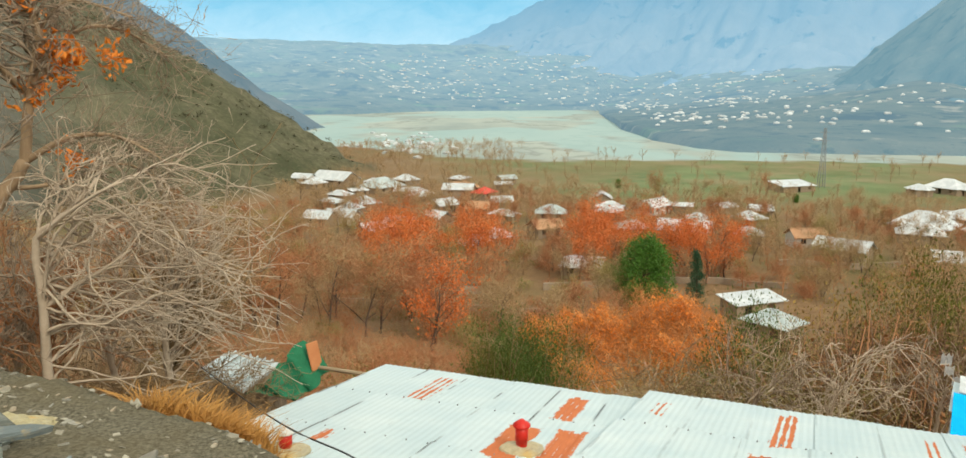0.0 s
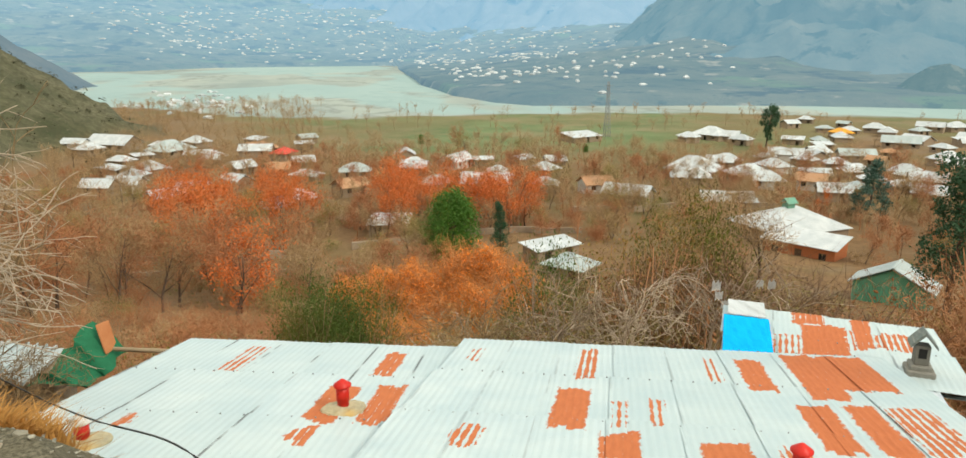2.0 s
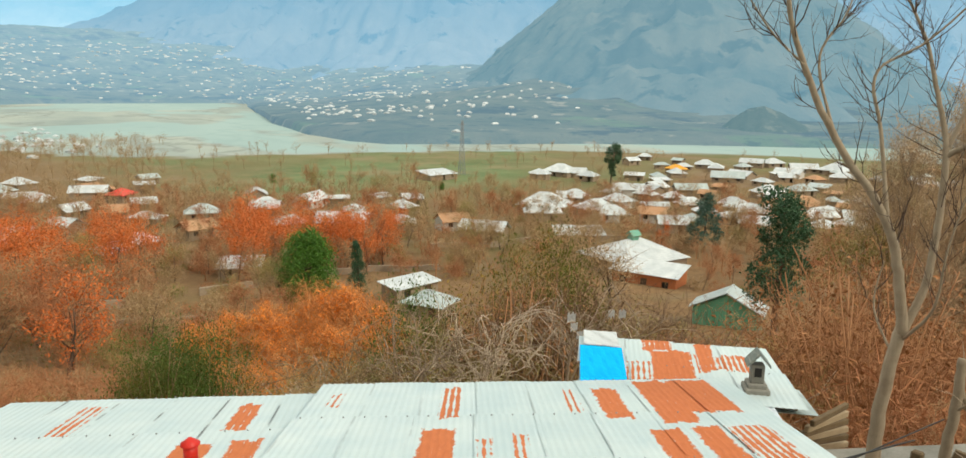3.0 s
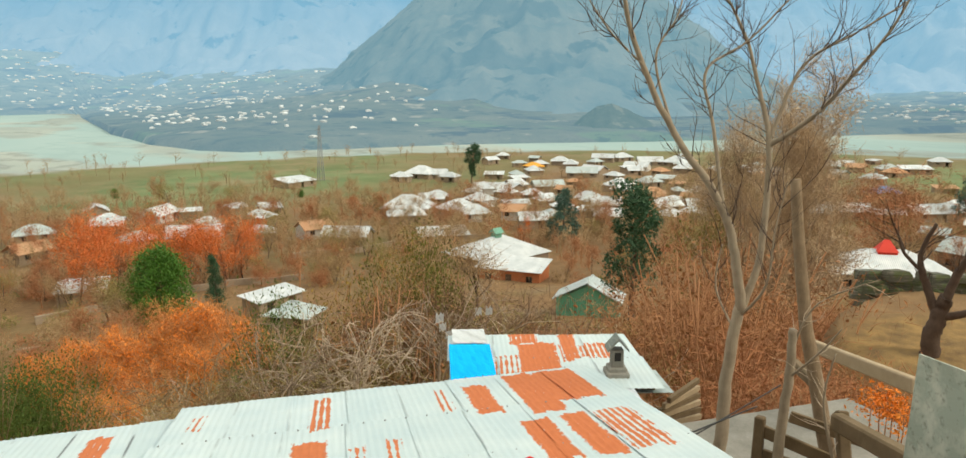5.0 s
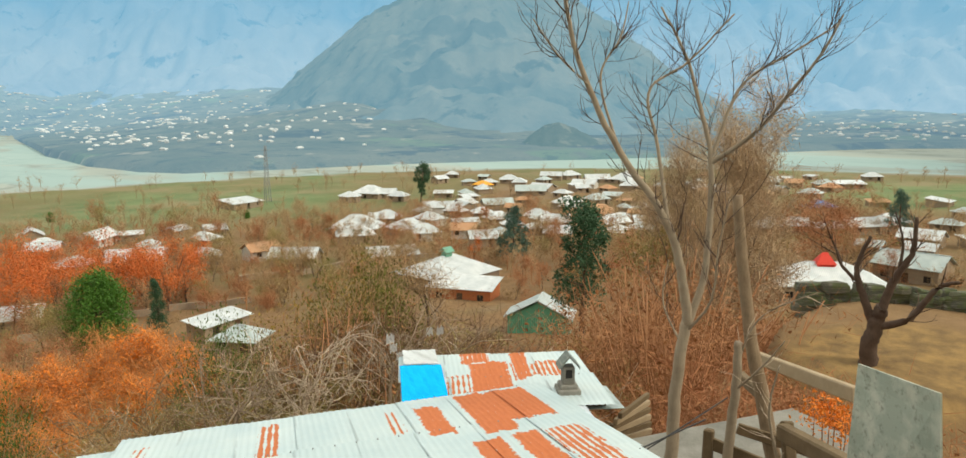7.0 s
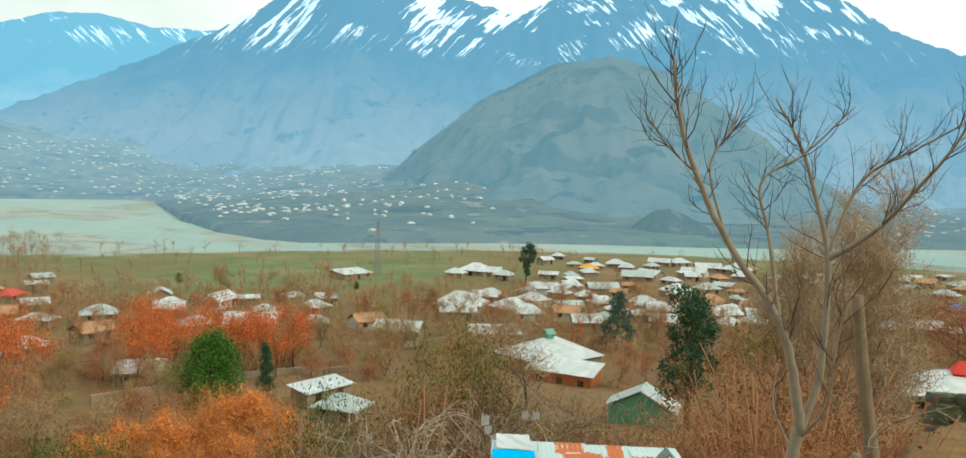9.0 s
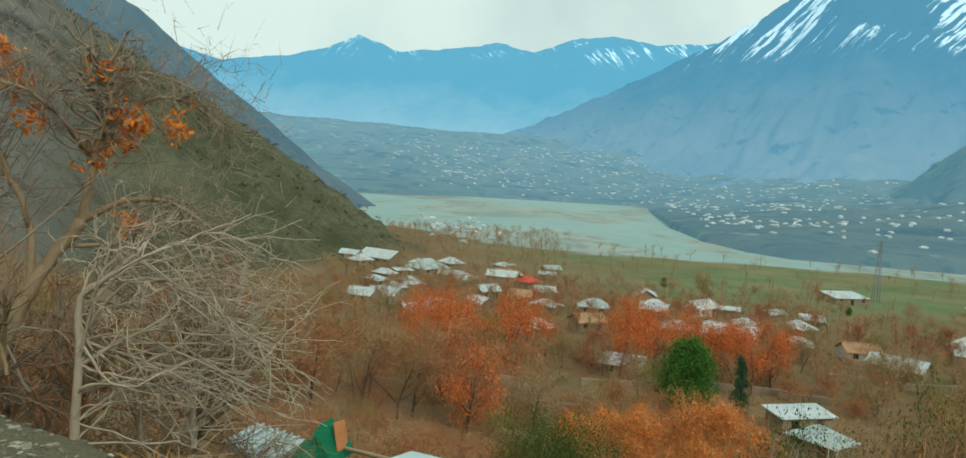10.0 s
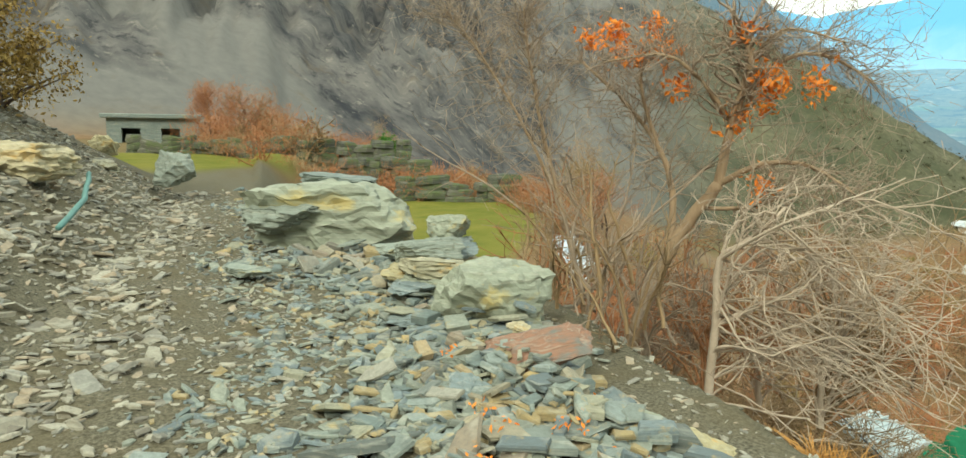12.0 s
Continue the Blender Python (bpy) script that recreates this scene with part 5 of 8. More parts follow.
def sheet_roof(name, o, u, v, width, rows, sheet_w, material, label, skew=0.0, deep=0.0038, lap=0.10):
    """Rows of corrugated sheets that lap one another down the slope and sideways."""
    f = roof_frame(o, u, v)
    if f.col[2].z < 0:
        f.col[2] = -f.col[2]
    root = thing(name, Matrix.Translation(o), label, "roof")
    inv = Matrix.Translation(o).inverted()
    rng = random.Random(name)
    shared = {}
    y = 0.0
    for j, ln in enumerate(rows):
        x = -0.05 * rng.random()
        n = int(round(width / sheet_w))
        for i in range(n):
            if ln not in shared:
                vs, fs = corrugated(sheet_w + 0.06, ln + 0.12, deep=deep)
                shared[ln] = mesh_object("iron_sheet", vs, fs, material, root, smooth_faces=True)
                ob = shared[ln]
            else:
                ob = share("iron_sheet", shared[ln], root, Matrix())
            lift = 0.004 * (i % 2) + 0.012 * j
            ob.matrix_basis = inv @ f @ pose(i * width / n + rng.uniform(-0.008, 0.008) - skew * y, y + rng.uniform(-0.02, 0.02), lift, rng.uniform(-0.25, 0.25), lap * rng.uniform(0.5, 1.3), rng.uniform(-0.4, 0.4))
        y += ln
    # nails along the laps
    t = Tubes()
    y = 0.0
    for ln in rows:
        for k in range(int(width / 0.228)):
            p = (inv @ f) @ Vector((0.08 + k * 0.228, y + 0.06, 0.02))
            t.add([p, p + Vector((0, 0, 0.012))], [0.010, 0.007], 5)
        y += ln
    tagged(t.object("nail_rows", M["steel"], root), kind="stuff")
    # purlins and rafter ends beneath
    span = sum(rows)
    for k in range(4):
        yy = 0.10 + (span - 0.2) * k / 3
        bm = bmesh.new()
        beam(bm, (inv @ f) @ Vector((0.05, yy, -0.07)), (inv @ f) @ Vector((width - 0.05, yy, -0.07)), 0.07, 0.09, 0.005)
        part("purlin", bm, M["wood_old"], root, "weathered wooden purlin")
    return root


RUST_LEFT = [(0.97, 1.21, 0.32, 1.41, 0.45), (2.76, 3.01, 0.45, 1.41, 0.8), (2.44, 2.79, 1.84, 2.96, 1.0), (2.96, 3.26, 1.74, 2.96, 0.85), (3.44, 3.7, 2.62, 3.41, 0.8), (0.84, 0.97, 2.97, 3.26, 0.7), (2.46, 2.69, 3.1, 3.47, 0.7)]
RUST_RIGHT = [(4.28, 4.54, 3.1, 3.54, 0.5), (3.88, 4.02, 0.38, 0.89, 0.4), (5.2, 5.43, 0.19, 1.51, 0.6), (5.07, 5.41, 1.87, 3.02, 1.0), (5.64, 5.77, 2.21, 2.98, 0.45), (5.98, 6.14, 2.11, 2.92, 0.5), (5.53, 5.88, 3.14, 3.71, 0.9), (6.37, 6.78, 3.25, 3.78, 1.0), (6.66, 6.82, 0.45, 1.39, 0.35), (7.04, 7.34, 0.47, 1.74, 1.0), (7.62, 8.02, 0.15, 1.95, 1.0), (7.75, 8.6, 0.2, 1.6, 1.0), (7.39, 7.71, 2.16, 3.36, 1.0), (7.84, 8.14, 2.12, 3.45, 1.0), (8.21, 8.65, 2.16, 3.41, 0.62), (7.0, 7.26, 3.33, 3.73, 0.5)]
RUST_WING = [(0.84, 1.28, -2.5, -1.6, 0.8), (0.95, 1.52, -1.65, 0.15, 1.0), (1.62, 1.86, -2.4, -0.8, 0.9), (1.42, 1.7, -1.5, -0.75, 0.4), (1.88, 2.4, -1.55, -0.9, 0.62), (0.6, 0.94, -1.1, -0.1, 0.45)]
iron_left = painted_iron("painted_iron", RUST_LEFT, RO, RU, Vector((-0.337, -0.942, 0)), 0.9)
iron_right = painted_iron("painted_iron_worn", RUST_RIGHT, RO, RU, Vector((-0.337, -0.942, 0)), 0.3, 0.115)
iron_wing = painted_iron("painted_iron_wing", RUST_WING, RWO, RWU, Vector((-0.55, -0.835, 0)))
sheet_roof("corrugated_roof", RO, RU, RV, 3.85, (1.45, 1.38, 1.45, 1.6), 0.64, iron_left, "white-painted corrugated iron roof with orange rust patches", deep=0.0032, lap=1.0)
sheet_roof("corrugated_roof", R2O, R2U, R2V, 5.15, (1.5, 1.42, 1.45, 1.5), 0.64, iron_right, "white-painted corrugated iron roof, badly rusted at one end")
sheet_roof("corrugated_roof", RWO - RWV * 2.15 + Vector((0, 0, 0.03)), RWU, RWV, 2.75, (1.1, 1.12), 0.69, iron_wing, "patched rusty corrugated iron roof of a lower wing")

# house body under the roofs
body = thing("roofed_house", Matrix(), "stone-and-mud house body below the iron roofs", "house")
bm = bmesh.new()
for a, b, ztop in ((RO + RU * 0.25 + RV * 0.35, RO + RU * 8.1 + RV * 0.35, -2.35), (RO + RU * 0.25 + RV * 0.35, RO + RU * 0.25 + RV * 5.4, -2.3), (RO + RU * 8.1 + RV * 0.6, RO + RU * 7.6 + RV * 5.0, -2.3)):
    m = (a + b) / 2
    d = (b - a).xy
    box(bm, 0, 0, 0, d.length, 0.35, 3.4, pose(m.x, m.y, ztop - 1.75, 0, 0, math.degrees(math.atan2(d.y, d.x))), 0.03)
part("wall", bm, M["wall_earth"], body)
wing_c = RWO - RWV * 1.0 + RWU * 1.35
bm = bmesh.new()
box(bm, 0, 0, 0, 2.3, 1.9, 3.6, pose(wing_c.x, wing_c.y, -4.15, 0, 0, -36), 0.03)
part("wing_wall", bm, M["wall_earth"], body)

# blue tarpaulin on the wing, and the loose pale sheet above it
def draped(name, o, u, v, w, l, mat, label, cat, n=10, amp=0.008, thick=0.006, seed=1):
    vs, fs = [], []
    for side in (0, 1):
        for j in range(n + 1):
            for i in range(n + 1):
                p = o + u * (w * i / n) + v * (l * j / n)
                vs.append(tuple(p + Vector((0, 0, amp * math.sin(i * 2.1 + seed) * math.cos(j * 1.3 + seed) + (thick if side else 0)))))
    k = (n + 1) ** 2
    for j in range(n):
        for i in range(n):
            a = j * (n + 1) + i
            fs += [(a, a + n + 1, a + n + 2, a + 1), (k + a, k + a + 1, k + a + n + 2, k + a + n + 1)]
    rim = [i for i in range(n + 1)] + [(j + 1) * (n + 1) - 1 for j in range(1, n + 1)] + [n * (n + 1) + i for i in range(n - 1, -1, -1)] + [j * (n + 1) for j in range(n - 1, 0, -1)]
    for a, b in zip(rim, rim[1:] + rim[:1]):
        fs.append((a, b, b + k, a + k))
    ob = mesh_object(name, vs, fs, mat, None, smooth_faces=False)
    return tagged(ob, label, cat)


draped("blue_tarp", RWO - RWV * 1.55 + RWU * 0.0 + Vector((0, 0, 0.075)), RWU, RWV, 0.62, 1.62, M["tarp_blue"], "bright blue plastic sheet laid on the iron roof", "tarp")
draped("loose_sheet", RWO - RWV * 2.28 + RWU * 0.06 + Vector((0, 0, 0.09)), RWU, RWV, 0.52, 0.72, M["roof_white"], "loose pale iron sheet at the roof edge", "metal sheet")
draped("side_sheet", RWO - RWV * 0.75 + RWU * 2.2 + Vector((0, 0, -0.06)), RWU, RWV, 0.72, 0.85, M["roof_grey"], "grey flat iron sheet under the stone chimney", "metal sheet")
draped("edge_sheet", RWO + RWV * 0.1 + RWU * 1.95 + Vector((0, 0, 0.03)), RWU, RWV, 0.42, 1.35, M["sheet_blue"], "pale iron flashing along the roof edge", "metal sheet")

for k, (p_, w_) in enumerate((((8.84, 13.64, -3.37), 0.19), ((8.85, 13.51, -3.56), 0.16), ((9.58, 13.13, -3.24), 0.15), ((9.77, 12.99, -3.23), 0.16), ((8.91, 13.35, -3.72), 0.14))):
    draped("plastic_scrap", Vector(p_), Vector((0.75, -0.6, 0.2)), Vector((0.1, 0.2, -0.95)), w_, w_ * 1.2, M["scrap_white"], "crumpled white plastic scrap caught in the bushes", "litter", n=6, amp=0.05, seed=k)

# stone chimney with a gabled cap
cx, cy = 7.18, 6.63
ch = thing("chimney", pose(cx, cy, -2.22, 0, 0, -36) @ Matrix.Diagonal((0.68, 0.68, 0.74, 1)), "grey stone chimney with a small gabled cap", "chimney")
bm = bmesh.new()
box(bm, 0, 0, 0.05, 0.46, 0.46, 0.14, bevel=0.02)
box(bm, 0, 0, 0.15, 0.36, 0.36, 0.10, bevel=0.02)
part("base", bm, M["concrete"], ch)
bm = bmesh.new()
box(bm, 0, 0, 0.36, 0.24, 0.24, 0.34, bevel=0.015)
part("shaft", bm, M["concrete"], ch)
# shaft is solid: a near-black plate on it gives the hole's shade
bm = bmesh.new()
box(bm, 0, -0.121, 0.40, 0.13, 0.012, 0.16)
part("opening", bm, M["dark_open"], ch, "near-black plate for the shade of a smoke hole")
for sx in (-1, 1):
    bm = bmesh.new()
    ends = [[bm.verts.new((x_, y_, z_)) for x_, z_ in ((sx * 0.21, 0.50), (sx * 0.21, 0.55), (0, 0.78), (0, 0.72))] for y_ in (-0.19, 0.19)]
    bm.faces.new(ends[0])
    bm.faces.new(ends[1][::-1])
    for i in range(4):
        bm.faces.new((ends[0][i], ends[0][(i + 1) % 4], ends[1][(i + 1) % 4], ends[1][i]))
    bmesh.ops.recalc_face_normals(bm, faces=bm.faces)
    part("cap_slab", bm, M["stone_grey"], ch)


def flue(x, y, z, tall, red, label):
    """A stove pipe with a hooded top, bedded in mortar."""
    root = thing("stove_pipe", pose(x, y, z), label, "stove pipe", "stove pipes on the roof")
    rng = random.Random(int(x * 100))
    bm = bmesh.new()
    bmesh.ops.create_icosphere(bm, subdivisions=3, radius=0.17)
    for v in bm.verts:
        v.co = Vector((v.co.x * (1.25 + 0.25 * math.sin(9 * v.co.y)), v.co.y, v.co.z * 0.38 + 0.02 * noise.noise(v.co * 14)))
    part("mortar", bm, M["stone_tan"], root, "lump of rough mortar")
    t = Tubes()
    t.add([Vector((0, 0, 0)), Vector((0, 0, tall * 0.45)), Vector((0, 0, tall * 0.46)), Vector((0, 0, tall))], [0.055, 0.055, 0.062, 0.062], 16)
    t.object("pipe", M["pipe_red"], root)
    t = Tubes()
    t.add([Vector((0, 0, tall)), Vector((0, 0, tall + 0.015)), Vector((0, 0, tall + 0.07))], [0.085, 0.085, 0.012], 16)
    t.object("hood", M["pipe_red"] if red else M["pipe_white"], root)
    return root


flue(0.37, 6.64, -1.79, 0.26, True, "short red stove pipe bedded in mortar on the roof")
flue(-1.79, 6.27, -1.62, 0.20, False, "short red stove pipe with a white hood")
flue(3.62, 4.28, -1.62, 0.24, True, "short red stove pipe at the rusty end of the roof")

# ---- the hut with green netting ----
M["hut_iron"] = ribbed("hut_iron", (0.42, 0.50, 0.50), (0.56, 0.62, 0.60))
hut = thing("hut", Matrix(), "low hut with a grey iron roof and green netting", "hut")
ha, hb, hc, hd = (Vector(p) for p in ((-4.60, 11.30, -2.80), (-4.59, 12.80, -2.99), (-3.64, 12.69, -3.18), (-3.82, 11.17, -3.06)))
bm = bmesh.new()
tops = [bm.verts.new(p) for p in (ha, hb, hc, hd)]
lows = [bm.verts.new(p - Vector((0, 0, 0.05))) for p in (ha, hb, hc, hd)]
bm.faces.new(tops)
bm.faces.new(lows[::-1])
for i in range(4):
    bm.faces.new((tops[i], lows[i], lows[(i + 1) % 4], tops[(i + 1) % 4]))
bmesh.ops.recalc_face_normals(bm, faces=bm.faces)
part("roof", bm, M["hut_iron"], hut)
for k in range(1, 7):
    bm = bmesh.new()
    beam(bm, ha.lerp(hd, k / 7) + Vector((0, 0, 0.03)), hb.lerp(hc, k / 7) + Vector((0, 0, 0.03)), 0.03, 0.03, 0)
    part("roof_rib", bm, M["hut_iron"], hut)
bm = bmesh.new()
mid = (ha + hb + hc + hd) / 4
box(bm, mid.x, mid.y, mid.z - 1.7, 1.3, 1.1, 3.0, bevel=0.02)
part("wall", bm, M["wall_earth"], hut)
n0, n1, n2, n3 = (Vector(p) for p in ((-3.73, 10.98, -3.05), (-3.10, 12.01, -2.51), (-2.57, 11.72, -2.95), (-3.04, 10.99, -3.15)))
vs, fs = [], []
for j in range(9):
    for i in range(13):
        p = n0.lerp(n1, i / 12).lerp(n3.lerp(n2, i / 12), j / 8)
        p = p + Vector((0.05 * math.sin(i * 1.7), 0.12 * math.sin(i * 1.1 + j * 0.3), -0.10 * math.sin(math.pi * i / 12) + 0.03 * math.sin(i * 3 + j)))
        vs.append(tuple(p))
        vs.append(tuple(p + Vector((0.0, 0.025, -0.01))))
for j in range(8):
    for i in range(12):
        a = 2 * (j * 13 + i)
        fs += [(a, a + 2, a + 28, a + 26), (a + 1, a + 27, a + 29, a + 3)]
mesh_object("netting", vs, fs, M["net_green"], hut, "draped dark green netting", True)
bm = bmesh.new()
c0, c1 = Vector((-2.87, 11.86, -2.50)), Vector((-2.76, 11.78, -2.95))
beam(bm, c0, c1, 0.24, 0.03, 0.01)
part("cloth", bm, M["cloth_orange"], hut, "faded orange cloth")
t = Tubes()
t.add([Vector(p) for p in ((-2.70, 11.69, -2.88), (-2.21, 11.29, -2.79), (-1.75, 10.86, -2.68))], [0.035, 0.035, 0.035], 8)
t.object("pole", M["beam_pale"], hut, "pale wooden pole")

# ---- wires ----
def wire(points, r, label, mat="cable"):
    t = Tubes()
    path = curve_path(points, 24, random.Random(3), 0.0)
    t.add(path, [r] * len(path), 5)
    return tagged(t.object("cable", M[mat]), label, "cable")


wire([(-4.66, 11.06, -2.42), (-2.65, 7.55, -1.59), (-1.66, 5.97, -1.24), (-0.99, 5.31, -1.17), (-0.64, 4.96, -1.26)], 0.008, "black cable sagging over the roof edge")
wire([(5.16, 4.79, -2.13), (5.90, 4.70, -2.11), (6.56, 4.64, -2.02), (7.78, 4.58, -1.84)], 0.009, "black cable running to the tree")
wire([(4.81, 4.29, -1.75), (5.57, 4.15, -1.62), (6.73, 4.22, -1.70)], 0.009, "black cable beside the roof")

# ---- trees seen close ----
def limb_tree(name, seed, label, limbs, mat, twig_mat, twig_spec, leaf_at=(), leaf=None, haze=None):
    """A tree whose main limbs follow given ways; side twigs grow at random. A limb: control points, start and end radius."""
    rng = random.Random(seed)
    o = Vector(limbs[0][0][0])
    root = thing(name, Matrix.Translation(o), label, "tree")
    big_, small = Tubes(), Tubes()
    tips = []
    for pts, r0, r1 in limbs:
        path = curve_path([Vector(p) - o for p in pts], 5 * len(pts), rng, r0 * 0.12)
        n = len(path) - 1
        big_.add(path, [r0 + (r1 - r0) * (i / n) ** 0.8 for i in range(n + 1)], 8)
        if twig_spec and pts is not limbs[0][0]:
            count, length, angle, bend, rise, sub = twig_spec
            ln = sum((path[i + 1] - path[i]).length for i in range(n))
            for k in range(int(count * ln)):
                i = rng.randint(n // 4, n - 1)
                d = (path[i + 1] - path[i]).normalized()
                u = d.orthogonal().normalized()
                u.rotate(Matrix.Rotation(rng.uniform(0, 6.28), 3, d))
                a = radians(angle * rng.uniform(0.6, 1.3))
                q = shoot(rng, path[i], d * math.cos(a) + u * math.sin(a), length * rng.uniform(0.3, 1.2), 5, bend, rise)
                rr = max(r1 * 0.6, 0.0065) * rng.uniform(0.6, 1.1)
                small.add(q, [rr * (1 - 0.15 * j) for j in range(6)], 4)
                tips.append(q[-1])
                for _ in range(sub):
                    j = rng.randint(1, 4)
                    e = Vector((rng.gauss(0, 1), rng.gauss(0, 1), rng.gauss(0.2, 1))).normalized()
                    s2 = shoot(rng, q[j], (q[j + 1] - q[j]).normalized() + e * 0.8, length * 0.4 * rng.uniform(0.4, 1.2), 3, bend, rise)
                    small.add(s2, [rr * 0.5, rr * 0.4, rr * 0.3, rr * 0.18], 3)
    big_.object("trunk", mat, root)
    if haze:
        fuzzy(root, seed, tips, *haze)
    if small.v:
        small.object("crown", twig_mat, root)
    if leaf_at:
        m_, per, sp, size = leaf
        v, f = leaf_cloud(rng, [Vector(p) - o for p in leaf_at], per, sp, size)
        mesh_object("foliage", v, f, m_, root, "last bright orange leaves")
    return root


limb_tree("bare_tree", 5, "tall bare grey-barked tree with forked upswept limbs", [
    (((7.09, 4.90, -3.58), (7.09, 4.89, -2.62), (7.12, 4.86, -1.55), (7.17, 4.78, -0.80)), 0.092, 0.062),
    (((7.17, 4.77, -0.84), (7.04, 4.80, -0.22), (6.85, 4.90, 0.40), (6.36, 5.21, 1.22), (6.04, 5.43, 2.02), (5.87, 5.48, 2.59), (5.82, 5.52, 3.07)), 0.063, 0.014),
    (((7.17, 4.77, -0.84), (7.35, 4.68, -0.17), (7.44, 4.72, 0.99), (7.45, 4.89, 1.60), (7.44, 5.10, 2.20), (7.35, 5.39, 2.76)), 0.050, 0.011),
    (((7.44, 4.72, 0.99), (7.58, 4.29, 1.33), (7.65, 3.96, 1.74), (7.69, 3.65, 2.15), (7.76, 3.49, 2.52)), 0.030, 0.010),
    (((7.45, 4.71, 1.09), (7.77, 4.57, 1.86), (8.19, 4.21, 2.21), (8.47, 3.85, 2.51)), 0.024, 0.008),
    (((6.87, 4.87, 0.34), (6.95, 5.10, 1.20), (6.97, 5.25, 1.80), (7.37, 5.01, 2.13), (7.71, 4.67, 2.64)), 0.025, 0.008),
    (((6.38, 5.19, 1.18), (6.40, 5.48, 1.93), (6.61, 5.38, 2.38), (6.74, 5.38, 2.77)), 0.018, 0.006),
    (((6.09, 5.38, 1.86), (5.80, 5.55, 2.17), (5.55, 5.67, 2.53)), 0.015, 0.006),
    (((7.16, 4.80, -0.95), (7.13, 4.46, -0.51), (7.08, 4.36, 0.12), (7.12, 4.28, 0.65)), 0.022, 0.006),
    (((7.14, 4.82, -1.10), (7.26, 5.18, -0.68), (7.37, 5.20, -0.18)), 0.018, 0.006),
], M["bark_grey"], M["bark_dark"], (9, 0.75, 44, 0.22, 0.20, 3))

limb_tree("persimmon_tree", 8, "bare gnarled fruit tree with a few orange leaves at its top", [
    (((-5.16, 6.53, -1.70), (-5.06, 6.60, -1.13), (-4.90, 6.70, -0.30), (-4.64, 6.88, 0.43), (-4.34, 7.05, 0.96)), 0.089, 0.060),
    (((-4.34, 7.05, 0.96), (-4.27, 7.10, 1.55), (-4.09, 7.05, 2.16), (-4.19, 7.00, 2.44)), 0.056, 0.030),
    (((-4.71, 6.83, 0.30), (-4.80, 6.93, 0.87), (-5.01, 6.93, 1.33), (-5.40, 6.81, 1.80), (-5.86, 6.62, 2.22)), 0.045, 0.013),
    (((-5.01, 6.93, 1.33), (-5.11, 6.72, 1.98), (-4.98, 6.80, 2.36)), 0.027, 0.010),
    (((-4.34, 7.05, 0.96), (-3.87, 7.03, 1.19), (-3.39, 6.98, 1.19), (-2.95, 7.01, 0.93)), 0.037, 0.010),
    (((-4.27, 7.10, 1.55), (-3.91, 7.29, 2.15), (-3.52, 7.45, 2.20), (-3.15, 7.60, 1.95)), 0.030, 0.009),
    (((-4.27, 7.09, 1.58), (-4.47, 6.69, 2.03), (-4.69, 6.41, 2.20), (-5.11, 6.10, 2.12)), 0.027, 0.009),
    (((-4.09, 7.05, 2.16), (-3.78, 7.06, 2.43), (-3.26, 7.16, 2.29)), 0.020, 0.008),
    (((-5.15, 6.38, -1.39), (-5.45, 6.15, 0.20), (-5.68, 5.95, 1.27), (-5.82, 5.81, 2.13), (-5.88, 5.76, 2.67)), 0.037, 0.009),
    (((-5.53, 6.07, 0.65), (-5.98, 5.84, 1.58), (-6.40, 5.57, 2.32), (-6.71, 5.41, 2.69)), 0.020, 0.007),
    (((-4.50, 6.96, 0.71), (-4.22, 7.41, 0.71), (-3.76, 7.76, 0.87), (-3.36, 7.92, 0.60)), 0.027, 0.008),
], M["bark_fruit"], M["twig_tan"], (44, 0.72, 58, 0.30, 0.02, 3),
    ((-5.66, 6.62, 2.43), (-5.40, 6.65, 2.48), (-5.35, 6.70, 2.27), (-5.12, 6.70, 2.23), (-5.00, 6.79, 2.53), (-4.83, 6.75, 2.26), (-4.65, 6.73, 1.93), (-4.16, 7.01, 2.42), (-3.97, 7.11, 1.98), (-3.85, 7.17, 1.96), (-3.54, 7.31, 1.93), (-4.03, 7.22, 1.74), (-4.27, 7.10, 1.61), (-3.87, 7.03, 0.97)),
    (M["leaf_orange"], 60, 0.075, 0.042), (5, 0.14, 0.25, 0.0036, M["twig_tan"]))

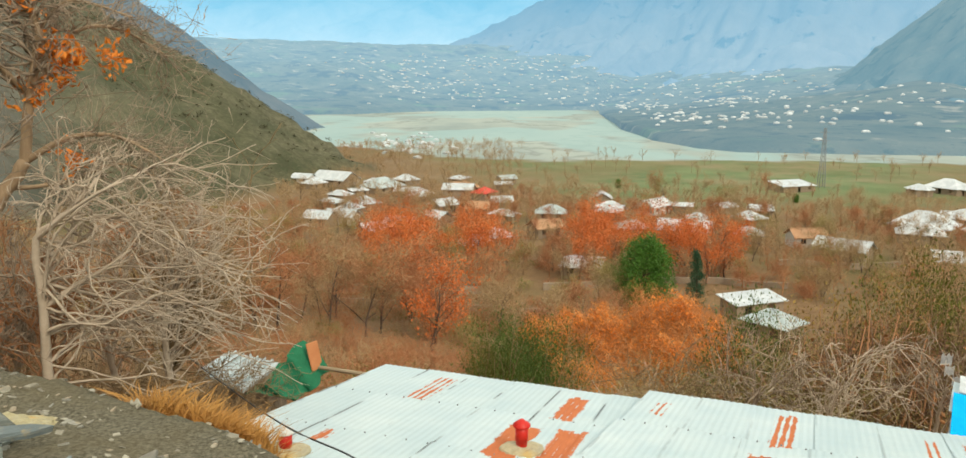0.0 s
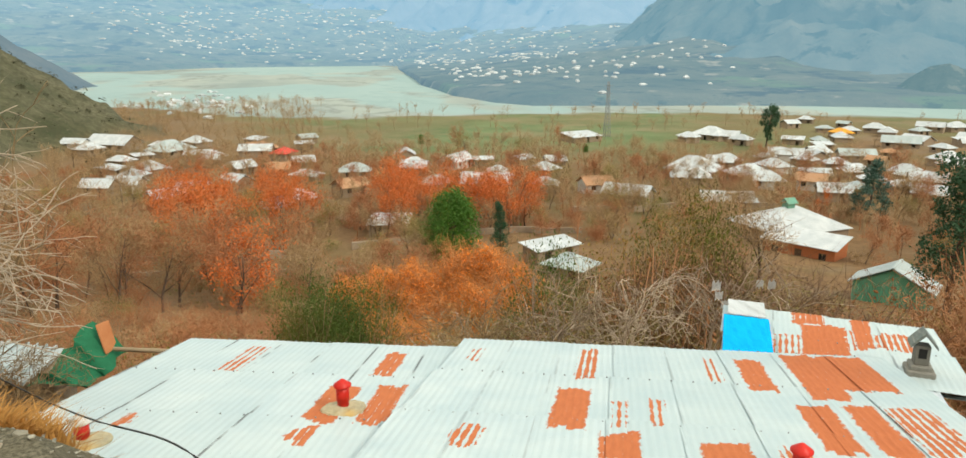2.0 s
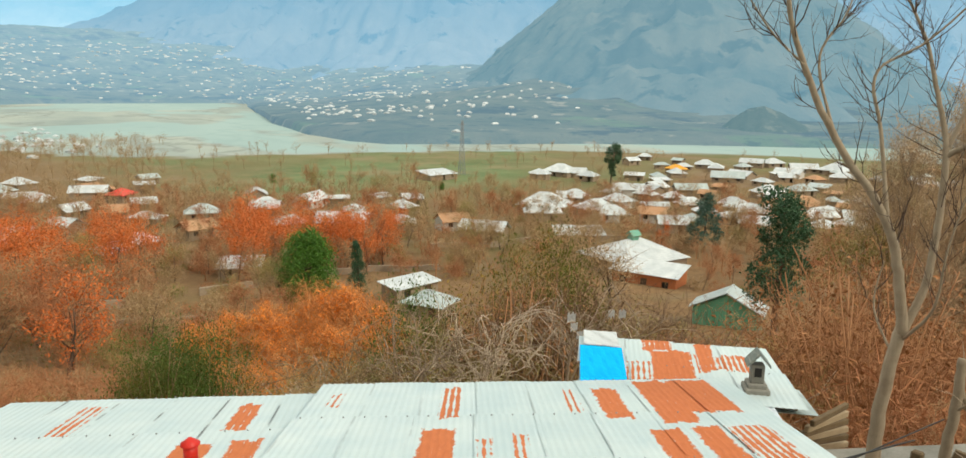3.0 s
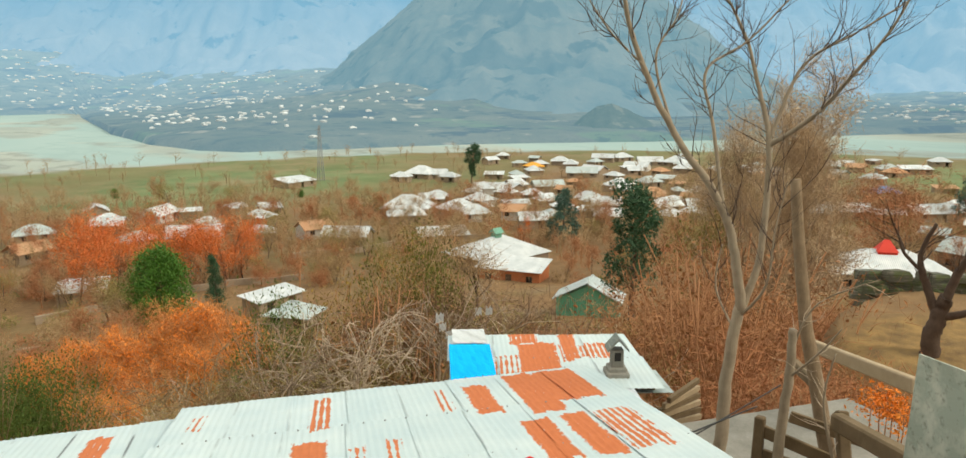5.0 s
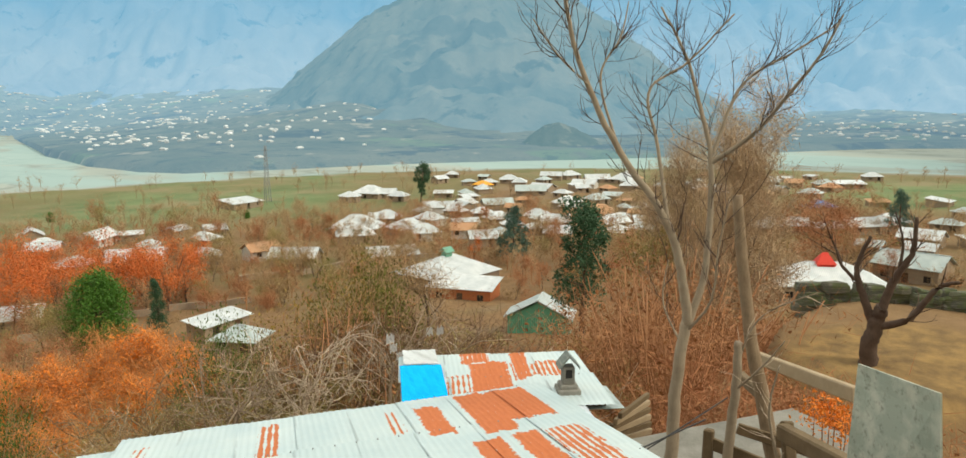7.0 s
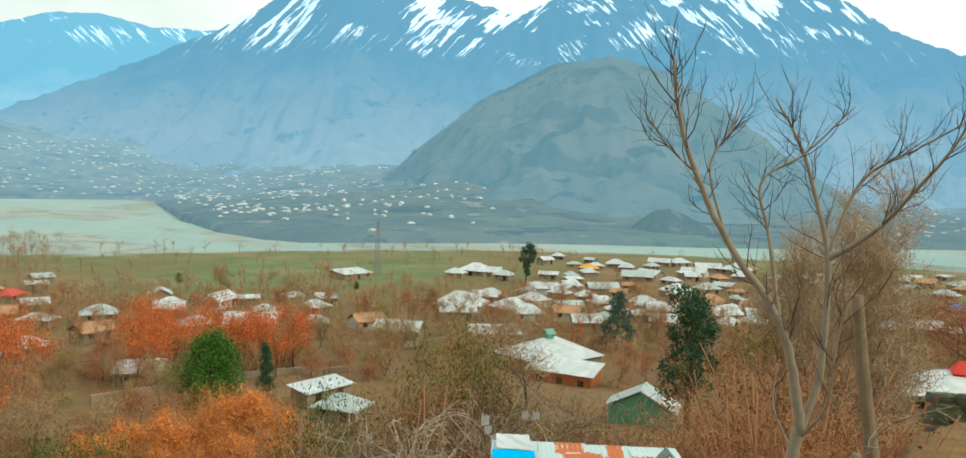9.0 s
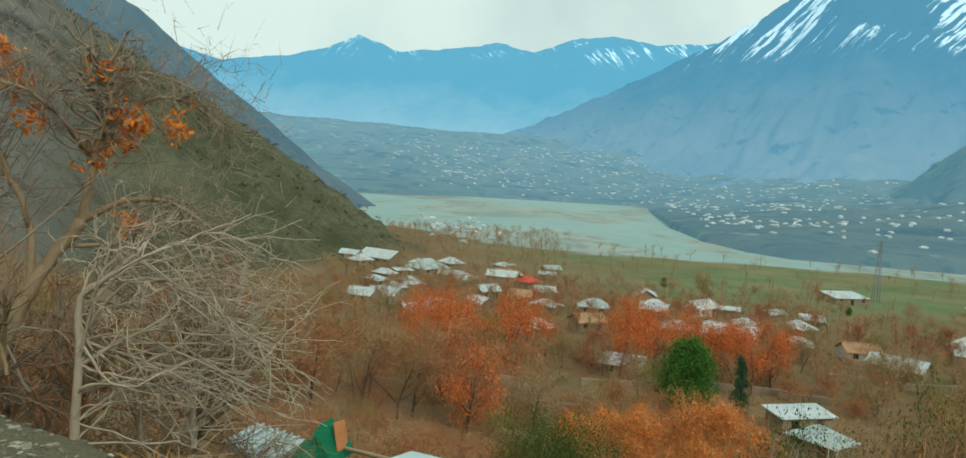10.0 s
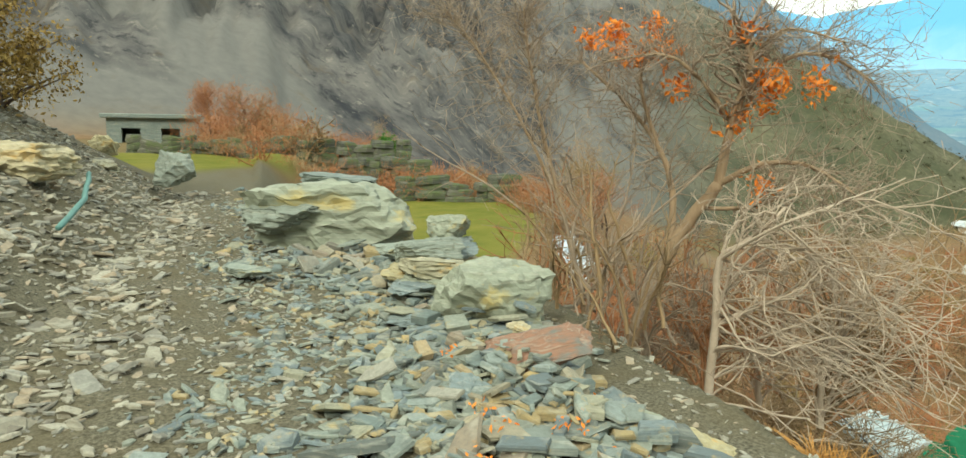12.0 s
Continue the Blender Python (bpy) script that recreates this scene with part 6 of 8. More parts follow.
def sucker_shrub(seed, x, y, z, n, reach, toward, mat, label, droop=-0.13, thin=0.0045):
    """Long arching suckers that fan out from one stool, with side twigs."""
    rng = random.Random(seed)
    root = thing("tangled_shrub", pose(x, y, z), label, "shrub", "tangled shrubs by the track")
    stem, t = Tubes(), Tubes()
    for k in range(n):
        a = rng.uniform(0, 6.28)
        way = Vector((math.cos(a) * 0.7 + toward[0], math.sin(a) * 0.7 + toward[1], rng.uniform(0.5, 2.0)))
        o = Vector((rng.gauss(0, 0.18), rng.gauss(0, 0.18), rng.uniform(-0.1, 0.5)))
        ln = reach * rng.uniform(0.5, 1.15)
        path = shoot(rng, o, way, ln, 9, 0.17, droop)
        r = rng.uniform(0.008, 0.02)
        stem.add(path, [max(r * (1 - 0.085 * i), thin) for i in range(10)], 5)
        for _ in range(8):
            i = rng.randint(2, 8)
            d = (path[i + 1] - path[i]).normalized() + Vector((rng.gauss(0, 0.5), rng.gauss(0, 0.5), rng.gauss(0.1, 0.5)))
            tw = shoot(rng, path[i], d, ln * rng.uniform(0.12, 0.4), 4, 0.16, droop * 0.5)
            t.add(tw, [max(r * 0.45, thin), thin, thin, thin * 0.8, thin * 0.6], 3)
    stem.object("stool", mat, root)
    t.object("crown", mat, root)
    return root


def arching_shrub(seed, label, mat, trunk, girth, sweeps, fine=0.0042):
    """A shrub of long arching, crooked shoots that spring from its trunk. A sweep: number, where the tips gather, their spread across, in depth and up, how high the shoots arch, the part of the trunk they spring from."""
    rng = random.Random(seed)
    o = Vector(trunk[0])
    root = thing("tangled_shrub", Matrix.Translation(o), label, "shrub", "tangled shrubs by the track")
    stem, twigs = Tubes(), Tubes()
    way = curve_path([Vector(p) - o for p in trunk], 12, rng, girth * 0.25)
    stem.add(way, [girth * (1 - 0.055 * i) for i in range(13)], 7)
    for count, tip, wide, deep, tall, arch, springs in sweeps:
        tip = Vector(tip) - o
        out = Vector((tip.x + o.x, tip.y + o.y, 0)).normalized()
        side = Vector((out.y, -out.x, 0))
        for _ in range(count):
            a = way[rng.randint(int(springs[0] * 12), int(springs[1] * 12))]
            ang, far = rng.uniform(0, 6.28), rng.random() ** 0.6
            b = tip + side * wide * far * math.cos(ang) + Vector((0, 0, tall * far * math.sin(ang))) + out * deep * rng.uniform(-1, 1)
            ln = (b - a).length
            kink = lambda: Vector((rng.gauss(0, 0.09), rng.gauss(0, 0.09), rng.gauss(0, 0.08))) * ln
            lift = Vector((0, 0, arch * ln * rng.uniform(-0.8, 2.0)))
            path = curve_path([a, a.lerp(b, 0.3) + lift * 0.8 + kink(), a.lerp(b, 0.65) + lift + kink(), b], 15, rng, 0.012)
            r = rng.uniform(0.008, 0.016) * (0.7 + 0.25 * ln)
            stem.add(path, [max(r * (1 - 0.052 * i), fine) for i in range(16)], 5)
            for _ in range(7):
                i = rng.randint(4, 14)
                d = (path[i + 1] - path[i]).normalized() + Vector((rng.gauss(0, 0.55), rng.gauss(0, 0.55), rng.gauss(0.05, 0.5)))
                tw = shoot(rng, path[i], d, ln * rng.uniform(0.12, 0.42), 6, 0.15, -0.04)
                twigs.add(tw, [max(r * 0.42 * (1 - 0.08 * q), fine * 0.8) for q in range(7)], 4)
                for _ in range(2):
                    q = rng.randint(2, 5)
                    e = (tw[q + 1] - tw[q]).normalized() + Vector((rng.gauss(0, 0.6), rng.gauss(0, 0.6), rng.gauss(0, 0.6)))
                    twigs.add(shoot(rng, tw[q], e, ln * rng.uniform(0.05, 0.16), 3, 0.16, -0.03), [fine * 0.75, fine * 0.65, fine * 0.55, fine * 0.45], 3)
    stem.object("stool", mat, root)
    twigs.object("crown", mat, root)
    return root


arching_shrub(301, "leafless shrub of long pale arching branches over the slope", M["twig_pale"], ((-3.79, 6.14, -0.90), (-3.78, 6.15, -0.22), (-3.77, 6.15, 0.37), (-3.57, 6.26, 0.57), (-3.34, 6.39, 0.87)), 0.045, (
    (26, (-2.89, 6.60, 0.39), 0.95, 0.7, 0.8, 0.12, (0.3, 1.0)), (12, (-2.91, 6.59, -0.23), 0.9, 0.6, 0.55, 0.10, (0.1, 0.7)), (12, (-2.47, 6.76, -0.69), 0.8, 0.5, 0.35, 0.16, (0.0, 0.4)), (12, (-3.48, 6.31, 0.94), 0.6, 0.5, 0.5, 0.1, (0.5, 1.0))))
arching_shrub(302, "leafless shrub of tangled tan stems beside the gnarled tree", M["twig_tan"], ((-5.04, 6.97, -1.37), (-5.04, 6.97, -0.87), (-5.08, 6.93, -0.37)), 0.035, (
    (26, (-4.99, 6.99, -0.17), 0.8, 0.6, 0.8, 0.08, (0.0, 1.0)), (18, (-4.60, 7.26, -0.64), 0.7, 0.6, 0.6, 0.12, (0.2, 1.0))))
arching_shrub(303, "leafless shrub of crooked pale stems among others", M["twig_pale"], ((-4.32, 8.25, -1.66), (-4.36, 8.22, -1.05), (-4.20, 8.31, -0.42)), 0.04, (
    (18, (-4.38, 8.21, -0.09), 1.0, 0.6, 0.7, 0.12, (0.2, 1.0)), (18, (-4.02, 8.39, -1.07), 0.9, 0.6, 0.6, 0.08, (0.0, 0.6))))
arching_shrub(304, "leafless shrub of wide crooked pale branches", M["twig_pale"], ((-3.21, 7.22, -1.28), (-3.22, 7.22, -0.68), (-3.02, 7.30, -0.20)), 0.04, (
    (18, (-2.68, 7.43, 0.26), 0.8, 0.5, 0.6, 0.15, (0.2, 1.0)), (14, (-2.75, 7.40, -0.49), 0.8, 0.5, 0.4, 0.08, (0.0, 0.8)), (10, (-3.28, 7.19, 0.34), 0.6, 0.5, 0.4, 0.1, (0.3, 1.0))))
arching_shrub(305, "leafless shrub of fine tan stems behind others", M["twig_tan"], ((-5.46, 8.14, -1.75), (-5.30, 8.25, -1.02), (-5.38, 8.19, -0.29)), 0.03, (
    (20, (-5.18, 8.32, 0.09), 1.0, 0.7, 0.7, 0.1, (0.0, 1.0)), (16, (-4.78, 8.55, -0.91), 0.9, 0.6, 0.6, 0.1, (0.0, 1.0))), 0.0048)
arching_shrub(306, "leafless shrub of drooping reddish-brown stems on the slope", M["twig_brown"], ((-3.40, 7.71, -1.52), (-3.39, 7.71, -1.00), (-3.48, 7.68, -0.50)), 0.035, (
    (24, (-3.27, 7.76, 0.22), 1.0, 0.7, 0.7, 0.12, (0.0, 1.0)), (20, (-2.86, 7.89, -0.52), 0.9, 0.7, 0.6, 0.1, (0.0, 1.0))), 0.0046)
arching_shrub(307, "leafless shrub of fine reddish stems below the gnarled tree", M["twig_red"], ((-4.45, 7.21, -1.45), (-4.42, 7.23, -0.90), (-4.51, 7.18, -0.37)), 0.03, (
    (24, (-4.57, 7.14, -0.11), 0.8, 0.6, 0.7, 0.1, (0.0, 1.0)), (16, (-3.96, 7.47, -0.44), 0.8, 0.6, 0.5, 0.1, (0.0, 1.0))), 0.0046)
THINNEST[0] = 0.0056
for k, (px, py, sc, mat_, nm) in enumerate(((-4.9, 8.9, 0.85, "twig_brown", 5), (-6.0, 9.2, 0.85, "twig_brown", 5), (-4.3, 10.2, 0.85, "twig_brown", 5), (-3.75, 9.3, 0.6, "twig_brown", 4))):
    b = grown_tree("tangled_shrub", 300 + k, "leafless shrub of crooked brown stems", "shrub", M[mat_], M[mat_], 2.0, 0.034,
                   [(9, 1.35, 52, 0.26, -0.03, 0.55, 5), (7, 0.75, 48, 0.30, -0.03, 0.5, 3), (4, 0.38, 45, 0.30, 0.0, 0.6, 3)], stems=nm, lean=0.5, group="tangled shrubs by the track")
    fuzzy(b, 300 + k, [Vector((0.9 * math.cos(j * 2.4) * (j % 7) / 7, 0.9 * math.sin(j * 2.4) * (j % 7) / 7, 0.15 + 1.5 * (j % 11) / 11)) for j in range(60)], 16, 0.22, 0.32, 0.004, M["fuzz_red" if k % 2 else "fuzz_brown"])
    b.matrix_basis = pose(px, py, ground_z(px, py), 0, 0, 67 * k) @ Matrix.Diagonal((1.1 * sc, 1.1 * sc, 1.25 * sc, 1))
for k, (px, py, n_, reach_, mat_, up_) in enumerate(((-5.2, 6.0, 8, 2.9, "twig_tan", 0.05), (-4.35, 5.05, 12, 1.15, "twig_tan", 0.02), (-3.75, 4.75, 10, 1.0, "twig_brown", 0.0), (-5.0, 5.5, 14, 1.25, "twig_brown", 0.0), (-4.1, 5.5, 14, 1.2, "twig_tan", -0.03), (-5.6, 6.0, 10, 1.3, "twig_red", -0.03))):
    sucker_shrub(330 + k, px, py, ground_z(px, py) - 0.05, n_, reach_, (-0.15, 0.15), M[mat_], "brown wands growing from one stool", up_, 0.0042)

for k, (stool_, tips_, mat_) in enumerate((
        (((5.36, 14.08, -5.53), (5.40, 14.06, -4.72), (5.54, 14.01, -4.19)), ((4.98, 14.22, -3.99), (6.11, 13.76, -3.99)), "twig_tan"),
        (((6.97, 13.91, -5.66), (6.94, 13.93, -4.80), (7.02, 13.88, -4.10)), ((6.79, 14.00, -3.94), (7.61, 13.57, -3.86)), "twig_pale"),
        (((9.05, 13.86, -5.63), (9.06, 13.85, -4.71), (9.13, 13.81, -4.11)), ((8.71, 14.08, -3.87), (9.66, 13.44, -3.82)), "twig_tan"),
        (((3.73, 14.60, -6.04), (3.80, 14.58, -5.12), (3.95, 14.54, -4.49)), ((3.52, 14.65, -4.41), (4.40, 14.41, -4.43)), "twig_brown"))):
    arching_shrub(340 + k, "tangle of looping bare vine stems behind the roof", M[mat_], stool_, 0.05, tuple((13, p_, 1.5, 0.9, 0.8, 0.3, (0.2, 1.0)) for p_ in tips_), 0.0085)

# ---- patterns of the valley's trees ----
THINNEST[0] = 0.013
HAZE_B, HAZE_R, HAZE_O = M["fuzz_brown"], M["fuzz_red"], M["fuzz_olive"]
bare = [grown_tree("bare_tree", 60 + k, "leafless brown tree with a haze of fine twigs", "tree", M["bark_dark"], M["twig_brown"], 5.0, 0.12,
                   [(9, 2.7, 46, 0.14, 0.08, 0.5, 4), (6, 1.5, 42, 0.16, 0.04, 0.5, 3)], group="bare trees of the valley", fuzz=(M[f_], 18, 0.30, 0.6, 0.013)) for k, f_ in enumerate(("fuzz_brown", "fuzz_brown", "fuzz_red", "fuzz_olive"))]
rusty = [grown_tree("rusty_tree", 70 + k, "brown tree with rust-coloured withered leaves", "tree", M["bark_dark"], M["twig_red"], 4.4, 0.10,
                    [(9, 2.4, 46, 0.14, 0.08, 0.5, 4), (6, 1.3, 40, 0.16, 0.04, 0.5, 3)], leaves=(M["leaf_rust"], 7, 0.18, 0.05, 0.8), group="rusty trees of the valley", fuzz=(HAZE_R, 14, 0.28, 0.5, 0.012)) for k in range(2)]
red = [grown_tree("autumn_tree", 80 + k, "tree with bright red-orange autumn leaves", "tree", M["bark_dark"], M["twig_red"], 4.8, 0.12,
                  [(9, 2.5, 42, 0.12, 0.10, 0.5, 4), (6, 1.3, 40, 0.14, 0.06, 0.5, 3)], leaves=(M["leaf_red"], 28, 0.36, 0.085, 0.9), group="autumn trees of the valley", fuzz=(M["twig_orange"], 3, 0.2, 0.4, 0.012)) for k in range(3)]
orange = [grown_tree("orange_shrub", 90 + k, "spreading shrub with fine orange withered leaves", "shrub", M["twig_red"], M["twig_orange"], 3.0, 0.05,
                     [(7, 1.7, 46, 0.16, 0.08, 0.5, 4), (6, 0.9, 42, 0.18, 0.04, 0.5, 3), (3, 0.5, 38, 0.18, 0.0, 0.55, 3)], stems=4, lean=0.3, leaves=(M["leaf_orange"], 15, 0.17, 0.050, 0.85), group="orange shrubs below the roof", fuzz=(M["twig_orange"], 22, 0.18, 0.38, 0.007)) for k in range(2)]
brush = [grown_tree("thorn_shrub", 100 + k, "tangled leafless reddish-brown thorn shrub", "shrub", M["twig_red"], M["twig_red" if k else "twig_brown"], 2.4, 0.04,
                    [(6, 1.8, 58, 0.26, 0.0, 0.5, 3), (5, 1.1, 48, 0.28, -0.04, 0.5, 3)], stems=3, lean=0.45, group="thorn shrubs of the slope", fuzz=((HAZE_R if k else HAZE_B), 26, 0.26, 0.34, 0.0055)) for k in range(2)]
vine = grown_tree("vine_tangle", 105, "tangle of pale brown looping vine stems", "shrub", M["twig_brown"], M["twig_pale"], 2.4, 0.035,
                  [(7, 2.0, 60, 0.34, -0.03, 0.55, 4), (6, 1.1, 50, 0.36, -0.06, 0.5, 3)], stems=5, lean=0.5, group="vine tangles behind the roof", fuzz=(HAZE_O, 12, 0.2, 0.3, 0.005))
olive = [grown_tree("olive_shrub", 110 + k, ("dense olive-green shrub with some brown leaves", "dark green leafy shrub")[k], "shrub", M["bark_dark"], M["twig_brown"], 2.4, 0.05,
                    [(7, 1.4, 52, 0.16, 0.02, 0.5, 4), (7, 0.9, 46, 0.18, 0.0, 0.5, 3)], stems=4, lean=0.4, leaves=(M["leaf_bush" if k else "leaf_olive"], 22, 0.22, 0.05, 0.95), group="green shrubs of the slope") for k in range(2)]
pine = crown_tree("round_conifer", 120, "dense bright green round-topped conifer", 8.0, 6.8, 0.5, lambda h: math.sin(math.pi * (0.16 + 0.80 * h)) ** 0.6, 430, 40, 0.12, M["bark_dark"], M["leaf_green"])
cypress = crown_tree("cypress", 121, "slim dark green pointed cypress", 7.2, 3.1, 0.4, lambda h: (1 - h) ** 0.6 * min(1, 0.5 + 3 * h), 160, 45, 0.08, M["bark_dark"], M["leaf_dark"])
lob = random.Random(9)
dark = clump_tree("dark_conifer", 122, "tall dark green evergreen with ragged clumps and a bare lower trunk", 12.6, 0.34,
                  [(h_, lob.uniform(0.5, 1.0) * w_, lob.uniform(0.9, 1.35)) for h_, w_ in [(0.34, 2.0), (0.40, 1.2), (0.44, 2.0), (0.5, 2.2), (0.54, 1.3), (0.6, 2.0), (0.66, 1.9), (0.7, 0.9), (0.75, 1.7), (0.8, 1.5), (0.85, 1.3), (0.9, 1.1), (0.94, 0.7), (0.97, 0.9)]], 14, 0.13, M["leaf_dark"], M["bark_dark"])
blue_pine = clump_tree("blue_pine", 123, "broad blue-green pine with layered needle clumps", 10.5, 0.28,
                       [(h_, lob.uniform(0.6, 1.0) * w_, lob.uniform(0.8, 1.25)) for h_, w_ in [(0.18, 3.2), (0.2, 2.8), (0.26, 3.4), (0.3, 3.0), (0.34, 2.6), (0.4, 3.0), (0.46, 2.6), (0.5, 2.4), (0.56, 2.2), (0.62, 2.0), (0.68, 1.8), (0.74, 1.5), (0.8, 1.2), (0.86, 0.9), (0.93, 0.5), (0.98, 0.1)]], 10, 0.17, M["leaf_pine"], M["bark_dark"])
round_top = clump_tree("round_headed_conifer", 124, "tall dark evergreen with a round head on a slender trunk", 13.0, 0.30,
                       [(h_, lob.uniform(0.6, 1.0) * w_, lob.uniform(1.0, 1.4)) for h_, w_ in [(0.3, 0.5), (0.42, 0.5), (0.5, 0.6), (0.58, 1.4), (0.63, 2.2), (0.68, 2.3), (0.73, 2.5), (0.78, 2.2), (0.83, 2.3), (0.88, 1.8), (0.93, 1.4), (0.97, 0.6)]], 9, 0.2, M["leaf_dark"], M["bark_dark"])
ragged = grown_tree("ragged_tree", 125, "spreading half-bare tree with olive-brown leaves", "tree", M["bark_brown"], M["twig_tan"], 5.6, 0.16,
                    [(10, 3.0, 62, 0.18, -0.02, 0.5, 5), (6, 1.5, 50, 0.2, -0.03, 0.5, 3), (3, 0.7, 45, 0.22, 0.0, 0.55, 3)], leaves=(M["leaf_olive"], 4, 0.2, 0.07, 0.7), fuzz=(HAZE_O, 9, 0.25, 0.5, 0.012))
THINNEST[0] = 0.02
low = [grown_tree("undergrowth", 130 + k, "undergrowth", "shrub", M["twig_brown" if k % 2 else "twig_red"], M["twig_red" if k % 3 == 0 else "twig_brown"], 2.2, 0.04,
                  [(5, 1.5, 52, 0.2, 0.03, 0.5, 3), (3, 0.9, 46, 0.2, 0.02, 0.5, 3)], stems=2, lean=0.35, fuzz=((HAZE_R, HAZE_B, HAZE_B, HAZE_O)[k], 20, 0.3, 0.55, 0.013)) for k in range(4)]
slim = [grown_tree("slim_tree", 140 + k, "slim tree", "tree", M["bark_dark"], M["twig_brown" if k else "twig_red"], 4.4, 0.09,
                   [(7, 2.0, 44, 0.14, 0.08, 0.5, 3), (4, 1.0, 40, 0.14, 0.06, 0.5, 3)], fuzz=((HAZE_R, HAZE_B, HAZE_B)[k], 16, 0.32, 0.7, 0.018)) for k in range(3)]

tall_bare = [grown_tree("bare_tree", 145 + k, "tall leafless brown tree with a soft haze of twigs", "tree", M["bark_brown"], M["twig_tan"], 10.0, 0.2,
                        [(12, 4.2, 34, 0.12, 0.10, 0.5, 4), (8, 2.0, 38, 0.14, 0.06, 0.5, 3), (4, 1.0, 38, 0.16, 0.04, 0.5, 3)], fuzz=(M["fuzz_tan"], 22, 0.28, 0.55, 0.011)) for k in range(2)]
LAND = [(18.8, 84, pine, 1.08), (26.4, 89, cypress, 1.0), (52.1, 46.1, dark, 1.1), (92, 98, blue_pine, 0.95), (144, 198, round_top, 1.0), (43.4, 237, pine, 0.35), (85, 200, pine, 0.3),
        (174, 62, blue_pine, 0.9)]
for x, y, proto, size in LAND:
    place(proto, x, y, size, (x * 37) % 360)


def stature(proto, share_=1.0):
    """The pattern's own height, or that of all but its last stray twigs."""
    z = sorted(v.co.z for o in proto.children for v in o.data.vertices)
    return z[int((len(z) - 1) * share_)]


def top_at(p, proto, wide=1.0, turn=0.0):
    """Stands a copy so that its top reaches the point."""
    g = ground_z(p[0], p[1]) - 0.15
    k = max((p[2] - g) / stature(proto, 0.97), 0.25)
    ob = place(proto, p[0], p[1], k, turn)
    ob.matrix_basis = pose(p[0], p[1], g, 0, 0, turn) @ Matrix.Diagonal((k * wide, k * wide, k, 1))
    return ob


# how high the scrub grows, by bearing: the slope of the line from the track to its tops
SCRUB_AZ = [-10.9, 0.8, 4.1, 9.9, 17.4, 24.0, 26.7, 28.6, 32.8, 33.7, 41.5, 43.0, 47.8, 50.5, 53.0, 55.0, 56.7, 61.4, 71.9]
SCRUB_UP = [-0.29, -0.33, -0.345, -0.345, -0.325, -0.315, -0.30, -0.285, -0.275, -0.28, -0.295, -0.33, -0.33, -0.315, -0.25, -0.23, -0.245, -0.245, -0.235]


def head_room(x, y):
    """Height that scrub may reach here and leave the sheds and houses below in sight."""
    r, az = math.hypot(x, y), math.degrees(math.atan2(x, y))
    if r > (100 if az > 12 else 58):
        return 99.0
    return max(1.6 + r * float(np.interp(az, SCRUB_AZ, SCRUB_UP)) - ground_z(x, y), 0.0)


def clear_of(x, y):
    """Keeps trees off the near house, the yard, the hut and the larger houses."""
    if y < 12.5 and -3 < x < 9.5 or math.hypot((x - 27.5) / 8.5, (y - 8.6) / 5.2) < 1:
        return False
    return all(math.hypot(x - hx, y - hy) > hr for hx, hy, hr in ((72, 93, 11), (64, 79, 7), (31.5, 84, 5), (30.5, 75, 4), (57.5, 57.5, 6.5), (101, 41, 12), (-5, 12.5, 3.4), (70, 86, 9)))


def scatter(rng, n, protos, az, rad, size, limit=True):
    """Copies spread evenly over a sector of the slope."""
    k = tries = 0
    while k < n and tries < n * 20:
        tries += 1
        a = radians(rng.uniform(*az))
        r = math.sqrt(rng.uniform(rad[0] ** 2, rad[1] ** 2))
        x, y = r * math.sin(a), r * math.cos(a)
        if clear_of(x, y):
            who, k_ = rng.choice(protos), rng.uniform(*size)
            room = head_room(x, y) / TALL[who.name] if limit else 9.0
            if room > 0.3:
                place(who, x, y, min(k_, room * rng.uniform(0.75, 1.0)), rng.uniform(0, 360), 0.15)
                k += 1


# the tall bushes that stand before the sheds, the large house and the conifer
leafy = {"olive": mound(250, 2.4, 3.8, 180, 110, 0.034, M["leaf_olive"], M["twig_brown"], 8, 0.35, 0.005, "tall leafy bush of dull olive and ochre leaves"),
         "ochre": mound(251, 2.4, 3.8, 150, 40, 0.036, M["leaf_ochre"], M["twig_brown"], 22, 0.35, 0.005, "bush with withered ochre-brown leaves"),
         "green": mound(252, 2.4, 3.4, 190, 110, 0.036, M["leaf_bush"], M["twig_brown"], 5, 0.3, 0.005, "dense dark green leafy bush"),
         "rust": mound(253, 2.6, 3.2, 150, 12, 0.038, M["leaf_bramble"], M["twig_red"], 30, 0.35, 0.005, "bush full of rust-brown withered leaves"),
         "thorn": mound(254, 2.6, 3.2, 150, 6, 0.03, M["leaf_dun"], M["twig_dark"], 44, 0.35, 0.005, "dense brown thorn bush nearly without leaves")}
